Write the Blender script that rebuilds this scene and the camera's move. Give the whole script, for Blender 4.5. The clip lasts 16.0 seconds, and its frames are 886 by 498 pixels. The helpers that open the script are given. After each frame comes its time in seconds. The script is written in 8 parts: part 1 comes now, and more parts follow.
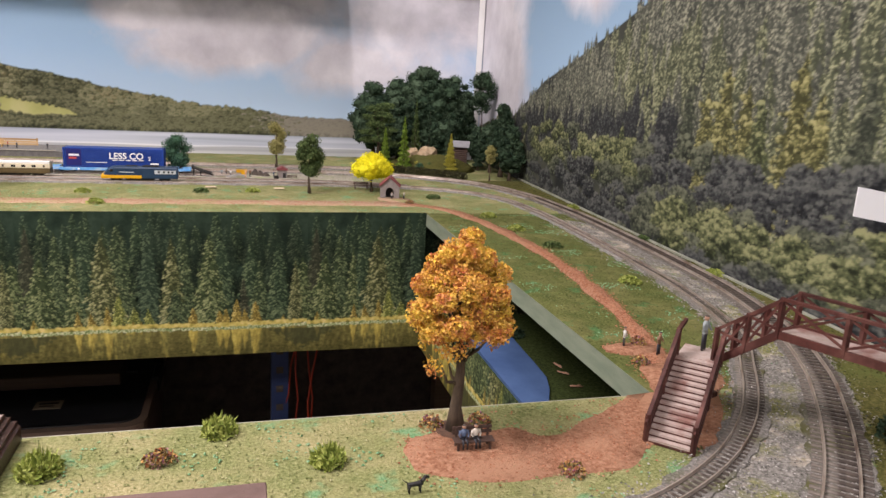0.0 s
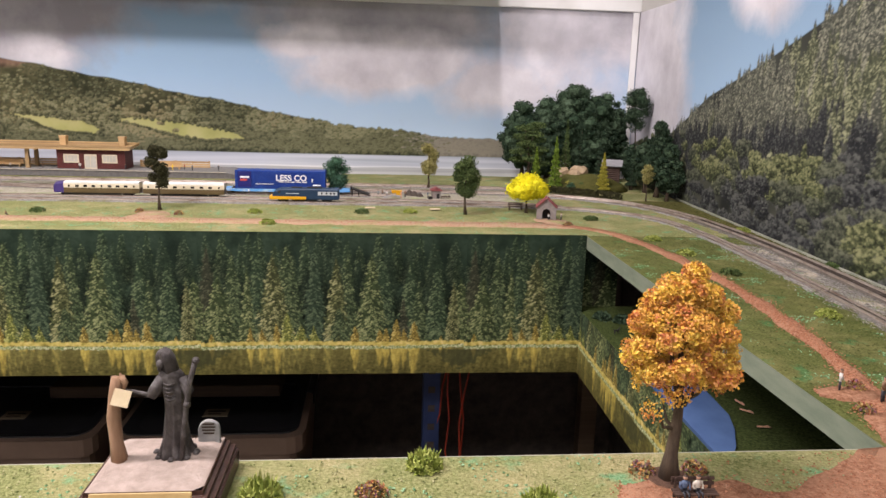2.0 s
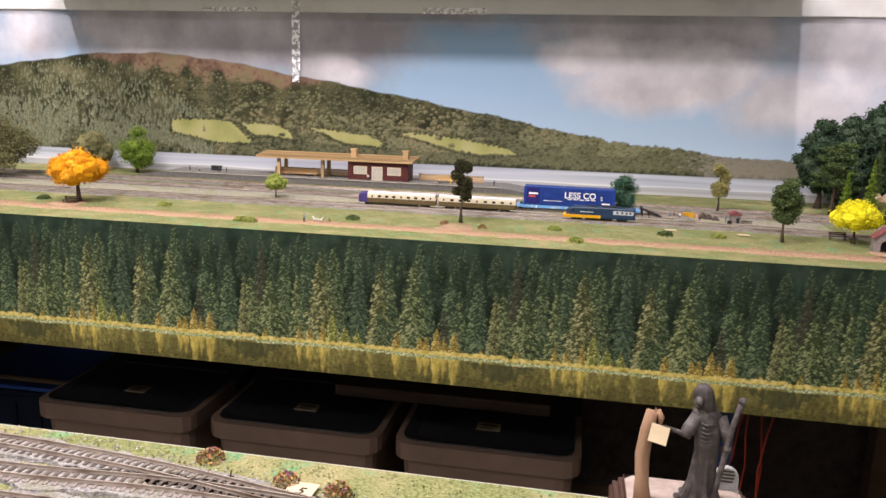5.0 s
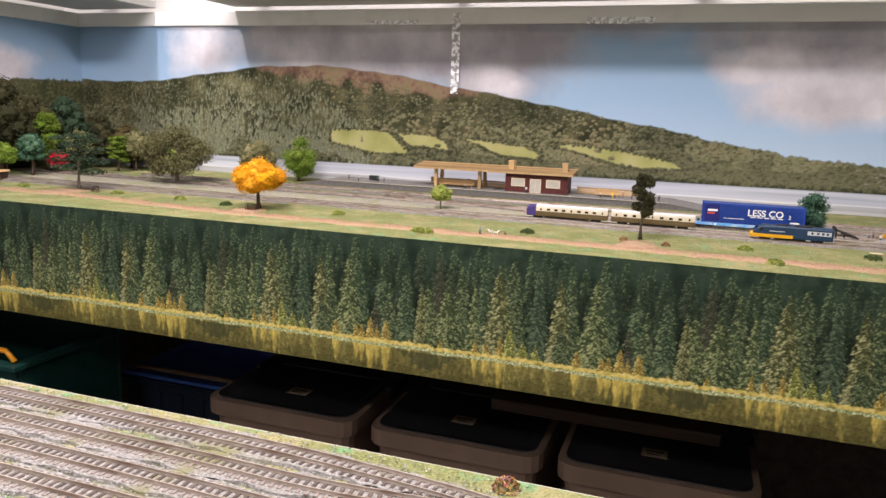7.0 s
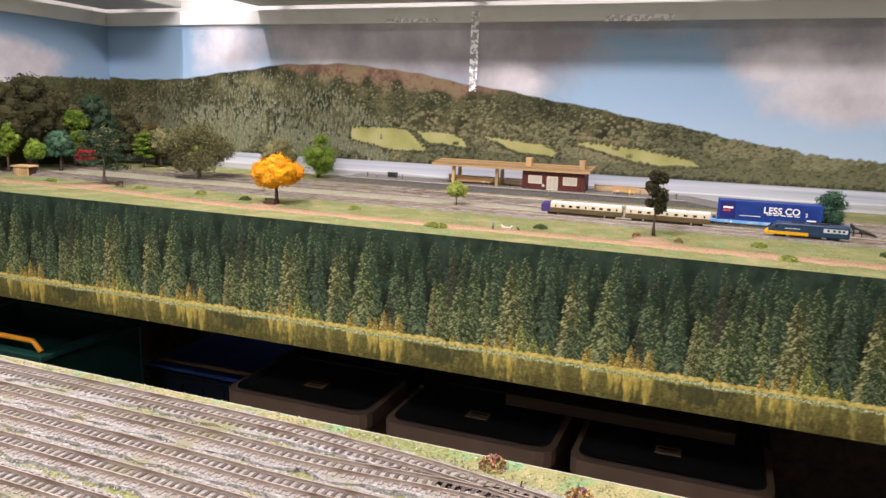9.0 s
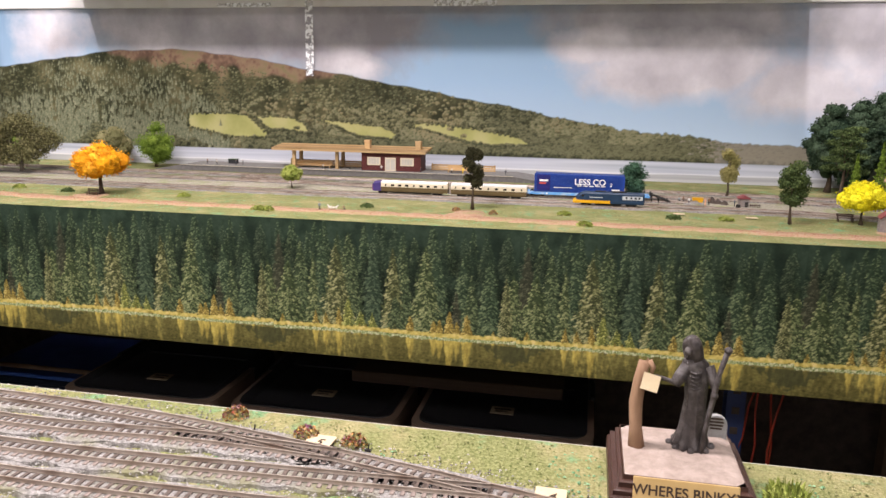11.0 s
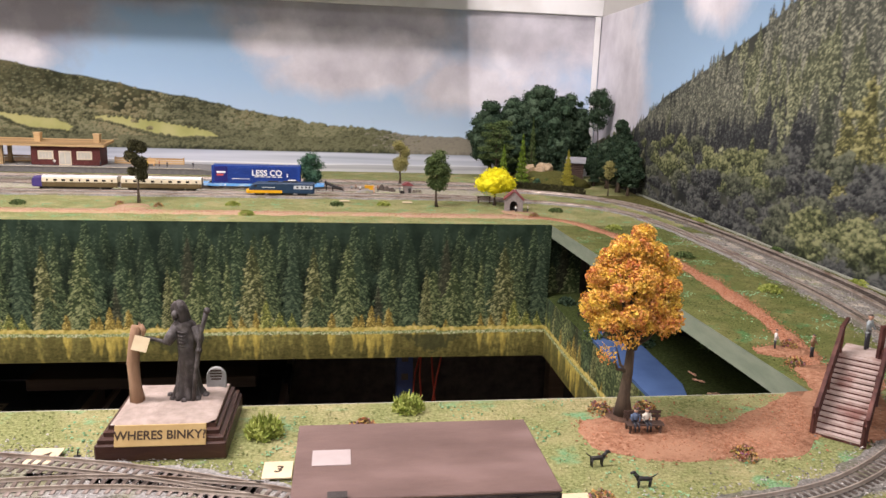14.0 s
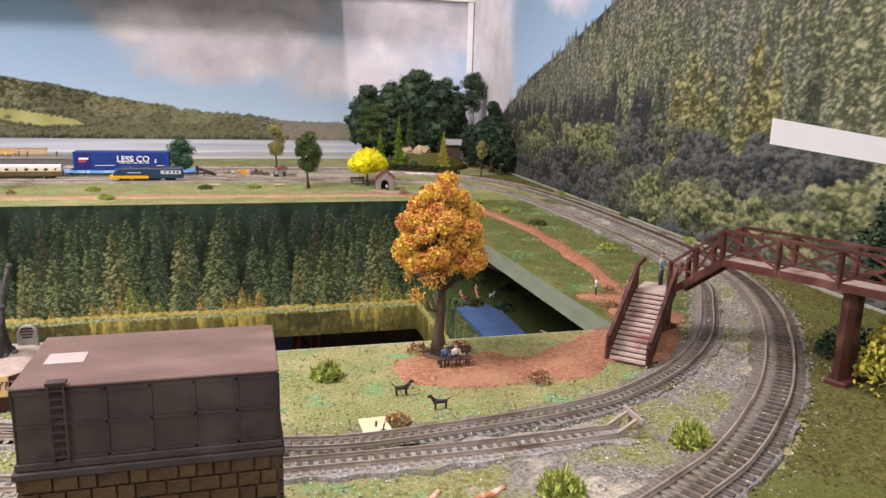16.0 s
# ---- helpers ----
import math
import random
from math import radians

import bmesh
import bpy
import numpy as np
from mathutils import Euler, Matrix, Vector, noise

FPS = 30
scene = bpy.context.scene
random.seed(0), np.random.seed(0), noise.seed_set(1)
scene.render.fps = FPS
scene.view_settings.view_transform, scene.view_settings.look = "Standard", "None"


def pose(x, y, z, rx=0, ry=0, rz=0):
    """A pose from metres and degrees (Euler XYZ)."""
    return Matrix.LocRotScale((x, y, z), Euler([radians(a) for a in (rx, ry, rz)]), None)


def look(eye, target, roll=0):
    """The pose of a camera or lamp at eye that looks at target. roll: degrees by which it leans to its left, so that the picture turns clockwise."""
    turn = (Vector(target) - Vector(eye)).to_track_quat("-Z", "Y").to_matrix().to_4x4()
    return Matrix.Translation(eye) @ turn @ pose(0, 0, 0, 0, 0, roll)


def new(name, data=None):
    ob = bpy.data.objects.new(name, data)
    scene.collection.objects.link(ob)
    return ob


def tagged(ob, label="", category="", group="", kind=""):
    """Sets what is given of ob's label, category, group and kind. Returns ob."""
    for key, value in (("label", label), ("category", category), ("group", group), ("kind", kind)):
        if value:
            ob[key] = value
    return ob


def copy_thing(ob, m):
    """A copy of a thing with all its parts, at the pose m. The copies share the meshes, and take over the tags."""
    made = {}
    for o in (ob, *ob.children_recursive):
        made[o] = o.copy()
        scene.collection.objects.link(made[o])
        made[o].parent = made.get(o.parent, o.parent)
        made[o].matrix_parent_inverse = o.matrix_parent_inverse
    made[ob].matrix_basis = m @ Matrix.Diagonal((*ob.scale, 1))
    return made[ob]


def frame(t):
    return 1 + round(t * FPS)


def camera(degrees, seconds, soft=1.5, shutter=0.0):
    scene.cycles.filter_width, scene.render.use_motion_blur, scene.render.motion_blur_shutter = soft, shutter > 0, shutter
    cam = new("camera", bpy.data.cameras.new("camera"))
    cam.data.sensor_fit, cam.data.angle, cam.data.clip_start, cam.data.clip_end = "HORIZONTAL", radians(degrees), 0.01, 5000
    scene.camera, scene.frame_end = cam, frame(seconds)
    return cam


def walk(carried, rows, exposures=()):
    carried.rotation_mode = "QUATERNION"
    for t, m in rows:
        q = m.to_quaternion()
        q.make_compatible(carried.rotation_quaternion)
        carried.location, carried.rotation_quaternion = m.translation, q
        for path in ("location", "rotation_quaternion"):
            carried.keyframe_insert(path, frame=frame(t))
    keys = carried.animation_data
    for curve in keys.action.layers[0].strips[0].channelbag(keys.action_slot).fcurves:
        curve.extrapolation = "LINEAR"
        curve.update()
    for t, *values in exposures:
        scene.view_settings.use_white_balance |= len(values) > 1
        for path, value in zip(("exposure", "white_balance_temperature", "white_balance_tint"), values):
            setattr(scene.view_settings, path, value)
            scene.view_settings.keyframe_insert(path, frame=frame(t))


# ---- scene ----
cam = camera(62.7, 16.0)
PATH = [
    (0, (0.031, 0.09, 1.198), (0.563, 1.962, 0.737), 3.2),
    (0.5, (0.026, 0.098, 1.196), (0.495, 1.987, 0.738), 2.9),
    (1, (0.027, 0.109, 1.197), (0.418, 2.021, 0.754), 2.7),
    (1.5, (0.013, 0.114, 1.200), (0.304, 2.046, 0.762), 2.1),
    (2, (-0.010, 0.115, 1.201), (0.178, 2.061, 0.769), 1.7),
    (2.5, (-0.042, 0.125, 1.199), (0.044, 2.079, 0.778), 1.7),
    (3, (-0.07, 0.133, 1.195), (-0.099, 2.089, 0.779), 1.6),
    (3.5, (-0.091, 0.134, 1.194), (-0.192, 2.089, 0.785), 1.7),
    (4, (-0.118, 0.138, 1.193), (-0.3, 2.088, 0.788), 1.6),
    (6.5, (-0.252, 0.143, 1.192), (-0.819, 2.021, 0.804), 2.0),
    (7, (-0.278, 0.138, 1.191), (-0.914, 1.995, 0.81), 1.8),
    (7.5, (-0.293, 0.137, 1.193), (-0.983, 1.977, 0.817), 1.8),
    (8, (-0.289, 0.136, 1.191), (-1.011, 1.963, 0.815), 1.7),
    (10.5, (-0.185, 0.121, 1.181), (-0.698, 2.012, 0.777), 1.4),
    (11, (-0.163, 0.115, 1.183), (-0.547, 2.034, 0.77), 0.9),
    (11.5, (-0.132, 0.109, 1.185), (-0.361, 2.051, 0.767), 1.1),
    (12, (-0.102, 0.101, 1.186), (-0.202, 2.054, 0.768), 1.3),
    (12.5, (-0.08, 0.091, 1.187), (-0.067, 2.047, 0.767), 1.4),
    (13, (-0.059, 0.08, 1.187), (0.054, 2.032, 0.766), 1.6),
    (13.5, (-0.04, 0.071, 1.19), (0.158, 2.016, 0.771), 1.8),
    (14, (-0.023, 0.061, 1.189), (0.254, 1.998, 0.773), 2.0),
    (14.5, (-0.004, 0.05, 1.187), (0.357, 1.973, 0.773), 2.0),
    (15, (0.012, 0.04, 1.182), (0.445, 1.948, 0.769), 1.8),
    (15.5, (0.023, 0.03, 1.174), (0.509, 1.926, 0.761), 1.6),
    (16, (0.028, 0.023, 1.168), (0.555, 1.905, 0.745), 1.5),
]
walk(cam, [(t, look(eye, target, roll)) for t, eye, target, roll in PATH], [(0, 0.00), (2, 0.05), (8, 0.08), (10.5, 0.13), (16, 0.13)])

# ---- light ----
world = bpy.data.worlds.new("room_dark")
scene.world = world
world.use_nodes = True
world.node_tree.nodes["Background"].inputs[0].default_value = (0.5, 0.55, 0.62, 1)
world.node_tree.nodes["Background"].inputs[1].default_value = 0.02


def area_lamp(name, at, target, sx, sy, watts, colour):
    data = bpy.data.lights.new(name, "AREA")
    data.shape, data.size, data.size_y, data.energy, data.color = "RECTANGLE", sx, sy, watts, colour
    ob = new(name, data)
    ob.matrix_basis = look(at, target)
    return ob


COOL = (1.0, 0.895, 0.91)
area_lamp("ceiling_lamp", (-0.85, 0.42, 2.33), (-0.85, 0.4201, 0), 0.9, 0.25, 46.0, COOL)
# unseen fill added from the south, lifting the storage boxes and forest strip
area_lamp("ceiling_lamp", (-0.60, -1.10, 2.33), (-0.60, -1.0999, 0), 1.0, 0.25, 30.0, COOL)
# unseen fill added for the right part of the front board
area_lamp("ceiling_lamp", (0.25, -0.10, 2.33), (0.25, -0.0999, 0), 0.6, 0.2, 6.0, COOL)
# two unseen fills added over the far board to brighten its ground
for x, watts in ((-1.62, 7.0), (-0.10, 7.0)):
    area_lamp("ceiling_lamp", (x, 1.12, 2.33), (x, 1.1201, 0), 0.2, 0.12, watts, COOL)
# two small ceiling spots whose light falls past the ends of the shelf onto the back scene
for at, aim, cone, watts in (((-1.69, 1.40, 2.33), (-1.58, 1.83, 1.25), 27, 52.0), ((0.20, 1.40, 2.33), (0.36, 1.83, 1.27), 30, 40.0)):
    data = bpy.data.lights.new("ceiling_spot", "SPOT")
    data.energy, data.color, data.spot_size, data.spot_blend, data.shadow_soft_size = watts, COOL, radians(cone), 0.6, 0.02
    new("ceiling_spot", data).matrix_basis = look(at, aim)


# ---- materials ----
def nodes_of(name):
    m = bpy.data.materials.new(name)
    m.use_nodes = True
    nt = m.node_tree
    return m, nt, nt.nodes["Principled BSDF"]


def ramp(nt, fac, cols, stops=None):
    r = nt.nodes.new("ShaderNodeValToRGB")
    els = r.color_ramp.elements
    while len(els) < len(cols):
        els.new(0.5)
    for i, c in enumerate(cols):
        els[i].position = stops[i] if stops else i / max(1, len(cols) - 1)
        els[i].color = (*c, 1)
    nt.links.new(fac, r.inputs[0])
    return r.outputs[0]


def coords(nt, stretch=None):
    tc = nt.nodes.new("ShaderNodeTexCoord")
    out = tc.outputs["Object"]
    if stretch:
        mp = nt.nodes.new("ShaderNodeMapping")
        mp.inputs["Scale"].default_value = stretch
        nt.links.new(out, mp.inputs[0])
        out = mp.outputs[0]
    return out


def noise_tex(nt, vec, scale, detail=4.0, rough=0.55):
    n = nt.nodes.new("ShaderNodeTexNoise")
    n.inputs["Scale"].default_value, n.inputs["Detail"].default_value, n.inputs["Roughness"].default_value = scale, detail, rough
    nt.links.new(vec, n.inputs["Vector"])
    return n.outputs[0]


def mixc(nt, fac, a, b, mode="MIX"):
    m = nt.nodes.new("ShaderNodeMix")
    m.data_type, m.blend_type = "RGBA", mode
    if isinstance(fac, float):
        m.inputs[0].default_value = fac
    else:
        nt.links.new(fac, m.inputs[0])
    for s, v in ((m.inputs[6], a), (m.inputs[7], b)):
        if isinstance(v, tuple):
            s.default_value = (*v, 1)
        else:
            nt.links.new(v, s)
    return m.outputs[2]


def spread(nt, fac, lo, hi):
    m = nt.nodes.new("ShaderNodeMapRange")
    nt.links.new(fac, m.inputs[0])
    m.inputs[1].default_value, m.inputs[2].default_value = lo, hi
    m.clamp = True
    return m.outputs[0]


def surface(name, cols, scale, rough=0.7, bump=0.0, bscale=None, metal=0.0, stops=None, wear=None, wscale=8.0, stretch=None, vary=False, spec=0.3):
    """A noise-coloured surface: cols along one noise, wear as a second colour in large soft patches, bump of its own size."""
    m, nt, bsdf = nodes_of(name)
    v = coords(nt, stretch)
    col = ramp(nt, noise_tex(nt, v, scale, 6.0, 0.65), cols, stops or [0.3 + 0.4 * i / max(1, len(cols) - 1) for i in range(len(cols))])
    if vary:
        g = nt.nodes.new("ShaderNodeObjectInfo") if vary == "object" else nt.nodes.new("ShaderNodeNewGeometry")
        src = g.outputs["Random"] if vary == "object" else g.outputs["Random Per Island"]
        col = mixc(nt, 0.75, col, ramp(nt, src, [(0.45, 0.45, 0.45), (1.0, 1.0, 1.0)]), "MULTIPLY")
    if wear:
        col = mixc(nt, spread(nt, noise_tex(nt, v, wscale, 3.0), 0.5, 0.68), col, wear)
    nt.links.new(col, bsdf.inputs["Base Color"])
    bsdf.inputs["Roughness"].default_value, bsdf.inputs["Metallic"].default_value = rough, metal
    bsdf.inputs["Specular IOR Level"].default_value = spec
    if bump:
        b = nt.nodes.new("ShaderNodeBump")
        b.inputs["Strength"].default_value, b.inputs["Distance"].default_value = 1.0, bump
        nt.links.new(noise_tex(nt, v, bscale or scale, 5.0, 0.7), b.inputs["Height"])
        nt.links.new(b.outputs[0], bsdf.inputs["Normal"])
    return m


def pieces(name, cols, fine=900.0, rough=0.85, depth=0.5, stops=None):
    """For many small pieces in one mesh: a colour for each piece, mottled."""
    m, nt, bsdf = nodes_of(name)
    g = nt.nodes.new("ShaderNodeNewGeometry")
    col = ramp(nt, g.outputs["Random Per Island"], cols, stops)
    n = noise_tex(nt, coords(nt), fine, 3.0, 0.6)
    col = mixc(nt, depth, col, ramp(nt, n, [(0.25, 0.25, 0.25), (1.3, 1.3, 1.25)], [0.35, 0.65]), "MULTIPLY")
    nt.links.new(col, bsdf.inputs["Base Color"])
    bsdf.inputs["Roughness"].default_value = rough
    bsdf.inputs["Specular IOR Level"].default_value = 0.15
    return m


# ---- mesh tools ----
def rotz(a):
    return np.array([[math.cos(a), -math.sin(a), 0], [math.sin(a), math.cos(a), 0], [0, 0, 1]])


class Shape:
    """Gathers boxes, tubes, sheets and prisms into one mesh."""

    def __init__(self):
        self.v, self.f, self.n = [], [], 0

    def add(self, verts, faces):
        self.v.append(np.asarray(verts, float).reshape(-1, 3))
        self.f += [tuple(i + self.n for i in f) for f in faces]
        self.n += len(self.v[-1])
        return self

    def box(self, x0, y0, z0, x1, y1, z1, turn=0.0, about=None):
        v = np.array([(x, y, z) for z in (z0, z1) for y in (y0, y1) for x in (x0, x1)], float)
        if turn:
            c = np.array(about if about is not None else ((x0 + x1) / 2, (y0 + y1) / 2, 0.0), float)
            v = (v - c) @ rotz(turn).T + c
        return self.add(v, [(0, 2, 3, 1), (4, 5, 7, 6), (0, 1, 5, 4), (2, 6, 7, 3), (0, 4, 6, 2), (1, 3, 7, 5)])

    def tube(self, pts, radii, n=7, caps=True):
        pts = np.asarray(pts, float)
        radii = np.broadcast_to(np.asarray(radii, float), (len(pts),))
        rings = []
        for i, p in enumerate(pts):
            d = pts[min(i + 1, len(pts) - 1)] - pts[max(i - 1, 0)]
            d = d / (np.linalg.norm(d) + 1e-12)
            side = np.cross(d, (0, 0, 1.0) if abs(d[2]) < 0.9 else (1.0, 0, 0))
            side /= np.linalg.norm(side)
            up = np.cross(side, d)
            a = np.linspace(0, 2 * math.pi, n, endpoint=False)[:, None]
            rings.append(p + radii[i] * (np.cos(a) * side + np.sin(a) * up))
        faces = [(k * n + j, k * n + (j + 1) % n, (k + 1) * n + (j + 1) % n, (k + 1) * n + j) for k in range(len(pts) - 1) for j in range(n)]
        if caps:
            faces += [tuple(range(n - 1, -1, -1)), tuple(range((len(pts) - 1) * n, len(pts) * n))]
        return self.add(np.concatenate(rings), faces)

    def beam(self, a, b, w, h):
        """A square bar from a to b, w wide across and h high."""
        a, b = np.array(a, float), np.array(b, float)
        d = (b - a) / np.linalg.norm(b - a)
        side = np.cross(d, (0, 0, 1.0))
        side = side / np.linalg.norm(side) if np.linalg.norm(side) > 1e-3 else np.array((1.0, 0, 0))
        up = np.cross(side, d)
        v = [p + s * side * w / 2 + u * up * h / 2 for p in (a, b) for s, u in ((-1, -1), (1, -1), (1, 1), (-1, 1))]
        return self.add(v, [(3, 2, 1, 0), (4, 5, 6, 7), (0, 1, 5, 4), (1, 2, 6, 5), (2, 3, 7, 6), (3, 0, 4, 7)])

    def prism(self, poly, z0, z1):
        """A flat outline (x, y) drawn up from z0 to z1."""
        k = len(poly)
        v = [(x, y, z0) for x, y in poly] + [(x, y, z1) for x, y in poly]
        return self.add(v, [tuple(range(k - 1, -1, -1)), tuple(range(k, 2 * k))] + [(i, (i + 1) % k, k + (i + 1) % k, k + i) for i in range(k)])

    def loft(self, rings, close=True):
        k = len(rings[0])
        f = [(r * k + i, r * k + (i + 1) % k, (r + 1) * k + (i + 1) % k, (r + 1) * k + i) for r in range(len(rings) - 1) for i in range(k)]
        if close:
            f += [tuple(range(k - 1, -1, -1)), tuple(range((len(rings) - 1) * k, len(rings) * k))]
        return self.add(np.concatenate([np.asarray(r, float) for r in rings]), f)

    def ball(self, c, r, n=8, rings=5, squash=1.0):
        out = []
        for i in range(1, rings):
            a = math.pi * i / rings
            out.append([(c[0] + r * math.sin(a) * math.cos(b), c[1] + r * math.sin(a) * math.sin(b), c[2] - r * squash * math.cos(a)) for b in np.linspace(0, 2 * math.pi, n, endpoint=False)])
        return self.loft(out)

    def mesh(self, name, bevel=0.0, smooth=False):
        me = bpy.data.meshes.new(name)
        me.from_pydata(np.concatenate(self.v).tolist(), [], self.f)
        if bevel:
            bm = bmesh.new()
            bm.from_mesh(me)
            bmesh.ops.bevel(bm, geom=[e for e in bm.edges if len(e.link_faces) == 2 and e.calc_face_angle(0) > 0.6], offset=bevel, segments=1, affect="EDGES", clamp_overlap=True)
            bm.to_mesh(me)
            bm.free()
        if smooth:
            me.shade_smooth()
        return me


def part(name, shape, material, parent=None, label="", bevel=0.0, smooth=False, at=None):
    """Links a shape as one mesh object, under a thing or a part."""
    me = shape if isinstance(shape, bpy.types.Mesh) else shape.mesh(name, bevel, smooth)
    if not me.materials:
        me.materials.append(material)
    ob = new(name, me)
    if at is not None:
        ob.matrix_basis = at
    if parent is not None:
        ob.parent = parent
    if label:
        tagged(ob, label)
    return ob


def thing(name, at, label, category, group="", kind=""):
    ob = new(name)
    ob.empty_display_size = 0.01
    ob.matrix_basis = at
    return tagged(ob, label, category, group, kind)


def quads(pts, size, rng, flat=0.0, stretch=1.0):
    """Small bent leaves, one at each point, turned at random."""
    n = len(pts)
    a = rng.normal(size=(n, 3))
    a[:, 2] *= 1 - flat
    a /= np.linalg.norm(a, axis=1, keepdims=True)
    b = np.cross(a, rng.normal(size=(n, 3)))
    b /= np.linalg.norm(b, axis=1, keepdims=True)
    c = np.cross(a, b)
    s = size * rng.uniform(0.6, 1.4, size=(n, 1))
    v = np.stack([pts - a * s * stretch, pts + b * s * 0.8 + c * s * 0.3, pts + a * s * stretch, pts - b * s * 0.8 + c * s * 0.3], 1).reshape(-1, 3)
    f = [(4 * i, 4 * i + 1, 4 * i + 2) for i in range(n)] + [(4 * i, 4 * i + 2, 4 * i + 3) for i in range(n)]
    return Shape().add(v, f)


def pebbles(pts, size, rng, squash=0.7):
    """Small rough stones, one at each point."""
    base = np.array([(1, 0, 0), (-0.5, 0.87, 0), (-0.5, -0.87, 0), (0.1, 0.05, 1), (0.1, 0, -0.6)])
    n = len(pts)
    s = size * rng.uniform(0.5, 1.35, size=(n, 1, 1))
    a = rng.uniform(0, 2 * math.pi, n)
    ca, sa = np.cos(a)[:, None], np.sin(a)[:, None]
    v = base[None] * rng.uniform(0.7, 1.3, size=(n, 5, 3))
    v = np.stack([v[..., 0] * ca - v[..., 1] * sa, v[..., 0] * sa + v[..., 1] * ca, v[..., 2] * squash], -1) * s + pts[:, None]
    tri = ((0, 1, 3), (1, 2, 3), (2, 0, 3), (1, 0, 4), (2, 1, 4), (0, 2, 4))
    return Shape().add(v.reshape(-1, 3), [tuple(5 * i + k for k in t) for i in range(n) for t in tri])


def curve_through(ctrl, step=0.004):
    """A smooth line through the control points, resampled evenly."""
    p = np.array(ctrl, float)
    p = np.vstack([2 * p[0] - p[1], p, 2 * p[-1] - p[-2]])
    out = []
    for i in range(1, len(p) - 2):
        for t in np.linspace(0, 1, 24, endpoint=False):
            a, b, c, d = p[i - 1 : i + 3]
            out.append(0.5 * (2 * b + (c - a) * t + (2 * a - 5 * b + 4 * c - d) * t**2 + (3 * b - a - 3 * c + d) * t**3))
    out = np.array(out + [p[-2]])
    s = np.r_[0, np.cumsum(np.linalg.norm(np.diff(out, axis=0), axis=1))]
    want = np.arange(0, s[-1], step)
    return np.stack([np.interp(want, s, out[:, k]) for k in range(out.shape[1])], 1)


def across(line):
    d = np.gradient(line, axis=0)
    d /= np.linalg.norm(d, axis=1, keepdims=True)
    return np.stack([-d[:, 1], d[:, 0]], 1), d


def ribbon(line, left, right, z0, z1):
    """A low bank along a line, from left to right of it; the arrays may vary along it."""
    n, _ = across(line)
    left, right = np.broadcast_to(left, len(line)), np.broadcast_to(right, len(line))
    lip = 0.0012
    cols = [np.c_[line + n * o[:, None], np.full(len(line), z)] for o, z in ((left, z0), (left - lip, z1), (right + lip, z1), (right, z0))]
    v = np.stack(cols, 1).reshape(-1, 3)
    f = [(4 * i + j + 1, 4 * i + j, 4 * i + 4 + j, 4 * i + 5 + j) for i in range(len(line) - 1) for j in range(3)]
    return Shape().add(v, f)


# ---- the room and the baseboards ----
TOP = 1.0          # the boards' upper face
NORTH = 1.83       # the printed back scene
WEST, EAST_N, EAST_S = -1.975, 0.60, 0.492
FAR_Y, FRONT_Y, INNER_X = 1.12, 0.486, 0.295
LOW = 0.885        # the lower board


def east_x(y):
    return EAST_N - (NORTH - y) * 0.052


wall_paint = surface("wall_paint", [(0.62, 0.61, 0.58), (0.7, 0.69, 0.66)], 6, 0.8, 0.0003, 300)
white_board = surface("white_board", [(0.66, 0.66, 0.65), (0.74, 0.74, 0.73)], 5, 0.55, 0.0002, 200, wear=(0.58, 0.57, 0.55))
concrete = surface("floor_concrete", [(0.03, 0.028, 0.026), (0.055, 0.05, 0.048)], 14, 0.85, 0.001, 120)
timber = surface("board_edge_paint", [(0.15, 0.185, 0.13), (0.23, 0.26, 0.19)], 30, 0.7, 0.0003, 300, stretch=(1, 1, 4))
ply = surface("ply_raw", [(0.10, 0.065, 0.04), (0.16, 0.105, 0.065)], 20, 0.75, 0.0003, 200, stretch=(0.2, 1, 6))
black_void = surface("dark_matt", [(0.045, 0.036, 0.030), (0.10, 0.080, 0.066)], 40, 0.95, 0.0005, 200)

part("floor", Shape().box(-3.2, -2.4, -0.1, 2.2, 2.3, 0.0), concrete)
part("ceiling", Shape().box(-3.2, -2.4, 2.4, 2.2, 2.3, 2.5), wall_paint)
part("wall_north", Shape().box(-3.2, 1.9, 0, 2.2, 2.0, 2.4), wall_paint)
part("wall_south", Shape().box(-3.2, -2.1, 0, 2.2, -2.0, 2.4), wall_paint)
part("wall_west", Shape().box(-2.2, -2.0, 0, -2.1, 1.9, 2.4), wall_paint)
part("wall_east", Shape().box(1.3, -2.0, 0, 1.4, 1.9, 2.4), wall_paint)
for n in ("floor", "ceiling", "wall_north", "wall_south", "wall_west", "wall_east"):
    tagged(bpy.data.objects[n], "plain painted room surface round the layout" if n != "floor" else "bare dark concrete floor under the layout", "room", kind="structure")

# dark panels added behind the under-board space, in place of its deep shade
for box in ((-2.0, 1.86, 0.0, 1.2, 1.87, 0.985), (0.62, 0.1, 0.0, 0.63, 1.86, 0.97), (-2.05, 0.1, 0.0, -2.04, 1.86, 0.985)):
    tagged(part("dark_curtain", Shape().box(*box), black_void), "added dark panel standing in for the shade under the layout", "curtain", kind="structure")


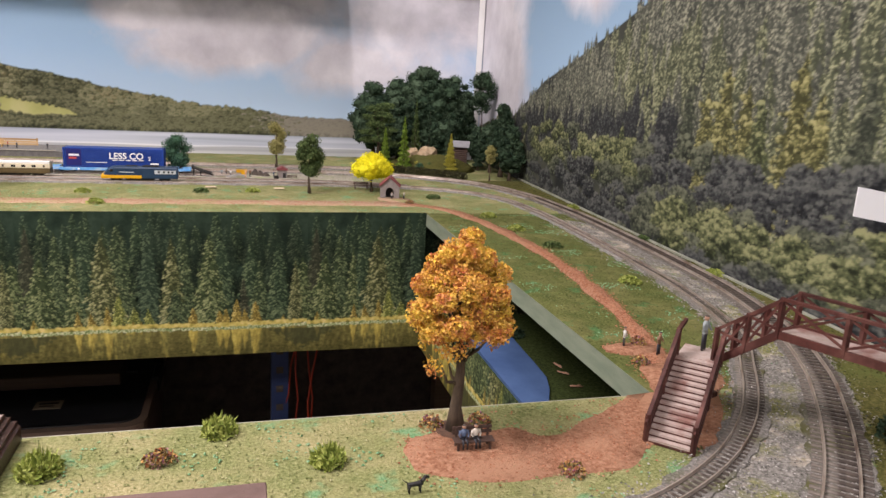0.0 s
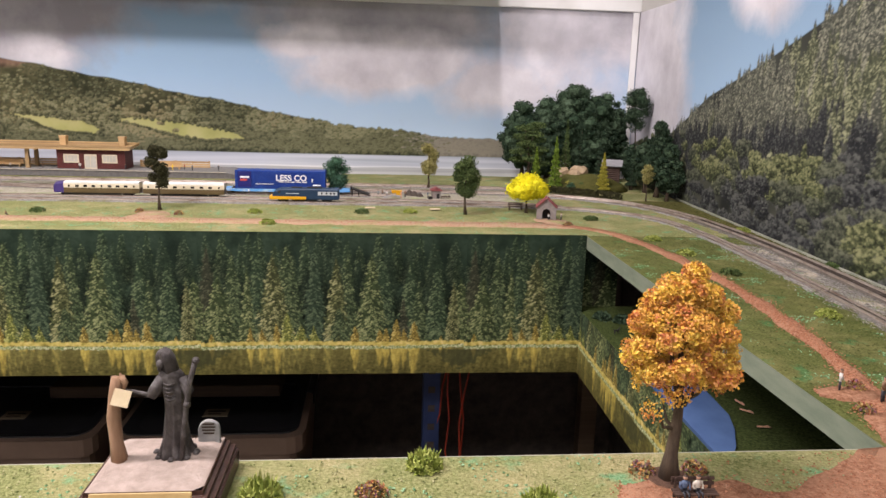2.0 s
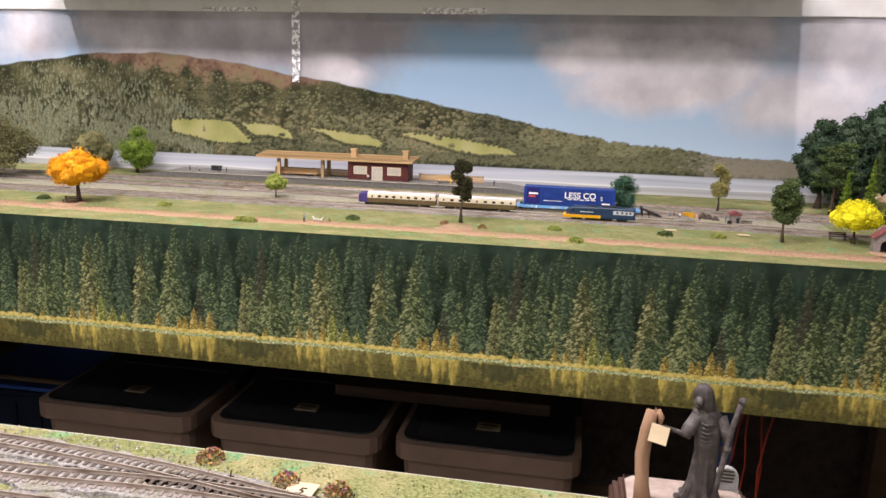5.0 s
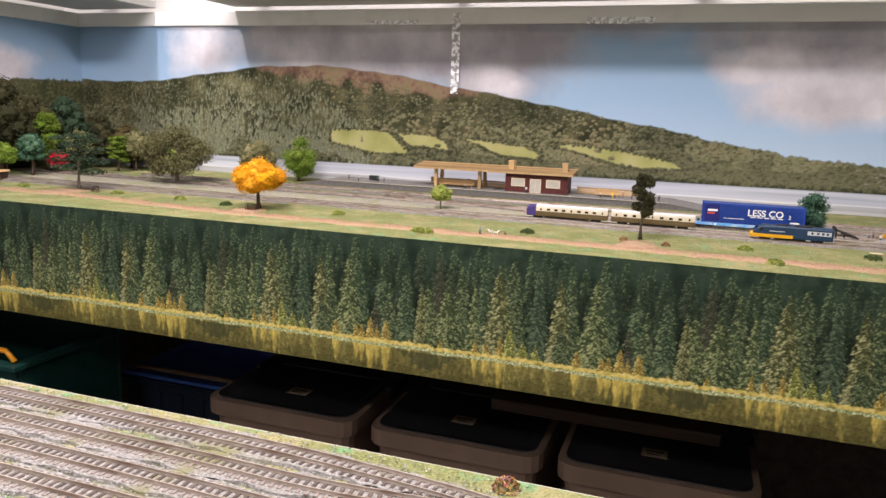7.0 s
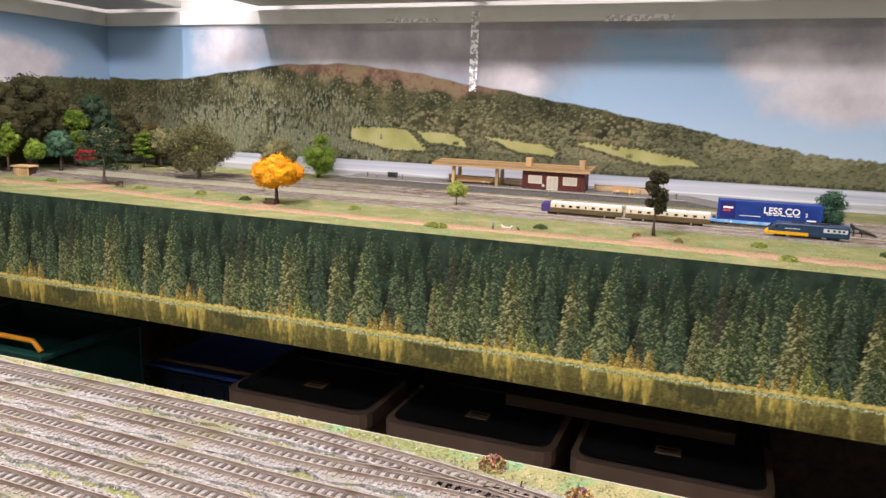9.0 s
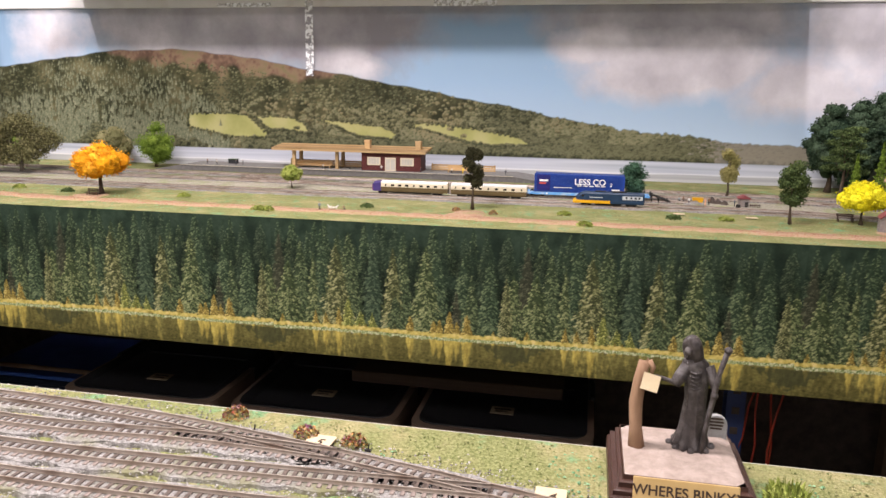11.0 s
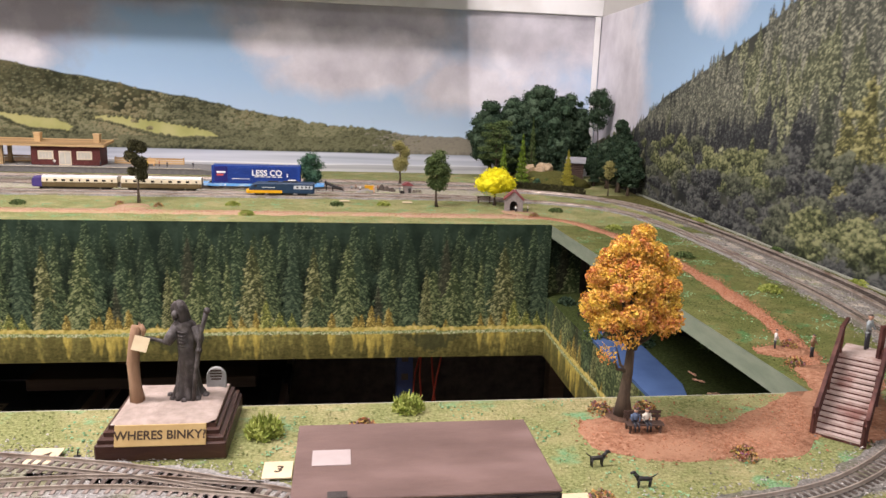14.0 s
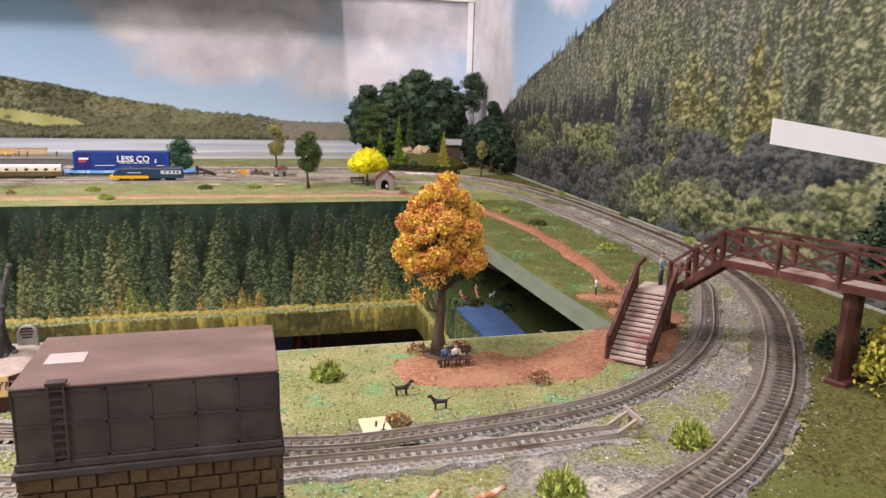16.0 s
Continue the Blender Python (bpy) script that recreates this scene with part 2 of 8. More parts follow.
def grass_material(name, deep=1.0):
    """Scatter grass: green flock with straw and fresh green patches; deep below 1 darkens and greens it."""
    m, nt, bsdf = nodes_of(name)
    v = coords(nt)
    col = ramp(nt, noise_tex(nt, v, 520, 4, 0.7), [(0.085, 0.10, 0.034), (0.20, 0.215, 0.085), (0.34, 0.335, 0.165)], [0.3, 0.5, 0.72])
    straw = spread(nt, noise_tex(nt, v, 16, 4, 0.6), 0.46, 0.66)
    col = mixc(nt, straw, col, ramp(nt, noise_tex(nt, v, 600, 3, 0.7), [(0.22, 0.20, 0.085), (0.43, 0.38, 0.21)], [0.35, 0.65]))
    fresh = spread(nt, noise_tex(nt, v, 34, 3, 0.6), 0.58, 0.68)
    col = mixc(nt, fresh, col, ramp(nt, noise_tex(nt, v, 700, 2, 0.6), [(0.10, 0.21, 0.09), (0.22, 0.36, 0.19)], [0.35, 0.65]))
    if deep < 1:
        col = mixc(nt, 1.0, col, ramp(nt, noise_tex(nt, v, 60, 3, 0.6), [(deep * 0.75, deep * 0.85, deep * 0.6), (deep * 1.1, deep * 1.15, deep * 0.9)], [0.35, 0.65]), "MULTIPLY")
    nt.links.new(col, bsdf.inputs["Base Color"])
    bsdf.inputs["Roughness"].default_value = 0.95
    bsdf.inputs["Specular IOR Level"].default_value = 0.08
    b = nt.nodes.new("ShaderNodeBump")
    b.inputs["Distance"].default_value = 0.0012
    nt.links.new(noise_tex(nt, v, 700, 4, 0.7), b.inputs["Height"])
    nt.links.new(b.outputs[0], bsdf.inputs["Normal"])
    return m


grass = grass_material("scatter_grass")
# side board copy: greener flock, with the dimmer light there darkened into its colour
grass_side = grass_material("shaded_green_flock", 0.52)
moss = surface("moss_grass", [(0.03, 0.034, 0.010), (0.085, 0.085, 0.024), (0.17, 0.15, 0.045)], 420, 0.95, 0.0015, 500, wear=(0.10, 0.105, 0.035), wscale=30, spec=0.08)


def sheet(x0, y0, x1, y1, z, step, lift, east=False):
    """A gently uneven sheet of scenery."""
    xs, ys = np.linspace(x0, x1, max(2, int((x1 - x0) / step))), np.linspace(y0, y1, max(2, int((y1 - y0) / step)))
    v = []
    for y in ys:
        for x in xs:
            edge = min(x - x0, x1 - x, y - y0, y1 - y) / 0.01
            xx = x0 + (x - x0) * ((east_x(y) - x0) / (x1 - x0)) if east else x
            v.append((xx, y, z + lift * max(0.0, min(1.0, edge)) * (0.5 + noise.noise(Vector((x * 18, y * 18, z))) * 0.5 + 0.25 * noise.noise(Vector((x * 70, y * 70, z))))))
    k = len(xs)
    return Shape().add(v, [(r * k + i, r * k + i + 1, (r + 1) * k + i + 1, (r + 1) * k + i) for r in range(len(ys) - 1) for i in range(k - 1)])


def board(name, x0, y0, x1, y1, label, east=False):
    s = Shape()
    xa, xb = (east_x(y0), east_x(y1)) if east else (x1, x1)
    s.prism([(x0, y0), (xa, y0), (xb, y1), (x0, y1)], TOP - 0.02, TOP - 0.0015)
    return tagged(part(name, s, timber), label, "baseboard", kind="structure")


board("baseboard_far", WEST, FAR_Y, 0.6, NORTH, "wooden baseboard with a dull green painted edge", True)
board("baseboard_side", INNER_X, FRONT_Y - 0.001, 0.6, FAR_Y - 0.001, "wooden baseboard with a dull green painted edge", True)
board("baseboard_front", -2.0, 0.0, 0.6, FRONT_Y - 0.002, "wooden baseboard with a pale cut edge", True)
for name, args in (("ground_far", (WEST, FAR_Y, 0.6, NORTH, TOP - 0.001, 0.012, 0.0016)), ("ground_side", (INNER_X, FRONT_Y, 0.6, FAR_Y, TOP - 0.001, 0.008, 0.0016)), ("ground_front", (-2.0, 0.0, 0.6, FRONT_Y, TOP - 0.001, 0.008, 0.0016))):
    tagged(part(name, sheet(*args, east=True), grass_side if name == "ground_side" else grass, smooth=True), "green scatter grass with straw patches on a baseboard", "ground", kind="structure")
tagged(part("trim_front", Shape().box(-2.0, FRONT_Y - 0.0008, TOP - 0.012, INNER_X, FRONT_Y + 0.0008, TOP - 0.001), surface("pale_edge", [(0.26, 0.26, 0.20), (0.38, 0.37, 0.31)], 60, 0.7)), "pale painted edge of the front baseboard", "trim", kind="structure")

# the lower board with its lake
lower = surface("lower_grass", [(0.014, 0.022, 0.007), (0.040, 0.056, 0.016), (0.080, 0.092, 0.032)], 380, 0.95, 0.0015, 400, spec=0.08)
tagged(part("baseboard_lower", Shape().box(INNER_X, FRONT_Y + 0.01, LOW - 0.02, 0.56, FAR_Y + 0.03, LOW - 0.0015), timber), "lower wooden baseboard beneath the side board", "baseboard", kind="structure")
tagged(part("ground_lower", sheet(INNER_X, FRONT_Y + 0.01, 0.56, FAR_Y + 0.03, LOW - 0.001, 0.008, 0.003), lower, smooth=True), "dark green grass on the lower board", "ground", kind="structure")


# ---- printed back scenes ----
def sky_material(name, grey_clouds, white_patches):
    """A printed sky: blue paling downwards, with soft clouds and painted light pools; both: (x, z, wide, high, amount)
    in the print's plane.
    """
    m, nt, bsdf = nodes_of(name)
    v = coords(nt)
    sep = nt.nodes.new("ShaderNodeSeparateXYZ")
    nt.links.new(v, sep.inputs[0])

    def math_node(op, a, b):
        k = nt.nodes.new("ShaderNodeMath")
        k.operation = op
        nt.links.new(a, k.inputs[0])
        nt.links.new(b, k.inputs[1])
        return k.outputs[0]

    def masses(clouds):
        total = None
        for x, z, w, h, amount in clouds:
            mp = nt.nodes.new("ShaderNodeMapping")
            mp.inputs["Location"].default_value = (-x / w, -x / w, -z / h)
            mp.inputs["Scale"].default_value = (1 / w, 1 / w, 1 / h)
            nt.links.new(v, mp.inputs[0])
            flat = nt.nodes.new("ShaderNodeVectorMath")
            flat.operation = "MULTIPLY"
            flat.inputs[1].default_value = (1, 0, 1) if name.endswith("north") else (0, 1, 1)
            nt.links.new(mp.outputs[0], flat.inputs[0])
            ln = nt.nodes.new("ShaderNodeVectorMath")
            ln.operation = "LENGTH"
            nt.links.new(flat.outputs[0], ln.inputs[0])
            mask = nt.nodes.new("ShaderNodeMapRange")
            nt.links.new(ln.outputs["Value"], mask.inputs[0])
            mask.inputs[1].default_value, mask.inputs[2].default_value, mask.inputs[3].default_value, mask.inputs[4].default_value = 1.3, 0.3, 0.0, amount
            total = mask.outputs[0] if total is None else math_node("MAXIMUM", total, mask.outputs[0])
        return total

    col = ramp(nt, spread(nt, sep.outputs[2], 1.05, 1.38), [(0.52, 0.65, 0.80), (0.33, 0.48, 0.66), (0.20, 0.31, 0.44)], [0, 0.5, 1])
    wisps = noise_tex(nt, v, 6.5, 8, 0.62)
    grey = ramp(nt, noise_tex(nt, v, 4.0, 6, 0.6), [(0.27, 0.26, 0.29), (0.40, 0.39, 0.42), (0.62, 0.60, 0.64)], [0.36, 0.52, 0.70])
    col = mixc(nt, spread(nt, math_node("ADD", masses(grey_clouds), wisps), 0.62, 1.10), col, grey)
    white = ramp(nt, noise_tex(nt, v, 7.0, 6, 0.6), [(0.46, 0.44, 0.48), (0.72, 0.70, 0.74)], [0.34, 0.66])
    col = mixc(nt, spread(nt, math_node("ADD", masses(white_patches), wisps), 0.70, 1.12), col, white)
    ink = nt.nodes.new("ShaderNodeAttribute")
    ink.attribute_name = "ink"
    over = nt.nodes.new("ShaderNodeAttribute")
    over.attribute_name = "cover"
    col = mixc(nt, over.outputs["Fac"], col, ink.outputs["Color"])
    nt.links.new(col, bsdf.inputs["Base Color"])
    bsdf.inputs["Roughness"].default_value = 0.6
    bsdf.inputs["Specular IOR Level"].default_value = 0.12
    return m



def grain(n, size, seed):
    """A square of smooth random values that tiles, about 0 with a spread of 1."""
    r = np.random.default_rng(seed).normal(size=(n, n))
    k = np.fft.fftfreq(n)
    f = np.exp(-2 * (math.pi * size) ** 2 * (k[:, None] ** 2 + k[None, :] ** 2))
    g = np.real(np.fft.ifft2(np.fft.fft2(r) * f))
    return g / g.std()


FINE, MID, WIDE = (grain(1024, size, k) for k, size in ((1, 1.0), (2, 2.6), (3, 14.0)))


TONES = {}


def pick(colours, v):
    """Colours between those given, for values from 0 to 1."""
    key = tuple(colours)
    if key not in TONES:
        c, at = np.array(colours, float), np.linspace(0, 1, len(colours))
        TONES[key] = np.stack([np.interp(np.linspace(0, 1, 256), at, c[:, k]) for k in range(3)], -1)
    return TONES[key][np.clip(v * 255, 0, 255).astype(np.int32)]


class Paper:
    """A printed sheet as it is painted, row 0 lowest: u along it, z up, ink and its cover."""

    def __init__(self, u0, u1, z0, z1, step, wide=1.0):
        self.u0, self.z0, self.step, self.su = u0, z0, step, step * wide
        self.u = np.arange(u0, u1 + step / 2, step * wide)
        self.z = np.arange(z0, z1 + step / 2, step)
        self.ink = np.zeros((len(self.z), len(self.u), 3))
        self.cover = np.zeros((len(self.z), len(self.u)))

    def grid(self):
        return np.meshgrid(self.u, self.z)

    def tex(self, g, shape, rng):
        if max(shape) < 500:
            a, b = rng.integers(0, 500, 2)
            return g[a:a + shape[0], b:b + shape[1]]
        return np.take(np.take(g, np.arange(shape[0]) % 1024, 0), np.arange(shape[1]) % 1024, 1)

    def window(self, x0, x1, z0, z1):
        i0, i1 = int((x0 - self.u0) / self.su), int((x1 - self.u0) / self.su) + 2
        j0, j1 = int((z0 - self.z0) / self.step), int((z1 - self.z0) / self.step) + 2
        i0, j0 = max(i0, 0), max(j0, 0)
        sl = (slice(j0, max(j1, j0)), slice(i0, max(i1, i0)))
        u, z = np.meshgrid(self.u[sl[1]], self.z[sl[0]])
        return sl, u, z

    def blend(self, sl, colour, a):
        a = np.clip(a, 0, 1)
        self.ink[sl] += (colour - self.ink[sl]) * a[..., None]
        self.cover[sl] = np.maximum(self.cover[sl], a)

    def spruce(self, rng, x, z, h, w, colours, tier=0.006, side=-0.25, lift=0.0, contrast=0.6):
        sl, u, zz = self.window(x - w * 1.4, x + w * 1.4, z, z + h)
        if u.size == 0:
            return
        t, d = (zz - z) / h, (u - x) / w
        n, m = self.tex(FINE, u.shape, rng), self.tex(MID, u.shape, rng)
        ph = (t * h / tier + 0.8 * np.abs(d) + 0.35 * m) % 1.0
        prof = np.clip(1 - t, 0, 1) ** 0.85 * (0.62 + 0.42 * (1 - ph) + 0.18 * n + 0.10 * m)
        b = 0.55 + lift + contrast * (0.35 - ph) * 0.9 + side * d + 0.13 * n + 0.12 * m
        self.blend(sl, pick(colours, b), (prof + 0.03 - np.abs(d)) * w / self.su * 0.8 + 0.3)

    def fir(self, rng, x, z, h, w, colours, lift, size):
        """A fir of single drooping sprays over a dark body."""
        sl, u, zz = self.window(x - w * 1.3, x + w * 1.3, z, z + h)
        if u.size == 0:
            return
        t, d = np.clip((zz - z) / h, 0, 1), (u - x) / w
        m = self.tex(MID, u.shape, rng)
        self.blend(sl, pick(colours, 0.16 + 0.04 * m - 0.10 * d), ((1 - t) ** 0.7 * (0.86 + 0.16 * m) - np.abs(d)) * w / self.su * 0.5)
        n = int(h * w / (size * size * 1.0)) + 6
        jag = rng.uniform(0.70, 1.18, (2, int(h / 0.005) + 2))
        for q in np.sort(1 - rng.random(n) ** 0.6)[::-1]:
            d = rng.uniform(-1, 1)
            reach = w * ((1 - q) ** 0.7 + 0.03) * jag[int(d > 0), int(q * h / 0.005)]
            r = size * rng.uniform(0.6, 1.3) * (1 - 0.4 * q)
            self.spray(rng, x + d * reach, z + h * q * 0.985 - abs(d) * reach * 0.35, r, r * 0.50, -0.45 * (1 if d > 0 else -1), colours, 0.38 + lift + 0.10 * abs(d) - 0.22 * d + 0.22 * rng.normal())

    def spray(self, rng, x, z, rx, rz, slope, colours, tone):
        i0, i1 = max(0, int((x - rx * 1.2 - self.u0) / self.su)), int((x + rx * 1.2 - self.u0) / self.su) + 2
        j0, j1 = max(0, int((z - rz * 2.2 - self.z0) / self.step)), int((z + rz * 2.2 - self.z0) / self.step) + 2
        du, dz = self.u[i0:i1] - x, self.z[j0:j1, None] - z
        if i1 <= i0 or du.size == 0 or dz.size == 0:
            return
        e = (dz - slope * du) / rz
        a, b = rng.integers(0, 900, 2)
        n = FINE[a:a + e.shape[0], b:b + e.shape[1]]
        self.blend((slice(j0, j1), slice(i0, i1)), pick(colours, tone + 0.16 * e + 0.12 * n), (1.0 + 0.3 * n - (du / rx) ** 2 - e * e) * 1.3)

    def crown(self, rng, x, z, rx, rz, colours, lift=0.0, rough=1.0):
        sl, u, zz = self.window(x - rx * 1.5, x + rx * 1.5, z - rz * 1.5, z + rz * 1.5)
        if u.size == 0:
            return
        d, e = (u - x) / rx, (zz - z) / rz
        n, m = self.tex(FINE, u.shape, rng), self.tex(MID, u.shape, rng)
        b = 0.45 + lift + 0.40 * e - 0.20 * d + rough * (0.16 * n + 0.20 * m)
        self.blend(sl, pick(colours, b), (1.0 + 0.22 * m + 0.14 * n - d * d - e * e) * 0.5 * min(rx, rz) / self.step)

    def sheet(self, name, origin, along, material, parent, every=2):
        """The painted sheet as one fine flat mesh that carries the ink."""
        h, w = self.cover.shape
        h, w = h // every * every, w // every * every
        ink = self.ink[:h, :w].reshape(h // every, every, w // every, every, 3).mean((1, 3))
        cover = self.cover[:h, :w].reshape(h // every, every, w // every, every).mean((1, 3))
        u = self.u[:w].reshape(-1, every).mean(1)
        z = self.z[:h].reshape(-1, every).mean(1)
        u[0], u[-1], z[0], z[-1] = self.u[0], self.u[-1], self.z[0], self.z[-1]
        U, Z = np.meshgrid(u, z)
        co = np.array(origin, float) + U[..., None] * np.array(along, float) + Z[..., None] * np.array((0, 0, 1.0))
        r, c = U.shape
        idx = np.arange(r * c).reshape(r, c)
        quad = np.stack([idx[:-1, :-1], idx[:-1, 1:], idx[1:, 1:], idx[1:, :-1]], -1).reshape(-1, 4)
        me = bpy.data.meshes.new(name)
        me.vertices.add(r * c)
        me.vertices.foreach_set("co", co.ravel())
        me.loops.add(quad.size)
        me.loops.foreach_set("vertex_index", quad.ravel())
        me.polygons.add(len(quad))
        me.polygons.foreach_set("loop_start", np.arange(0, quad.size, 4))
        att = me.color_attributes.new("ink", "FLOAT_COLOR", "POINT")
        att.data.foreach_set("color", np.concatenate([ink, cover[..., None]], -1).astype(np.float32).ravel())
        att = me.attributes.new("cover", "FLOAT", "POINT")
        att.data.foreach_set("value", cover.astype(np.float32).ravel())
        me.update(calc_edges=True)
        me.materials.append(material)
        ob = new(name, me)
        ob.parent = parent
        return ob


def printed(name, rough=0.45):
    """Matt printed paper that shows its ink, with a faint fibre."""
    m, nt, bsdf = nodes_of(name)
    ink = nt.nodes.new("ShaderNodeAttribute")
    ink.attribute_name = "ink"
    v = coords(nt)
    fibre = ramp(nt, noise_tex(nt, v, 900, 3, 0.6), [(0.86, 0.86, 0.86), (1.12, 1.12, 1.12)], [0.3, 0.7])
    mul = nt.nodes.new("ShaderNodeVectorMath")
    mul.operation = "MULTIPLY"
    nt.links.new(ink.outputs["Color"], mul.inputs[0])
    nt.links.new(fibre, mul.inputs[1])
    nt.links.new(mul.outputs[0], bsdf.inputs["Base Color"])
    bsdf.inputs["Roughness"].default_value = rough
    bsdf.inputs["Specular IOR Level"].default_value = 0.12
    return m


def inside(poly, x, z):
    """Which places lie in an outline."""
    hit = np.zeros(np.shape(x), bool)
    for (x0, z0), (x1, z1) in zip(poly, poly[1:] + poly[:1]):
        if z1 != z0:
            hit ^= ((z0 > z) != (z1 > z)) & (x < (x1 - x0) * (z - z0) / (z1 - z0) + x0)
    return hit


# the forest strip along the open edges: tall spruces, yellow shore trees, a grassy shore and its reflection
PERIOD = 0.375
paper_gloss = printed("print_forest", 0.5)
FOREST_LOW, FOREST_HIGH = 0.791, 0.2094


def forest_paper():
    """One repeat of the printed forest, 0.375 m long, from the water's foot up."""
    c = Paper(0, PERIOD - 0.0005, 0, FOREST_HIGH, 0.0005)
    rng = np.random.default_rng(21)
    u, z = c.grid()
    every = (slice(None), slice(None))
    w1, m = c.tex(WIDE, u.shape, rng), c.tex(MID, u.shape, rng)
    up = np.clip((z - 0.09) / 0.11, 0, 1)
    c.blend(every, pick([(0.005, 0.010, 0.006), (0.016, 0.029, 0.018), (0.036, 0.058, 0.037)], 0.12 + 0.55 * up + 0.10 * w1 + 0.05 * m), np.ones(u.shape))
    shore = 0.046
    far = [(0.009, 0.018, 0.010), (0.034, 0.055, 0.032), (0.074, 0.104, 0.058), (0.12, 0.155, 0.085)]
    teal = [(0.006, 0.013, 0.007), (0.038, 0.062, 0.033), (0.100, 0.136, 0.068), (0.18, 0.22, 0.11)]
    deep = [(0.007, 0.013, 0.007), (0.044, 0.066, 0.031), (0.115, 0.148, 0.068), (0.22, 0.25, 0.12)]
    green = [(0.008, 0.014, 0.006), (0.056, 0.080, 0.033), (0.155, 0.185, 0.080), (0.31, 0.33, 0.155)]
    olive = [(0.010, 0.014, 0.006), (0.072, 0.084, 0.033), (0.195, 0.205, 0.086), (0.37, 0.36, 0.18)]
    rust = [(0.014, 0.016, 0.010), (0.056, 0.062, 0.036), (0.120, 0.122, 0.070)]
    gold = [(0.06, 0.046, 0.012), (0.22, 0.165, 0.038), (0.44, 0.34, 0.085), (0.66, 0.54, 0.20)]
    lime = [(0.035, 0.045, 0.012), (0.15, 0.17, 0.042), (0.36, 0.37, 0.10), (0.54, 0.54, 0.20)]

    def grow(x, base, h, w, cols, lift, size):
        seed = int(rng.integers(1e6))
        for k in (-1, 0, 1):
            if -2 * w < x + k * PERIOD < PERIOD + 2 * w:
                c.fir(np.random.default_rng(seed), x + k * PERIOD, base, h, w, cols, lift, size)

    # dim rows behind, then the standing firs, then the golden shore trees
    for n, lo, hi, wide, base, kinds, dim in ((24, 0.05, 0.085, 0.014, 0.090, (far, teal), 0.0), (20, 0.06, 0.10, 0.014, 0.050, (far,), -0.16), (15, 0.11, 0.155, 0.016, 0.006, (far, teal), -0.10), (8, 0.07, 0.11, 0.013, 0.002, (teal, rust), -0.16)):
        for i in range(n):
            grow((i + 0.5 + rng.uniform(-0.5, 0.5)) / n * PERIOD, shore + base, rng.uniform(lo, hi), wide * rng.uniform(0.8, 1.2), kinds[int(rng.integers(len(kinds)))], dim + rng.uniform(-0.06, 0.06), 0.0022)
    c.ink *= np.clip(0.36 + 0.60 * up + 0.12 * w1, 0.2, 1)[..., None]
    firs = ((0.012, 0.135, 17, rust, -0.10), (0.080, 0.148, 16, teal, -0.06), (0.105, 0.142, 17, deep, -0.08), (0.160, 0.140, 17, far, 0.0), (0.207, 0.130, 13, deep, -0.05), (0.255, 0.140, 19, teal, -0.03), (0.296, 0.118, 18, teal, 0.02), (0.334, 0.115, 19, teal, -0.02),
            (0.046, 0.130, 17, deep, 0.0), (0.122, 0.140, 24, deep, 0.04), (0.066, 0.110, 10, green, 0.0), (0.190, 0.122, 16, olive, 0.02), (0.286, 0.068, 8, rust, 0.06), (0.240, 0.127, 22, green, 0.06), (0.026, 0.095, 23, green, 0.0), (0.102, 0.124, 22, olive, 0.04),
            (0.308, 0.090, 13, deep, 0.06), (0.368, 0.095, 18, green, 0.02), (0.194, 0.052, 15, deep, 0.0))
    for x, h, w, cols, lift in firs:
        grow(x, shore - 0.001, h * 1.06, w / 800, cols, lift + 0.12, 0.0027)
    for x, h, w in ((0.069, 27, 5), (0.085, 24, 6), (0.106, 34, 6), (0.121, 50, 9), (0.140, 31, 9), (0.158, 29, 7), (0.193, 15, 6), (0.217, 29, 7), (0.252, 24, 7), (0.261, 26, 6), (0.276, 40, 8), (0.287, 25, 6), (0.302, 36, 9), (0.358, 96, 10), (0.341, 14, 5), (0.015, 17, 5)):
        grow(x, shore - 0.002, h / 1000, w / 760, olive if h > 60 else gold if 0.2 < x or x < 0.11 else lime if w > 6 else olive, rng.uniform(0.0, 0.10) + 0.12 * (h > 60), 0.0017)
    for i in range(30):
        grow(rng.uniform(0, PERIOD), shore - 0.002, rng.uniform(0.005, 0.012), rng.uniform(0.003, 0.006), (lime, gold, olive)[int(rng.integers(3))], rng.uniform(-0.25, 0.0), 0.0014)
    # the water mirrors the trees, drawn out and softened
    j = int(shore / c.step)
    depth = np.arange(j)[::-1]
    glass = c.ink[np.clip(j + 2 + (depth * 0.62).astype(int), 0, c.ink.shape[0] - 1)].copy()
    for _ in range(2):
        glass = (glass + np.roll(glass, 1, 1) + np.roll(glass, -1, 1)) / 3
    cs = np.cumsum(np.concatenate([np.repeat(glass[:1], 7, 0), glass, np.repeat(glass[-1:], 7, 0)], 0), 0)
    glass = (cs[14:] - cs[:-14])[:j] / 14
    glow = np.clip((glass[..., :1] - 0.92 * glass[..., 1:2]) * 11, 0, 1)
    fade = np.clip((depth / j)[:, None, None], 0, 1)
    streak = 0.10 * c.tex(MID, (1024, u.shape[1]), rng)[(np.arange(j) * 2) % 1024][..., None]
    c.ink[:j] = np.array((0.205, 0.185, 0.056)) * (1 + streak - 0.45 * fade) * (0.45 + 3.4 * glass.mean(-1, keepdims=True)) + glow * (1 - 0.4 * fade) * np.array((0.30, 0.215, 0.035))
    # a dark wooded mound mirrored at the card's end
    d = np.minimum(np.abs(u - PERIOD * 0.985), np.abs(u + PERIOD * 0.015)) / 0.048 + 0.08 * m
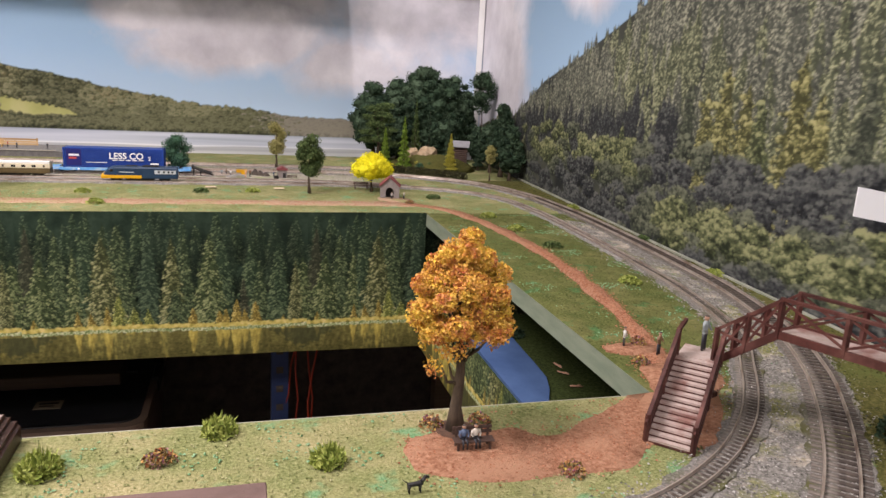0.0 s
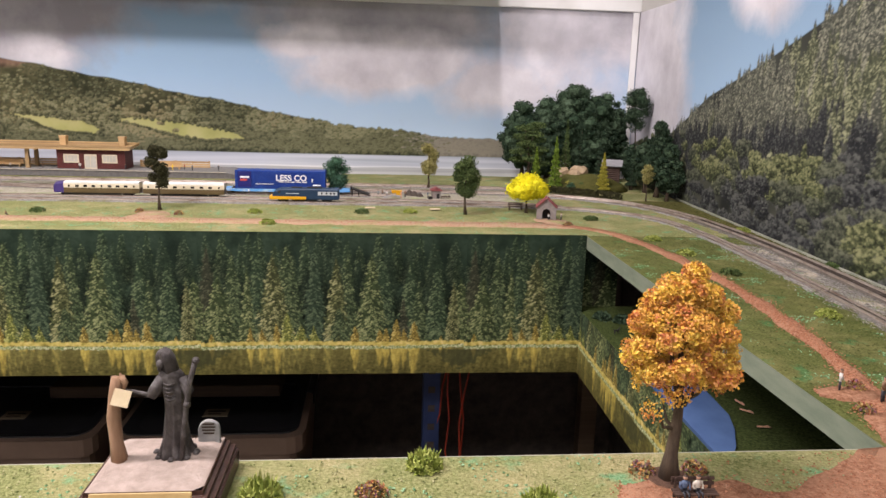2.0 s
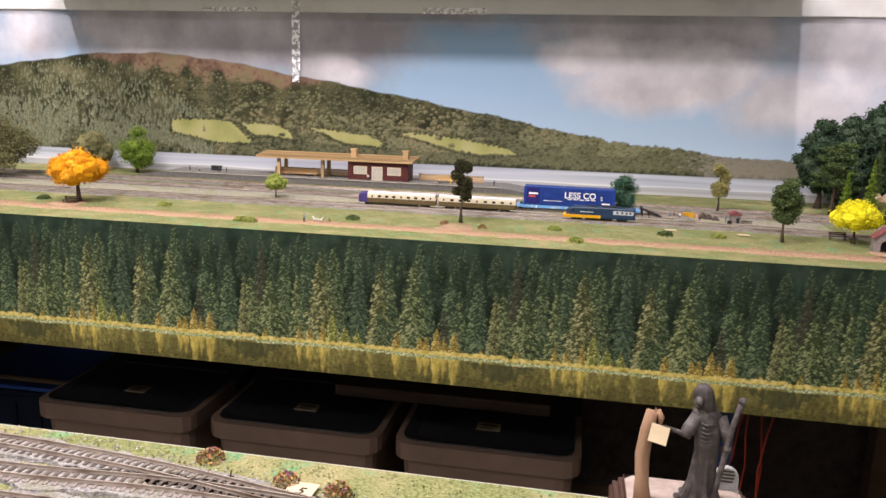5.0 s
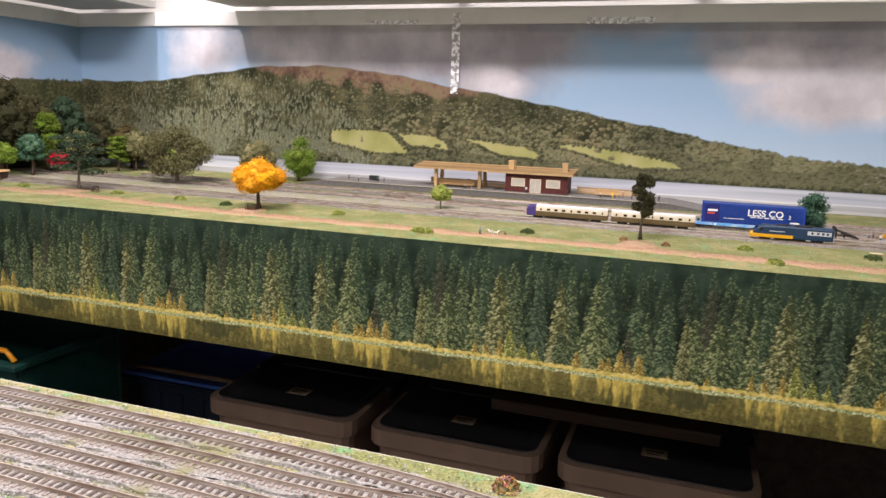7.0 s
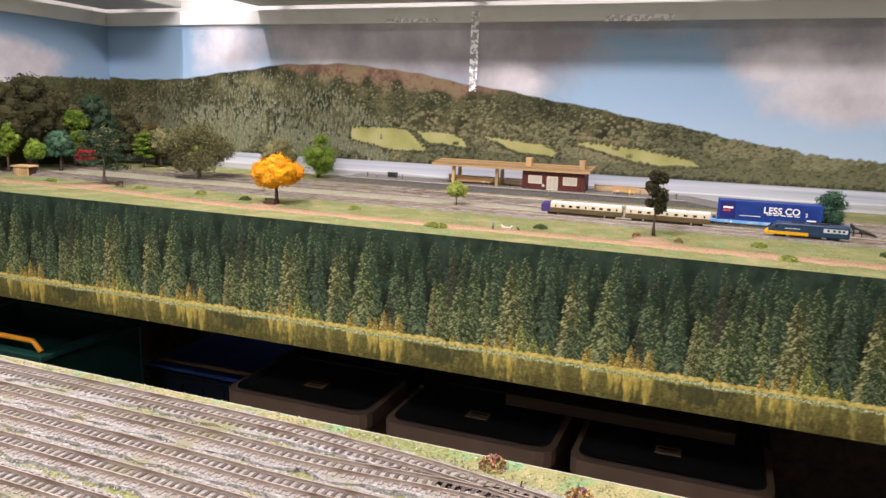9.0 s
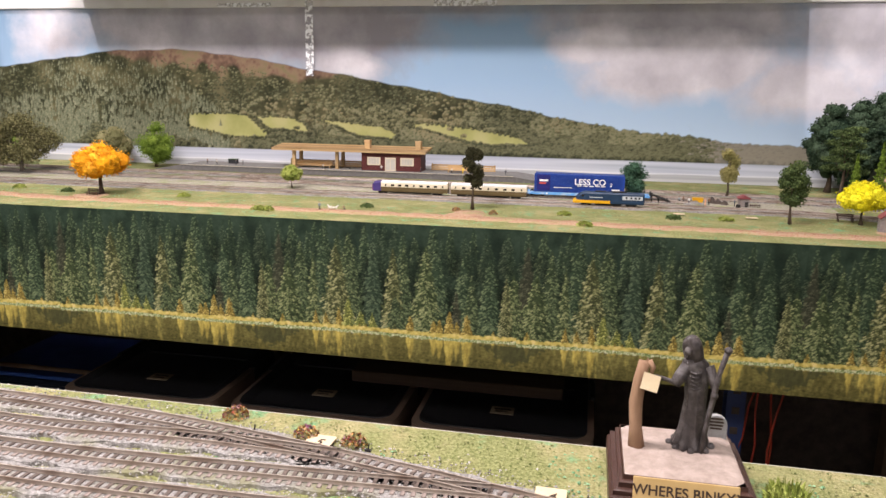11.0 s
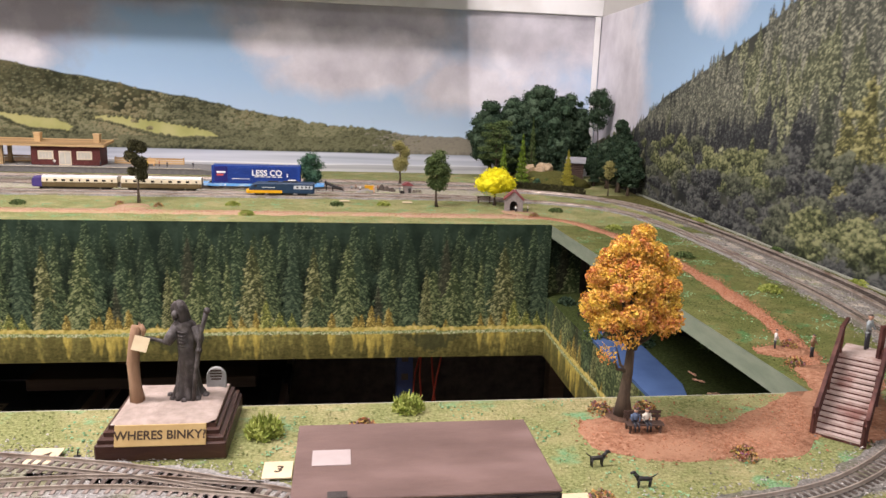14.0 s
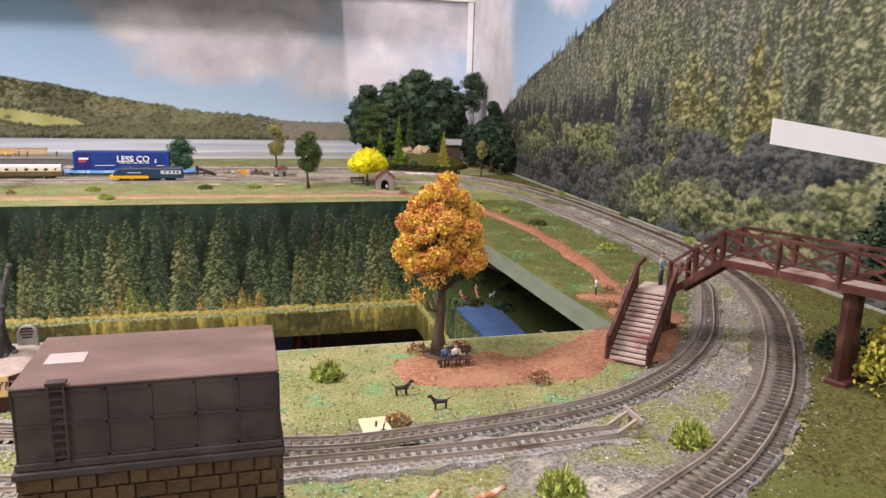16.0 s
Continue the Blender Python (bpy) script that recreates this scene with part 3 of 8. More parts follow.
    c.blend(every, np.array((0.036, 0.042, 0.020)) * np.ones(u.shape + (1,)), np.where(z < shore - 0.009, np.clip((0.032 * (1 - d) - np.abs(shore - 0.010 - z)) / 0.004, 0, 0.7), 0))
    # the grassy shore with a pale line of reeds at its foot
    line = shore - 0.0005 + 0.0012 * np.sin(u[0] / PERIOD * 2 * math.pi) + 0.003 * ((u[0] / PERIOD) % 1 - 0.5)
    n = c.tex(FINE, u.shape, rng)
    d = z - line[None]
    c.blend(every, pick([(0.28, 0.24, 0.05), (0.50, 0.41, 0.11), (0.64, 0.52, 0.19)], 0.5 + 0.2 * m), np.clip((0.0034 + 0.0006 * m - np.abs(d - 0.001)) / 0.0010, 0, 1))
    c.blend(every, pick([(0.10, 0.15, 0.05), (0.30, 0.35, 0.16), (0.58, 0.57, 0.38)], 0.5 + 0.35 * n), np.clip((0.0028 + 0.0005 * m - np.abs(d + 0.0045)) / 0.0010, 0, 1))
    return c


forest = forest_paper()


FULL_CARD = []


def forest_strip(name, origin, along, length, seam, top=FOREST_HIGH):
    """Cards of the printed forest side by side, the first and last cut to length."""
    holder = thing(name, Matrix(), "printed card strip of fir forest above a golden lake shore", "backdrop", kind="structure")
    start = seam % PERIOD - PERIOD
    while start < length - 0.002:
        a, b = max(0.0, -start), min(PERIOD, length - start)
        place = np.array((origin[0], origin[1], FOREST_LOW)) + start * np.array(along, float)
        whole = b - a > PERIOD - 1e-6 and top == FOREST_HIGH
        if whole and FULL_CARD:
            part("card", FULL_CARD[0], paper_gloss, holder, at=Matrix.Translation(place))
        elif b - a > 0.004:
            c = Paper(a, b, 0, top, forest.step)
            c.ink = forest.ink[:len(c.z)][:, np.clip(((c.u) / c.step).astype(int), 0, forest.ink.shape[1] - 1)]
            c.cover[:] = 1
            card = c.sheet("card", (0, 0, 0), along, paper_gloss, holder)
            card.matrix_basis = Matrix.Translation(place)
            if whole:
                FULL_CARD.append(card.data)
        start += PERIOD
    return holder


forest_strip("forest_strip_far", (WEST, FAR_Y - 0.002), (1, 0, 0), INNER_X - WEST, -0.6285 - WEST)
forest_strip("forest_strip_side", (INNER_X - 0.002, FAR_Y - 0.004), (0, -1, 0), FAR_Y - FRONT_Y - 0.01, 0.24, LOW + 0.002 - FOREST_LOW)

# hills and lake on the north print
# white masses at x 0.46 and -1.55 also paint in the spots' light pools
sky_north = sky_material("print_sky_north", [(-1.10, 1.35, 0.40, 0.13, 1.0), (-0.78, 1.33, 0.28, 0.12, 0.9), (-0.45, 1.40, 0.25, 0.07, 0.6), (0.02, 1.36, 0.34, 0.10, 0.9), (0.45, 1.36, 0.3, 0.12, 0.8)], [(0.02, 1.25, 0.26, 0.085, 0.9), (-0.16, 1.29, 0.12, 0.05, 0.8), (0.26, 1.20, 0.18, 0.09, 0.8), (0.46, 1.22, 0.24, 0.24, 0.5), (-1.55, 1.33, 0.16, 0.14, 0.55), (-0.74, 1.25, 0.14, 0.05, 0.5)])
sky_east = sky_material("print_sky_east", [(1.15, 1.42, 0.3, 0.06, 0.6)], [(1.72, 1.24, 0.26, 0.26, 1.0), (1.20, 1.36, 0.16, 0.07, 0.6)])
sky_west = sky_material("print_sky_west", [(0.9, 1.40, 0.3, 0.06, 0.5)], [(1.50, 1.25, 0.18, 0.08, 1.0), (1.15, 1.2, 0.2, 0.08, 0.8)])
SKYLINE_X = [-1.98, -1.76, -1.58, -1.40, -1.22, -1.05, -0.88, -0.67, -0.35, -0.10, 0.05, 0.15, 0.32, 0.6]
SKYLINE_Z = [1.240, 1.237, 1.257, 1.281, 1.288, 1.275, 1.247, 1.215, 1.159, 1.112, 1.100, 1.087, 1.080, 1.072]


def skyline(x):
    return np.interp(x, SKYLINE_X, SKYLINE_Z) + 0.0015 * np.sin(x * 31) + 0.001 * np.sin(x * 83 + 1)


MEADOWS = [
    [(-1.173, 1.128), (-1.068, 1.132), (-1.013, 1.129), (-0.948, 1.075), (-1.054, 1.074), (-1.175, 1.097)],
    [(-0.992, 1.127), (-0.892, 1.124), (-0.856, 1.110), (-0.844, 1.087), (-0.918, 1.095), (-0.952, 1.092)],
    [(-0.822, 1.121), (-0.723, 1.114), (-0.657, 1.106), (-0.618, 1.090), (-0.632, 1.079), (-0.725, 1.084), (-0.770, 1.103)],
    [(-0.614, 1.115), (-0.523, 1.116), (-0.423, 1.105), (-0.321, 1.087), (-0.294, 1.074), (-0.390, 1.068), (-0.458, 1.077), (-0.524, 1.096)],
]


def hill_paper():
    c = Paper(WEST, EAST_N, TOP - 0.018, 1.304, 0.00098)
    rng = np.random.default_rng(3)
    u, z = c.grid()
    m, w1 = c.tex(MID, u.shape, rng), c.tex(WIDE, u.shape, rng)
    every = (slice(None), slice(None))
    top = skyline(u)
    base = pick([(0.026, 0.029, 0.014), (0.070, 0.070, 0.034), (0.14, 0.128, 0.066)], 0.40 + 0.22 * w1 + 0.12 * m)
    c.blend(every, base, (top - z) / 0.0016)
    # brown heath over the summit
    reach = (0.044 + 0.010 * w1) * np.clip(np.sin(math.pi * np.clip((u + 1.40) / 0.63, 0, 1)), 0, 1) ** 0.5
    heath = pick([(0.115, 0.070, 0.050), (0.180, 0.112, 0.078), (0.24, 0.165, 0.105), (0.20, 0.165, 0.09)], 0.45 + 0.25 * w1 + 0.14 * m)
    c.blend(every, heath, np.clip((z - (top - reach)) / 0.010, 0, 1) * np.clip((top - z) / 0.0016, 0, 1) * (u > -1.40) * (u < -0.77))
    for k, f in enumerate(MEADOWS):
        a = inside(f, u + 0.0016 * w1, z + 0.0012 * m)
        c.blend(every, pick([(0.30, 0.31, 0.105), (0.38, 0.375, 0.145), (0.44, 0.42, 0.19)], 0.5 + 0.22 * w1 + 0.05 * m + 0.1 * (k % 2)), a * 1.0)
    shade = [(0.018, 0.021, 0.012), (0.048, 0.053, 0.028), (0.092, 0.096, 0.050), (0.15, 0.15, 0.085)]
    wood = [(0.024, 0.027, 0.015), (0.070, 0.074, 0.037), (0.135, 0.136, 0.070), (0.22, 0.215, 0.125)]
    dry = [(0.045, 0.042, 0.022), (0.11, 0.100, 0.050), (0.18, 0.165, 0.085), (0.25, 0.225, 0.13)]
    pine = [(0.044, 0.052, 0.034), (0.115, 0.127, 0.078), (0.205, 0.215, 0.135), (0.30, 0.305, 0.20)]
    haze = [(0.13, 0.125, 0.105), (0.185, 0.172, 0.14), (0.25, 0.23, 0.18)]
    count = 11500
    for i in range(count):
        t = (i / count) ** 0.85
        x = rng.uniform(WEST, EAST_N)
        hi = float(skyline(x))
        zz = hi - 0.001 - (hi - 1.048) * t
        low = min(max(1 - (zz - 1.045) / 0.22, 0), 1)
        size = 0.0024 + 0.0056 * low ** 1.6
        g = noise.noise(Vector((x * 5, zz * 12, 2.0))) + 0.5 * noise.noise(Vector((x * 17, zz * 30, 7.0)))
        if 1.07 < zz < 1.145 and any(inside(f, x, zz + s * size) for f in MEADOWS for s in (-0.6, 0.8)) and rng.random() > 0.010:
            continue
        if -1.37 < x < -0.79 and zz > hi - 0.030 - 0.02 * g:
            if rng.random() < 0.14:
                c.crown(rng, x, zz - 0.002, size * 0.9, size * 0.6, dry, -0.12)
            continue
        if -1.80 < x < -1.06 and zz < hi - 0.006 and g > -0.30 and x + (zz - 1.1) * 1.4 < -1.03:
            c.spruce(rng, x, zz - size * 1.3, size * 3.2, size * 0.8, pine, 0.004, -0.25, -0.02 + 0.16 * g, 0.5)
            continue
        if g > 0.30 and zz > 1.13 and rng.random() < 0.65:
            continue
        cols = haze if x > 0.10 + 0.04 * rng.normal() else dry if g > 0.14 + 0.6 * rng.random() else shade if g < -0.05 or low > 0.86 else wood
        c.crown(rng, x, zz, size * rng.uniform(0.9, 1.7), size * rng.uniform(0.75, 1.1), cols, 0.04 + 0.18 * g)
    # hedges and single trees round the meadows
    for f in MEADOWS:
        for (x0, z0), (x1, z1) in zip(f, f[1:] + f[:1]):
            for q in np.arange(0, 1, 0.07 if z0 < 1.1 else 0.12):
                c.crown(rng, x0 + (x1 - x0) * q, z0 + (z1 - z0) * q + rng.normal() * 0.001, rng.uniform(0.003, 0.0065), rng.uniform(0.0022, 0.0048), shade if rng.random() < 0.7 else wood, 0.0)
    # the overlap of two sheets
    c.ink[:, np.abs(c.u + 0.842) < 0.011] *= 0.80
    # the lake, the white edge of the paper and its curled foot
    wave = 0.0012 * np.sin(u * 9) + 0.0008 * np.sin(u * 23 + 1)
    streak = c.tex(WIDE, (1024, 1024), rng)[((z - 1.0) * 9000).astype(int) % 1024, ((u + 2) * 160).astype(int) % 1024]
    depth = np.clip((1.0445 - z) / 0.03, 0, 1)
    c.blend(every, pick([(0.30, 0.34, 0.40), (0.46, 0.49, 0.56), (0.60, 0.62, 0.68)], 0.35 + 0.5 * depth + 0.16 * streak), np.clip((1.0446 - z) / 0.0012, 0, 1))
    c.blend(every, pick([(0.66, 0.67, 0.70), (0.80, 0.80, 0.81)], 0.5 + 0.3 * streak), np.clip((0.0016 - np.abs(z - 1.0165 - wave)) / 0.0008, 0, 1))
    c.blend(every, pick([(0.36, 0.37, 0.39), (0.48, 0.49, 0.50), (0.58, 0.58, 0.59)], 0.45 + 0.25 * streak + (1.0 - z) * 6), np.clip((1.0150 + wave - z) / 0.0008, 0, 1))
    c.blend(every, pick([(0.22, 0.23, 0.25), (0.30, 0.31, 0.33)], 0.5 + 0.2 * streak), 0.55 * np.clip((0.0012 - np.abs(z - 1.0138 - wave)) / 0.0009, 0, 1))
    return c


north = thing("backdrop_north", Matrix(), "printed back scene of wooded hills, meadows and a grey lake under clouds", "backdrop", kind="structure")
part("sky", Shape().box(WEST, NORTH, TOP - 0.02, EAST_N, NORTH + 0.006, 1.385), sky_north, north)
hill_paper().sheet("hillside", (0, NORTH - 0.0006, 0), (1, 0, 0), sky_north, north)


def west_paper():
    c = Paper(0.5, NORTH - 0.001, TOP - 0.018, 1.26, 0.0014)
    rng = np.random.default_rng(4)
    u, z = c.grid()
    top = 1.234 - 0.50 * np.clip(1.6 - u, 0, 1)
    c.blend((slice(None), slice(None)), pick([(0.055, 0.060, 0.030), (0.12, 0.115, 0.055)], 0.5 + 0.25 * c.tex(WIDE, u.shape, rng)), (top - z) / 0.002)
    for i in range(2600):
        y = rng.uniform(0.8, NORTH)
        hi = 1.234 - 0.50 * max(0, 1.6 - y)
        zz = hi - 0.001 - (hi - 1.02) * i / 2600
        g = noise.noise(Vector((y * 6, zz * 12, 4.0)))
        c.crown(rng, y, zz, rng.uniform(0.004, 0.009), rng.uniform(0.003, 0.006), [(0.030, 0.034, 0.016), (0.080, 0.085, 0.038), (0.155, 0.155, 0.075)], 0.25 * g)
    return c


west = thing("backdrop_west", Matrix(), "printed back scene of sky and hill at the layout's end", "backdrop", kind="structure")
part("sky", Shape().box(WEST - 0.006, -0.5, TOP - 0.02, WEST, NORTH, 1.385), sky_west, west)
west_paper().sheet("hillside", (WEST + 0.0006, 0, 0), (0, 1, 0), sky_west, west)

# the east print: a steep fir hillside above broad-leaved trees
east = thing("backdrop_east", Matrix(), "printed back scene of a steep fir forest above sunlit trees", "backdrop", kind="structure")
E_DIR = np.array([-0.052, -1.0, 0.0]) / math.hypot(0.052, 1.0)
E_OUT = np.array([-1.0, 0.052, 0.0]) / math.hypot(0.052, 1.0)
E_LEN = 2.2
s = Shape()
p0 = np.array([EAST_N, NORTH, 0.0])
p1 = p0 + E_DIR * E_LEN
s.add([p0 + (0, 0, 0.98), p1 + (0, 0, 0.98), p1 + (0, 0, 1.385), p0 + (0, 0, 1.385)] + [q - E_OUT * 0.006 for q in (p0 + (0, 0, 0.98), p1 + (0, 0, 0.98), p1 + (0, 0, 1.385), p0 + (0, 0, 1.385))], [(0, 1, 2, 3), (7, 6, 5, 4), (0, 4, 5, 1), (2, 6, 7, 3), (1, 5, 6, 2), (0, 3, 7, 4)])
part("sky", s, sky_east, east)


def east_top(u):
    return np.interp(u, [0.0, 0.20, 0.36, 0.45, 0.62, 0.73, 0.82, 1.0, 2.2], [1.05, 1.10, 1.165, 1.205, 1.25, 1.283, 1.312, 1.384, 1.50])


def slope_paper():
    c = Paper(0.0, 1.60, 0.982, 1.385, 0.00068, 1.5)
    rng = np.random.default_rng(8)
    u, z = c.grid()
    m, w1 = c.tex(MID, u.shape, rng), c.tex(WIDE, u.shape, rng)
    c.blend((slice(None), slice(None)), pick([(0.020, 0.022, 0.021), (0.050, 0.054, 0.042), (0.09, 0.09, 0.07)], 0.5 + 0.2 * w1), (east_top(u) - 0.004 - z) / 0.002)
    grey = [(0.020, 0.023, 0.020), (0.092, 0.098, 0.076), (0.195, 0.200, 0.150), (0.33, 0.325, 0.24)]
    green = [(0.018, 0.022, 0.014), (0.088, 0.098, 0.060), (0.195, 0.208, 0.122), (0.34, 0.345, 0.21)]
    mauve = [(0.009, 0.010, 0.012), (0.028, 0.030, 0.032), (0.062, 0.066, 0.064), (0.115, 0.12, 0.108)]
    dim = [(0.012, 0.015, 0.012), (0.042, 0.049, 0.034), (0.086, 0.095, 0.064), (0.15, 0.158, 0.108)]
    leaf = [(0.013, 0.017, 0.009), (0.052, 0.062, 0.030), (0.120, 0.134, 0.064), (0.26, 0.265, 0.135)]
    gold = [(0.018, 0.019, 0.009), (0.078, 0.079, 0.032), (0.180, 0.175, 0.072), (0.34, 0.32, 0.15)]
    count = 1350
    for i in range(count):
        t = i / count
        x = rng.uniform(-0.02, 1.76)
        hi = float(min(east_top(x), 1.40))
        zz = hi - 0.020 - (hi - 1.075) * t
        if zz < 1.045:
            continue
        near = 0.55 + 0.55 * min(x, 1.3)
        h = (0.022 + 0.016 * min(1.0, t * 14) + 0.036 * t + 0.014 * rng.random()) * near
        g = noise.noise(Vector((x * 6, zz * 9, 5))) + 0.5 * noise.noise(Vector((x * 19, zz * 25, 9)))
        low = (zz - 1.075) / max(hi - 1.075, 0.01)
        cols = mauve if low < 0.50 - 0.42 * x + 0.25 * g and x < 1.0 else green if g > 0.02 or x > 1.15 and rng.random() < 0.6 else grey
        c.fir(rng, x, zz - 0.004, h * 1.1, h * rng.uniform(0.22, 0.30), cols, 0.17 + 0.14 * g + 0.08 * rng.normal(), 0.0030 + 0.0003 * near)
    # pale birches and dark spruces at the wood's edge
    edge = [(0.36, 1.045, 0.055, 0.016, green), (0.52, 1.055, 0.07, 0.011, green), (0.79, 1.055, 0.095, 0.016, leaf), (0.90, 1.07, 0.12, 0.020, mauve), (0.96, 1.08, 0.13, 0.022, dim), (0.70, 1.07, 0.06, 0.02, green), (0.745, 1.08, 0.05, 0.018, green),
            (1.00, 1.085, 0.115, 0.020, gold), (1.035, 1.075, 0.155, 0.024, gold), (1.075, 1.07, 0.140, 0.022, gold), (1.10, 1.08, 0.120, 0.020, leaf), (1.155, 1.065, 0.175, 0.024, gold), (1.185, 1.06, 0.145, 0.022, gold), (1.24, 1.06, 0.17, 0.020, dim), (1.29, 1.06, 0.20, 0.022, green), (1.35, 1.06, 0.15, 0.024, green), (1.43, 1.05, 0.20, 0.03, gold), (1.52, 1.06, 0.20, 0.03, leaf), (1.60, 1.05, 0.24, 0.04, gold)]
    for x, zz, h, w, cols in edge:
        c.fir(rng, x, zz, h, w * 1.5, cols, 0.08, 0.0036)
        for _ in range(int(h * w * 6000)):
            q = rng.random()
            c.crown(rng, x + rng.normal() * w * 0.9 * (1 - q * 0.75), zz + h * q * 0.92, 0.0085 * rng.uniform(0.6, 1.3), 0.0042 * rng.uniform(0.6, 1.3), cols, 0.12 - 0.12 * rng.random(), 1.2)
    n = 560
    for i in range(n):
        t = i / n
        x = rng.uniform(0.0, 1.76)
        zz = 1.122 - 0.130 * t + 0.022 * noise.noise(Vector((x * 6, 0, 9))) + 0.006 * rng.normal()
        r = rng.uniform(0.010, 0.017) * (0.75 + 0.35 * min(x, 1.2))
        g = noise.noise(Vector((x * 5, zz * 14, 1))) + 0.12 * rng.normal() + 3.2 * (zz - 1.082)
        warm = noise.noise(Vector((x * 4 + 7, zz * 6, 3))) + 0.5 * (x > 1.0) - 0.25
        cols = (gold if warm > 0.45 else leaf) if g > 0.20 else dim if g > -0.12 else mauve
        c.crown(rng, x, zz, r * 1.7, r * 0.95, cols, -0.16)
        for _ in range(13):
            a, q = rng.uniform(0, 6.28), math.sqrt(rng.random()) * r * 0.9
            c.crown(rng, x + 1.7 * q * math.cos(a), zz + q * 0.9 * math.sin(a), r * rng.uniform(0.30, 0.52), r * rng.uniform(0.16, 0.27), cols, -0.08 + 0.26 * math.sin(a) * q / r, 1.2)
    c.cover *= (c.z[:, None] < east_top(u) + 0.03)
    return c


slope_paper().sheet("hillside", p0 + E_OUT * 0.0006, E_DIR, sky_east, east)

# pale strips above the prints, and the shelf over them
tagged(part("trim_north", Shape().box(WEST, NORTH - 0.006, 1.385, EAST_N, NORTH + 0.006, 1.422), white_board, bevel=0.0015), "pale foam strip above the back scene", "trim", kind="structure")
tagged(part("trim_west", Shape().box(WEST - 0.006, -0.5, 1.385, WEST + 0.006, NORTH - 0.007, 1.422), white_board, bevel=0.0015), "pale foam strip above the back scene", "trim", kind="structure")

tagged(part("trim_corner", Shape().box(EAST_N - 0.018, NORTH - 0.006, TOP + 0.05, EAST_N - 0.004, NORTH - 0.001, 1.384), white_board, bevel=0.001), "pale upright strip in the corner of the back scene", "trim", kind="structure")


# ---- tracks ----
sleeper_m = surface("sleeper_plastic", [(0.036, 0.027, 0.022), (0.098, 0.077, 0.063)], 300, 0.75, 0.0002, 600, vary="object", wear=(0.20, 0.175, 0.15), wscale=60)
sleeper_mass = surface("sleeper_weathered", [(0.15, 0.115, 0.095), (0.26, 0.205, 0.175)], 300, 0.75, 0.0002, 600, vary="island", wear=(0.24, 0.195, 0.17), wscale=60)
sleeper_yard = surface("sleeper_yard", [(0.060, 0.045, 0.037), (0.140, 0.108, 0.090)], 300, 0.75, 0.0002, 600, vary="object", wear=(0.24, 0.195, 0.17), wscale=60)
rail_m = surface("nickel_rail", [(0.30, 0.25, 0.205), (0.46, 0.40, 0.345)], 140, 0.38, 0.0, metal=0.45, wear=(0.20, 0.145, 0.11), wscale=30)
ballast_m = surface("ballast_bed", [(0.12, 0.112, 0.105), (0.25, 0.24, 0.228), (0.40, 0.385, 0.365)], 480, 0.95, 0.0012, 520, wear=(0.19, 0.185, 0.10), wscale=26, spec=0.1)
stone_m = pieces("ballast_stone", [(0.13, 0.12, 0.112), (0.25, 0.238, 0.225), (0.36, 0.345, 0.33), (0.52, 0.50, 0.48)], 900, 0.9, 0.35)
grit_m = pieces("red_grit", [(0.18, 0.065, 0.035), (0.32, 0.13, 0.07), (0.44, 0.22, 0.135), (0.25, 0.10, 0.055)], 900, 0.95, 0.35)
path_m = surface("red_path", [(0.17, 0.075, 0.042), (0.30, 0.150, 0.090), (0.42, 0.245, 0.16)], 380, 0.95, 0.0014, 500, wear=(0.36, 0.20, 0.125), wscale=26, spec=0.08)


def profile(line, offset, z0, z1, w):
    n, _ = across(line)
    out = []
    for o, z in ((offset - w, z0), (offset - w * 0.45, z0 + (z1 - z0) * 0.4), (offset - w * 0.6, z1), (offset + w * 0.6, z1), (offset + w * 0.45, z0 + (z1 - z0) * 0.4), (offset + w, z0)):
        out.append(np.c_[line + n * o, np.full(len(line), z)])
    v = np.stack(out, 1).reshape(-1, 3)
    return v, [(6 * i + j, 6 * i + j + 1, 6 * i + 7 + j, 6 * i + 6 + j) for i in range(len(line) - 1) for j in range(5)]


SLEEPER_MESH = {}


def track(label, ctrl, wide, separate=None, z=TOP + 0.0012, group="model tracks"):
    """A length of flexible track: two rails on sleepers. wide: the 16.5 mm gauge, else 9 mm."""
    gauge, half, rail_h, pitch, sw, sh = (0.0165, 0.0145, 0.0025, 0.0066, 0.0032, 0.0016) if wide else (0.009, 0.0083, 0.0020, 0.0050, 0.0022, 0.0012)
    gauge, half = gauge * 1.04, half * 1.04
    line = curve_through(ctrl, 0.004)
    holder = thing("model_track", Matrix.Translation((*line[0], z)), label, "track", group)
    local = line - line[0]
    for side in (-1, 1):
        v, f = profile(local, side * gauge / 2, sh, sh + rail_h, 0.0008 if wide else 0.00055)
        part("rail", Shape().add(v, f), rail_m, holder, "worn nickel silver rail")
    ties = curve_through(ctrl, pitch) - line[0]
    n, d = across(ties)
    if separate:
        me = SLEEPER_MESH.get((wide, separate.name))
        if me is None:
            me = Shape().box(-sw / 2, -half, -0.0004, sw / 2, half, sh).mesh("sleeper", bevel=0.0002)
            SLEEPER_MESH[wide, separate.name] = me
        for p, t in list(zip(ties, d))[:300]:
            part("sleeper", me, separate, holder, at=Matrix.Translation((*p, 0)) @ Matrix.Rotation(math.atan2(t[1], t[0]), 4, "Z"))
    else:
        s = Shape()
        for p, t in zip(ties, d):
            s.box(p[0] - sw / 2, p[1] - half, -0.0004, p[0] + sw / 2, p[1] + half, sh, turn=math.atan2(t[1], t[0]))
        tagged(part("sleepers", s, sleeper_mass, holder), kind="stuff")
    return line


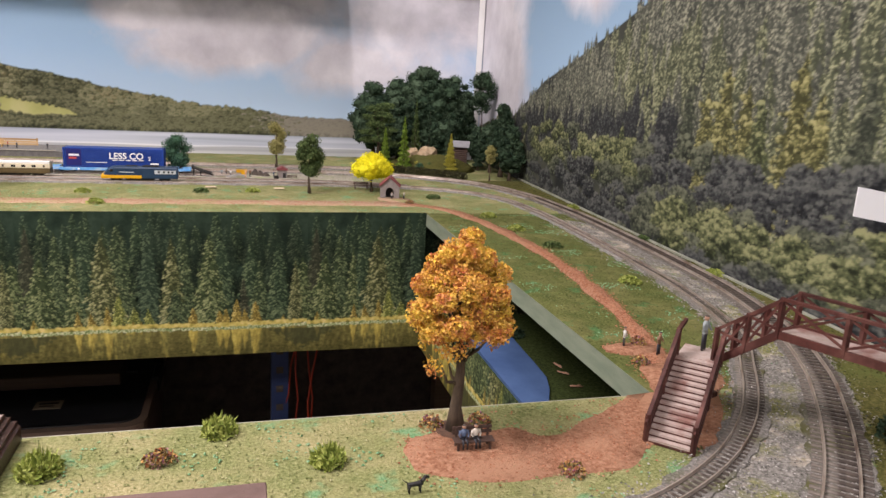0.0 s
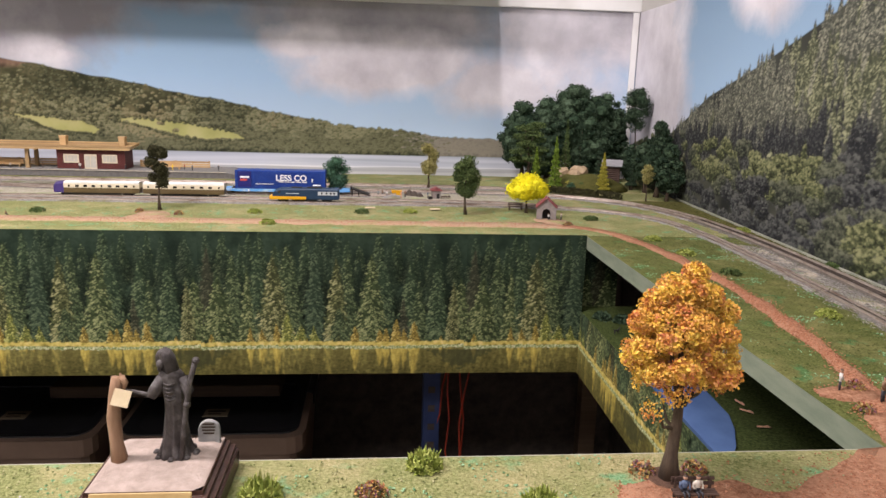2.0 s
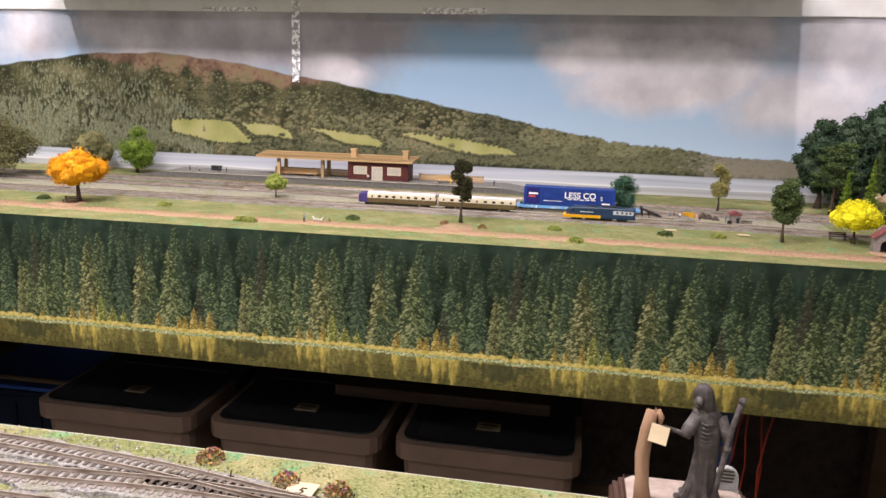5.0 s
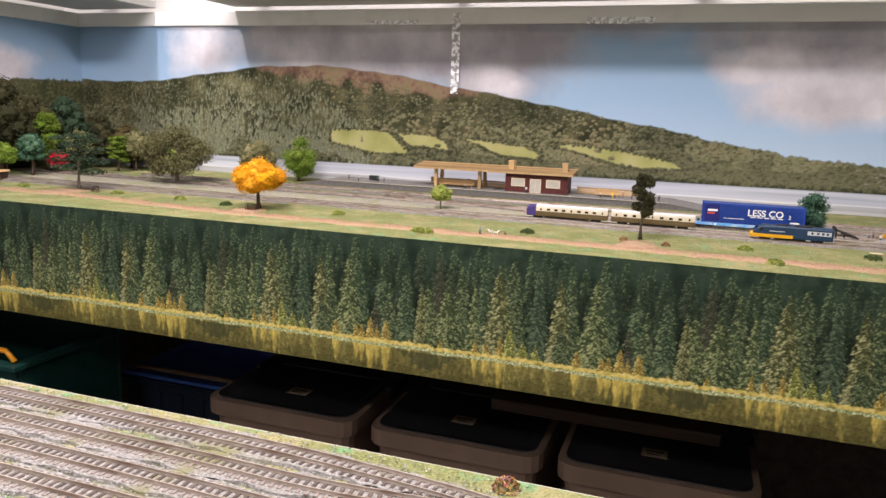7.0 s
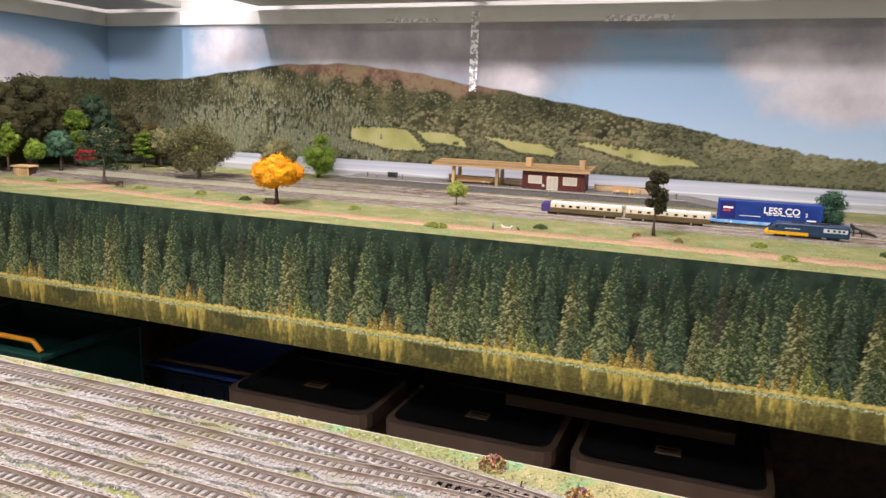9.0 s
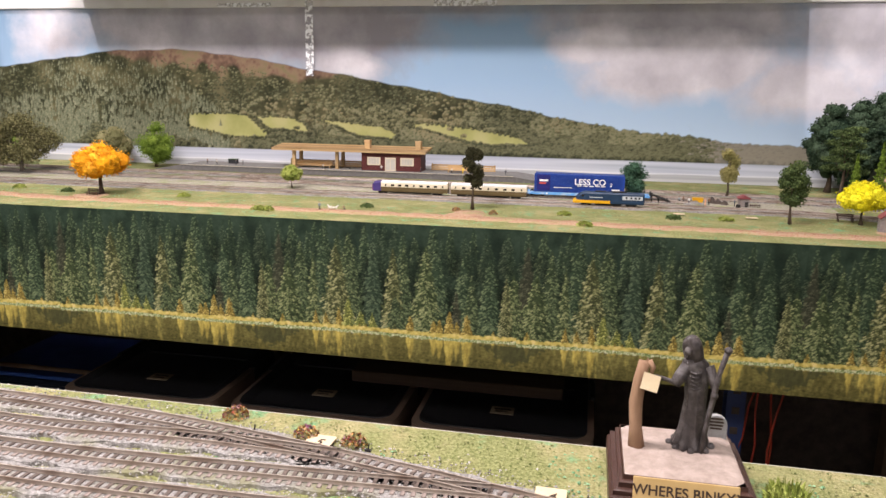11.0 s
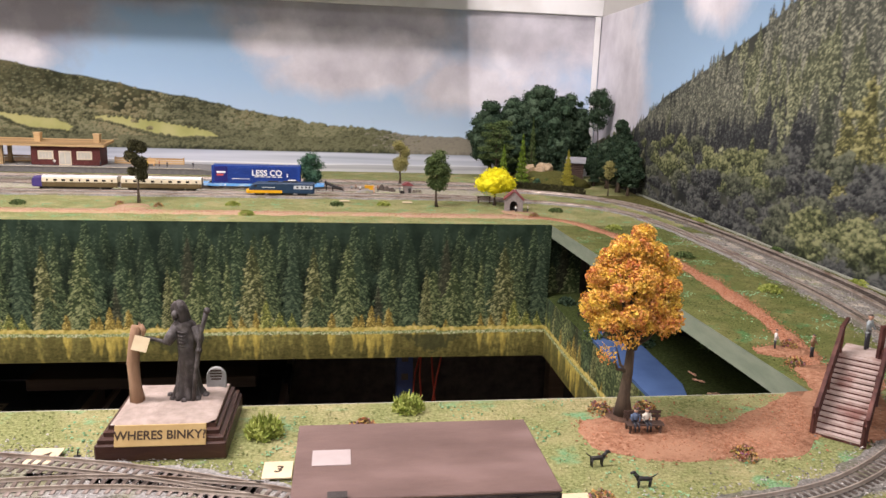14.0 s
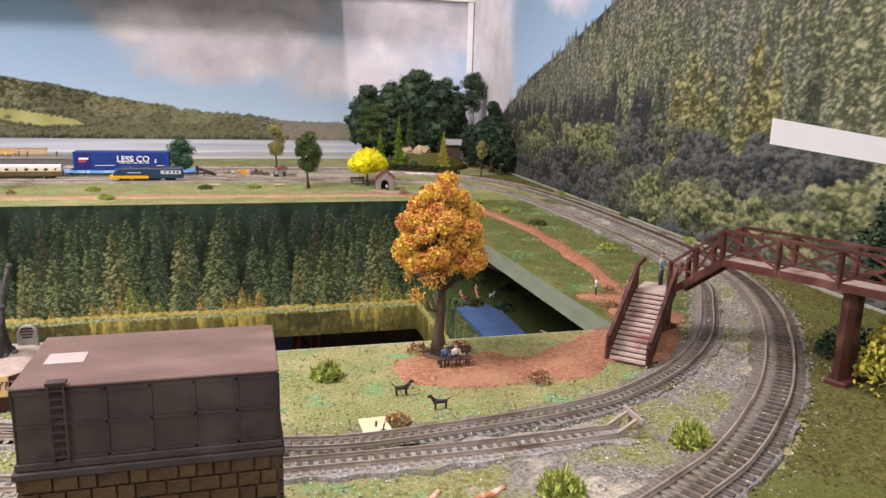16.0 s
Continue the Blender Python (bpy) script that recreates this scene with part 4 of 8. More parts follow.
OO_MAIN = [(-1.9, 1.56), (-1.2, 1.53), (-0.5, 1.525), (0.0, 1.525), (0.2, 1.52), (0.33, 1.495), (0.43, 1.435), (0.49, 1.35), (0.52, 1.25), (0.53, 1.10), (0.527, 0.95), (0.52, 0.82), (0.508, 0.70), (0.478, 0.585), (0.439, 0.502), (0.397, 0.44), (0.358, 0.391), (0.323, 0.353), (0.29, 0.323), (0.259, 0.298), (0.226, 0.277), (0.14, 0.235), (0.04, 0.205), (-0.1, 0.19)]
N_MAIN = [(-1.9, 1.36), (-0.9, 1.37), (-0.2, 1.372), (0.15, 1.37), (0.30, 1.355), (0.40, 1.31), (0.453, 1.24), (0.473, 1.12), (0.474, 0.98), (0.468, 0.82), (0.458, 0.70), (0.432, 0.585), (0.388, 0.511), (0.343, 0.45), (0.296, 0.405), (0.243, 0.372), (0.193, 0.355), (0.12, 0.346), (0.059, 0.345), (-0.02, 0.365), (-0.119, 0.402), (-0.21, 0.424), (-0.313, 0.444), (-0.42, 0.459), (-0.6, 0.464), (-1.3, 0.462)]
N_SECOND = [(-1.9, 1.41), (-0.9, 1.408), (-0.2, 1.411), (0.05, 1.41), (0.2, 1.398), (0.32, 1.362)]
lines = []
lines.append((track("dark sixteen millimetre gauge model track on grey ballast", OO_MAIN[8:], True, sleeper_m), 0.017))
lines.append((track("sixteen millimetre gauge model track along the far board", OO_MAIN[:9], True), 0.017))
lines.append((track("narrow nine millimetre gauge model track curving over the side board", N_MAIN[9:20], False, sleeper_m), 0.011))
lines.append((track("narrow nine millimetre gauge model track along the far board", N_MAIN[:10], False), 0.011))
lines.append((track("narrow nine millimetre gauge yard track with worn rails", N_MAIN[19:], False, sleeper_yard), 0.011))
lines.append((track("narrow nine millimetre gauge model track along the far board", N_SECOND, False), 0.011))
lines.append((track("sixteen millimetre gauge siding beside the platform", [(-1.6, 1.64), (-1.0, 1.625), (-0.4, 1.615), (0.1, 1.60), (0.3, 1.58)], True), 0.017))
lines.append((track("sixteen millimetre gauge siding under the container wagon", [(-0.9, 1.575), (-0.55, 1.50), (-0.35, 1.472), (-0.05, 1.468), (0.03, 1.467)], True), 0.016))
for ctrl in ([(-1.3, 0.437), (-0.6, 0.438), (-0.45, 0.436), (-0.36, 0.441), (-0.28, 0.4385)], [(-1.3, 0.412), (-0.6, 0.413), (-0.43, 0.411), (-0.30, 0.416), (-0.2, 0.4215)], [(-1.3, 0.387), (-0.6, 0.388), (-0.4, 0.386), (-0.26, 0.39), (-0.14, 0.395), (-0.06, 0.381)], [(-1.3, 0.360), (-0.6, 0.361), (-0.35, 0.356), (-0.15, 0.344), (0.0, 0.330), (0.12, 0.3245), (0.212, 0.326)]):
    lines.append((track("narrow nine millimetre gauge yard track with worn rails", ctrl, False, sleeper_yard), 0.011))

bed, bed_side = Shape(), Shape()
stones, stones_side = [], []
# darker copies of the ballast: light falling off to the right, put into the colour
side_bed_m = surface("shaded_ballast_bed", [(0.080, 0.074, 0.066), (0.17, 0.16, 0.145), (0.28, 0.265, 0.243)], 480, 0.95, 0.0012, 520, wear=(0.095, 0.095, 0.040), wscale=26, spec=0.08)
shaded_stone = pieces("shaded_gravel", [(0.075, 0.069, 0.062), (0.20, 0.19, 0.175), (0.33, 0.315, 0.29), (0.48, 0.46, 0.43)], 900, 0.95, 0.35)
rng = np.random.default_rng(21)
for number, (line, w) in enumerate(lines):
    n, _ = across(line)
    wob = np.array([noise.noise(Vector((*p * 70, 3.0))) for p in line]) * 0.005
    wob2 = np.array([noise.noise(Vector((*p * 70, 9.0))) for p in line]) * 0.005
    bed_line = ribbon(line, w + wob + 0.001, -w - 0.001 + wob2, TOP - 0.001, TOP + (0.0019 if w > 0.014 else 0.0019))
    (bed_side if number in (0, 2) else bed).add(np.concatenate(bed_line.v), bed_line.f)
    near = (line[:, 1] < 1.05)
    count = np.where(near, 19, 4)
    idx = np.repeat(np.arange(len(line)), count)
    off = rng.uniform(-1.55, 1.55, len(idx)) * (w + 0.003)
    off = np.where(rng.random(len(idx)) < 0.35, rng.normal(size=len(idx)) * w * 1.1, off)
    pts = np.c_[line[idx] + n[idx] * off[:, None] + rng.normal(size=(len(idx), 2)) * 0.002, np.where(np.abs(off) < w * 1.05, TOP + (0.0019 if w > 0.014 else 0.0018), TOP + 0.0012)]
    (stones_side if number in (0, 2) else stones).append(pts)
tagged(part("ballast", bed, ballast_m), "grey granular ballast bed under the tracks", "ballast", kind="stuff")
tagged(part("ballast_side", bed_side, side_bed_m), "grey ballast bed under the side board tracks, darkened for shade", "ballast", kind="stuff")
tagged(part("side_ballast_stones", pebbles(np.concatenate(stones_side), 0.00075, rng), shaded_stone), "loose ballast stones along the side tracks, darkened for shade", "ballast", kind="stuff")
pts = np.concatenate(stones)
pts = pts[(pts[:, 0] < 0.55) & (pts[:, 1] < 1.82) & ((pts[:, 1] < FRONT_Y - 0.003) | (pts[:, 1] > FAR_Y + 0.003) | (pts[:, 0] > INNER_X + 0.003))]
tagged(part("ballast_stones", pebbles(pts, 0.00075, rng), stone_m), "loose grey ballast stones along the tracks", "ballast", kind="stuff")

pale = surface("pale_yard", [(0.20, 0.19, 0.14), (0.32, 0.30, 0.235), (0.45, 0.425, 0.355)], 300, 0.95, 0.001, 500, wear=(0.24, 0.27, 0.12), wscale=22, spec=0.08)
for ctrl, w0, w1 in (([(-1.85, 1.52), (-1.2, 1.50), (-0.6, 1.51), (0.0, 1.51), (0.26, 1.49)], 0.10, 0.125),):
    line = curve_through(ctrl, 0.006)
    wv = np.array([noise.noise(Vector((*p * 26, 11.0))) for p in line])
    tagged(part("yard_ground", ribbon(line, w0 * (1 + 0.25 * wv), -w1 * (1 - 0.2 * wv), TOP - 0.001, TOP + 0.0009), pale, smooth=True), "pale gravelly ground between the tracks", "yard ground", kind="structure")

# ballast and moss over the side board, outside and between the tracks
def ground_field(x0, x1, y0, y1, step, keep, z, lift):
    """An uneven sheet over the places that keep() names."""
    xs, ys = np.arange(x0, x1, step), np.arange(y0, y1, step)
    X, Y = np.meshgrid(xs, ys)
    Z = z + lift * np.array([noise.noise(Vector((a * 90, b * 90, 1.5))) for a, b in zip(X.ravel(), Y.ravel())]).reshape(X.shape)
    ok = keep(X, Y)
    good = ok[:-1, :-1] & ok[1:, :-1] & ok[:-1, 1:] & ok[1:, 1:]
    Z = np.where(ok, Z, z)
    idx = np.arange(X.size).reshape(X.shape)
    f = np.stack([idx[:-1, :-1], idx[:-1, 1:], idx[1:, 1:], idx[1:, :-1]], -1)[good]
    used, inv = np.unique(f, return_inverse=True)
    v = np.stack([X, Y, Z], -1).reshape(-1, 3)[used]
    return Shape().add(v, [tuple(int(i) for i in q) for q in inv.reshape(f.shape)])


def beside(line, X, Y):
    """Signed distance from a line, positive on its left."""
    line = line[::3]
    n, _ = across(line)
    p = np.stack([X, Y], -1).reshape(-1, 2)
    out = np.zeros(len(p))
    for i in range(0, len(p), 4000):
        d = p[i:i + 4000, None] - line[None]
        j = np.argmin((d ** 2).sum(-1), 1)
        dj = d[np.arange(len(j)), j]
        out[i:i + 4000] = np.sqrt((dj ** 2).sum(-1)) * np.sign((dj * n[j]).sum(-1))
    return out.reshape(X.shape)


oo_curve, n_curve = curve_through(OO_MAIN[7:], 0.004), curve_through(N_MAIN[8:20], 0.004)
ragged = lambda X, Y, k: np.array([noise.noise(Vector((a * 55, b * 55, k))) + 0.6 * noise.noise(Vector((a * 170, b * 170, k))) for a, b in zip(X.ravel(), Y.ravel())]).reshape(X.shape)
moss_side = surface("mossy_verge", [(0.034, 0.034, 0.011), (0.090, 0.088, 0.027), (0.17, 0.15, 0.056)], 420, 0.95, 0.0015, 500, wear=(0.10, 0.115, 0.034), wscale=18, spec=0.08)
dry_ballast, nt, bsdf = nodes_of("mossy_ballast")
v = coords(nt)
col = ramp(nt, noise_tex(nt, v, 430, 5, 0.7), [(0.085, 0.079, 0.070), (0.19, 0.18, 0.162), (0.34, 0.32, 0.29)], [0.34, 0.5, 0.68])
col = mixc(nt, spread(nt, noise_tex(nt, v, 21, 5, 0.65), 0.50, 0.60), col, ramp(nt, noise_tex(nt, v, 380, 4, 0.7), [(0.26, 0.22, 0.165), (0.42, 0.37, 0.30), (0.54, 0.49, 0.41)], [0.34, 0.5, 0.66]))
moved = nt.nodes.new("ShaderNodeMapping")
moved.inputs["Location"].default_value = (3.1, 1.7, 0.4)
nt.links.new(v, moved.inputs[0])
col = mixc(nt, spread(nt, noise_tex(nt, moved.outputs[0], 17, 6, 0.7), 0.50, 0.60), col, ramp(nt, noise_tex(nt, v, 480, 4, 0.7), [(0.09, 0.095, 0.03), (0.19, 0.195, 0.075), (0.32, 0.30, 0.15)], [0.34, 0.5, 0.68]))
nt.links.new(col, bsdf.inputs["Base Color"])
bsdf.inputs["Roughness"].default_value, bsdf.inputs["Specular IOR Level"].default_value = 0.95, 0.08
b = nt.nodes.new("ShaderNodeBump")
b.inputs["Distance"].default_value = 0.0014
nt.links.new(noise_tex(nt, v, 520, 5, 0.7), b.inputs["Height"])
nt.links.new(b.outputs[0], bsdf.inputs["Normal"])
side = 1.0 if beside(oo_curve, np.array([[0.56]]), np.array([[0.9]]))[0, 0] > 0 else -1.0
tagged(part("moss_verge", ground_field(0.18, 0.60, 0.06, 1.45, 0.0035, lambda X, Y: (side * beside(oo_curve, X, Y) > 0.0165 + 0.007 * ragged(X, Y, 2.0)) & (X < east_x(Y) - 0.001), TOP + 0.0013, 0.0009), moss_side, smooth=True), "mossy green verge between the track and the print", "verge", kind="structure")
tagged(part("ballast_ground", ground_field(0.10, 0.56, 0.20, 1.36, 0.0035, lambda X, Y: (side * beside(oo_curve, X, Y) < 0.020 + 0.006 * ragged(X, Y, 5.0)) & (side * beside(n_curve, X, Y) > -0.0135 + 0.006 * ragged(X, Y, 4.0)) & (side * beside(oo_curve, X, Y) > -0.075) & (side * beside(n_curve, X, Y) < 0.085), TOP + 0.0007, 0.0005), dry_ballast, smooth=True), "grey stony ground with moss between the two tracks", "yard ground", kind="structure")
gx, gy = rng.uniform(0.18, 0.55, 60000), rng.uniform(0.22, 1.3, 60000)
gd, gn = side * beside(oo_curve, gx[None], gy[None])[0], side * beside(n_curve, gx[None], gy[None])[0]
ok = (gd < 0.020) & (gn > -0.014) & (gd > -0.07) & (gn < 0.08) & (ragged(gx[None], gy[None], 8.0)[0] > -0.05)
tagged(part("ballast_gravel", pebbles(np.c_[gx, gy, np.full(len(gx), TOP + 0.001)][ok], 0.0007, rng), shaded_stone), "loose grey gravel between the two tracks", "ballast", kind="stuff")
gx, gy = rng.uniform(0.20, 0.56, 50000), rng.uniform(0.15, 1.42, 50000)
ok = (side * beside(oo_curve, gx[None], gy[None])[0] > 0.017) & (gx < east_x(gy) - 0.003)
tagged(part("moss_tufts", pebbles(np.c_[gx, gy, np.full(len(gx), TOP + 0.0013)][ok], 0.0009, rng, 0.8), pieces("moss_tuft", [(0.032, 0.036, 0.010), (0.085, 0.088, 0.024), (0.15, 0.14, 0.05)], 900, 0.95, 0.4)), "rough moss and turf beside the track", "turf", kind="stuff")

# red cinder paths
wob = lambda line, k, s: np.array([noise.noise(Vector((*p * k, s))) for p in line])
PATHS = [([(-1.95, 1.245), (-1.45, 1.25), (-1.15, 1.215), (-0.7, 1.205), (-0.3, 1.20), (0.05, 1.196), (0.25, 1.190), (0.30, 1.175)], 0.019), ([(0.27, 1.188), (0.305, 1.172), (0.338, 1.130), (0.360, 1.05), (0.371, 0.97), (0.376, 0.88), (0.374, 0.79), (0.366, 0.71), (0.358, 0.65), (0.347, 0.60), (0.337, 0.56), (0.318, 0.52), (0.305, 0.495)], 0.0095), ([(0.118, 0.445), (0.15, 0.428), (0.19, 0.42), (0.23, 0.43), (0.268, 0.445), (0.305, 0.48)], 0.026), ([(-0.35, 1.205), (-0.35, 1.24), (-0.348, 1.275)], 0.028), ([(-1.03, 1.215), (-1.026, 1.25), (-1.023, 1.275)], 0.03), ([(-1.50, 1.25), (-1.49, 1.29), (-1.49, 1.33)], 0.04), ([(0.25, 1.21), (0.27, 1.225), (0.29, 1.24)], 0.025), ([(0.275, 0.418), (0.295, 0.45), (0.328, 0.50), (0.342, 0.53)], 0.026), ([(0.30, 0.565), (0.32, 0.56), (0.345, 0.56)], 0.012)]
far_path_m = surface("faded_path", [(0.26, 0.16, 0.10), (0.38, 0.25, 0.165), (0.46, 0.335, 0.235)], 300, 0.95, 0.001, 500, wear=(0.30, 0.27, 0.13), wscale=30, spec=0.08)
allp = []
for ctrl, w in PATHS:
    line = curve_through(ctrl, 0.004)
    taper = np.minimum(1, np.minimum(np.arange(len(line)), np.arange(len(line))[::-1]) / 5 + 0.35)
    a, b = (w + wob(line, 30, 1.0) * w * 0.5) * taper, (-w + wob(line, 30, 7.0) * w * 0.5) * taper
    strip = ribbon(line, a, b, TOP - 0.001, TOP + 0.0008 + 0.0001 * len(allp))
    for v in strip.v:
        gap = (v[:, 1] > FRONT_Y - 0.002) & (v[:, 1] < FAR_Y) & (v[:, 0] < INNER_X + 0.003)
        v[gap, 0] = INNER_X + 0.003
    tagged(part("path", strip, far_path_m if line[:, 1].min() > 1.15 else path_m, smooth=True), "path of rust red cinders across the grass", "path", kind="structure")
    n, _ = across(line)
    near = line[:, 1] < 0.9
    idx = np.repeat(np.arange(len(line)), np.where(near, 44, 9))
    f = rng.normal(size=len(idx)) * 0.62
    off = np.where(f > 0, f * a[idx], -f * b[idx])
    allp.append(np.c_[line[idx] + n[idx] * off[:, None] + rng.normal(size=(len(idx), 2)) * 0.0015, np.full(len(idx), TOP + 0.0008)])
pts = np.concatenate(allp)
pts = pts[(pts[:, 1] > FAR_Y + 0.004) | (pts[:, 0] > INNER_X + 0.004) | (pts[:, 1] < FRONT_Y - 0.004)]
tagged(part("cinders", pebbles(pts, 0.0008, rng), grit_m), "loose rust red cinders on the paths", "cinders", kind="stuff")

# coarse turf on the grass
turf_m = pieces("turf_tufts", [(0.10, 0.12, 0.04), (0.21, 0.235, 0.09), (0.30, 0.31, 0.14), (0.38, 0.36, 0.20)], 900, 0.95, 0.4)
fresh_m = pieces("fresh_turf", [(0.10, 0.22, 0.10), (0.20, 0.36, 0.19), (0.28, 0.44, 0.26)], 900, 0.95, 0.4)
a = np.c_[rng.uniform(-1.0, 0.3, 15000), rng.uniform(0.28, FRONT_Y - 0.003, 15000), np.full(15000, TOP + 0.0004)]
b = np.c_[rng.uniform(INNER_X + 0.003, 0.53, 9000), rng.uniform(FRONT_Y, FAR_Y, 9000), np.full(9000, TOP + 0.0004)]
c = np.c_[rng.uniform(-1.9, 0.5, 16000), FAR_Y + 0.003 + 0.2 * rng.uniform(0, 1, 16000), np.full(16000, TOP + 0.0004)]
turf = np.concatenate([a, b, c])
on_side = np.concatenate([np.zeros(len(a), bool), np.ones(len(b), bool), np.zeros(len(c), bool)])
red = np.concatenate([curve_through(c_, 0.006) for c_, _ in PATHS[:3]] + [l for l, _ in lines])
keep = np.array([np.min(np.abs(red - p[:2]).sum(1)) > 0.012 for p in turf])
turf, on_side = turf[keep], on_side[keep]
green = np.array([noise.noise(Vector((p[0] * 28, p[1] * 28, 4.0))) for p in turf]) > 0.22
# side turf takes the same darkening, part green flock and part painted shade
tagged(part("side_turf", pebbles(turf[~green & on_side], 0.0009, rng, 0.6), pieces("shaded_turf", [(0.05, 0.065, 0.018), (0.105, 0.125, 0.04), (0.17, 0.18, 0.07)], 900, 0.95, 0.4)), "dark green scatter turf on the side board", "turf", kind="stuff")
tagged(part("turf", pebbles(turf[~green & ~on_side], 0.0008, rng, 0.6), turf_m), "coarse straw and green scatter turf", "turf", kind="stuff")
tagged(part("fresh_turf", pebbles(turf[green], 0.0010, rng, 0.6), fresh_m), "patches of fresh green foam turf", "turf", kind="stuff")


# ---- trees and shrubs ----
bark = surface("bark", [(0.045, 0.032, 0.022), (0.11, 0.08, 0.055)], 260, 0.9, 0.0006, 320, stretch=(1, 1, 0.25))
bark_grey = surface("grey_bark", [(0.10, 0.085, 0.07), (0.20, 0.17, 0.14)], 260, 0.9, 0.0004, 320, stretch=(1, 1, 0.25))
mulch = surface("mulch", [(0.05, 0.03, 0.02), (0.13, 0.07, 0.045)], 500, 0.95, 0.001, 600)


def leaf_material(name, cols):
    return pieces(name, cols, 700, 0.8, 0.4)


def autumn_material():
    """Small leaves of yellow, orange and rust, in patches over the crown."""
    m, nt, bsdf = nodes_of("leaf_autumn")
    g = nt.nodes.new("ShaderNodeNewGeometry")
    lit = ramp(nt, g.outputs["Random Per Island"], [(0.62, 0.36, 0.05), (0.74, 0.48, 0.07), (0.56, 0.40, 0.06), (0.80, 0.56, 0.14), (0.66, 0.34, 0.06)])
    rust = ramp(nt, g.outputs["Random Per Island"], [(0.46, 0.15, 0.05), (0.58, 0.26, 0.05), (0.40, 0.10, 0.06), (0.62, 0.32, 0.12)])
    col = mixc(nt, spread(nt, noise_tex(nt, coords(nt), 95, 3, 0.6), 0.42, 0.60), lit, rust)
    nt.links.new(col, bsdf.inputs["Base Color"])
    bsdf.inputs["Roughness"].default_value = 0.85
    bsdf.inputs["Specular IOR Level"].default_value = 0.12
    return m


LEAF = {
    "autumn": autumn_material(),
    "orange": leaf_material("leaf_orange", [(0.70, 0.31, 0.008), (0.82, 0.42, 0.015), (0.58, 0.22, 0.008), (0.84, 0.48, 0.04)]),
    "yellow": leaf_material("leaf_yellow", [(0.70, 0.62, 0.01), (0.85, 0.78, 0.03), (0.55, 0.50, 0.02)]),
    "lime": leaf_material("leaf_lime", [(0.09, 0.15, 0.02), (0.16, 0.25, 0.03), (0.25, 0.35, 0.06)]),
    "mid": leaf_material("leaf_mid", [(0.04, 0.065, 0.022), (0.080, 0.120, 0.040), (0.135, 0.180, 0.065)]),
    "sage": leaf_material("leaf_sage", [(0.15, 0.20, 0.035), (0.29, 0.34, 0.075), (0.43, 0.46, 0.14)]),
    "teal": leaf_material("leaf_teal", [(0.025, 0.065, 0.040), (0.055, 0.125, 0.075), (0.11, 0.20, 0.12)]),
    "deep": leaf_material("leaf_deep", [(0.012, 0.026, 0.015), (0.030, 0.056, 0.030), (0.048, 0.078, 0.044), (0.075, 0.112, 0.068)]),
    "olive": leaf_material("leaf_olive", [(0.08, 0.08, 0.035), (0.16, 0.155, 0.07), (0.27, 0.25, 0.125)]),
    "pale_olive": leaf_material("leaf_pale_olive", [(0.16, 0.155, 0.075), (0.27, 0.26, 0.13), (0.40, 0.37, 0.21)]),
    "dark_olive": leaf_material("leaf_dark_olive", [(0.022, 0.024, 0.010), (0.048, 0.047, 0.021), (0.085, 0.080, 0.037)]),
    "straw": leaf_material("leaf_straw", [(0.20, 0.19, 0.06), (0.34, 0.31, 0.12), (0.42, 0.38, 0.16)]),
    "red": leaf_material("leaf_red", [(0.45, 0.02, 0.03), (0.62, 0.05, 0.07), (0.35, 0.01, 0.02)]),
    "gold_green": leaf_material("leaf_gold_green", [(0.28, 0.26, 0.03), (0.42, 0.38, 0.06), (0.50, 0.46, 0.09)]),
    "heather": leaf_material("leaf_heather", [(0.08, 0.10, 0.04), (0.26, 0.06, 0.04), (0.50, 0.30, 0.10), (0.10, 0.12, 0.04), (0.30, 0.12, 0.20), (0.6, 0.45, 0.1)]),
    "brown": leaf_material("leaf_brown", [(0.08, 0.06, 0.03), (0.17, 0.12, 0.05), (0.12, 0.14, 0.04)]),
}


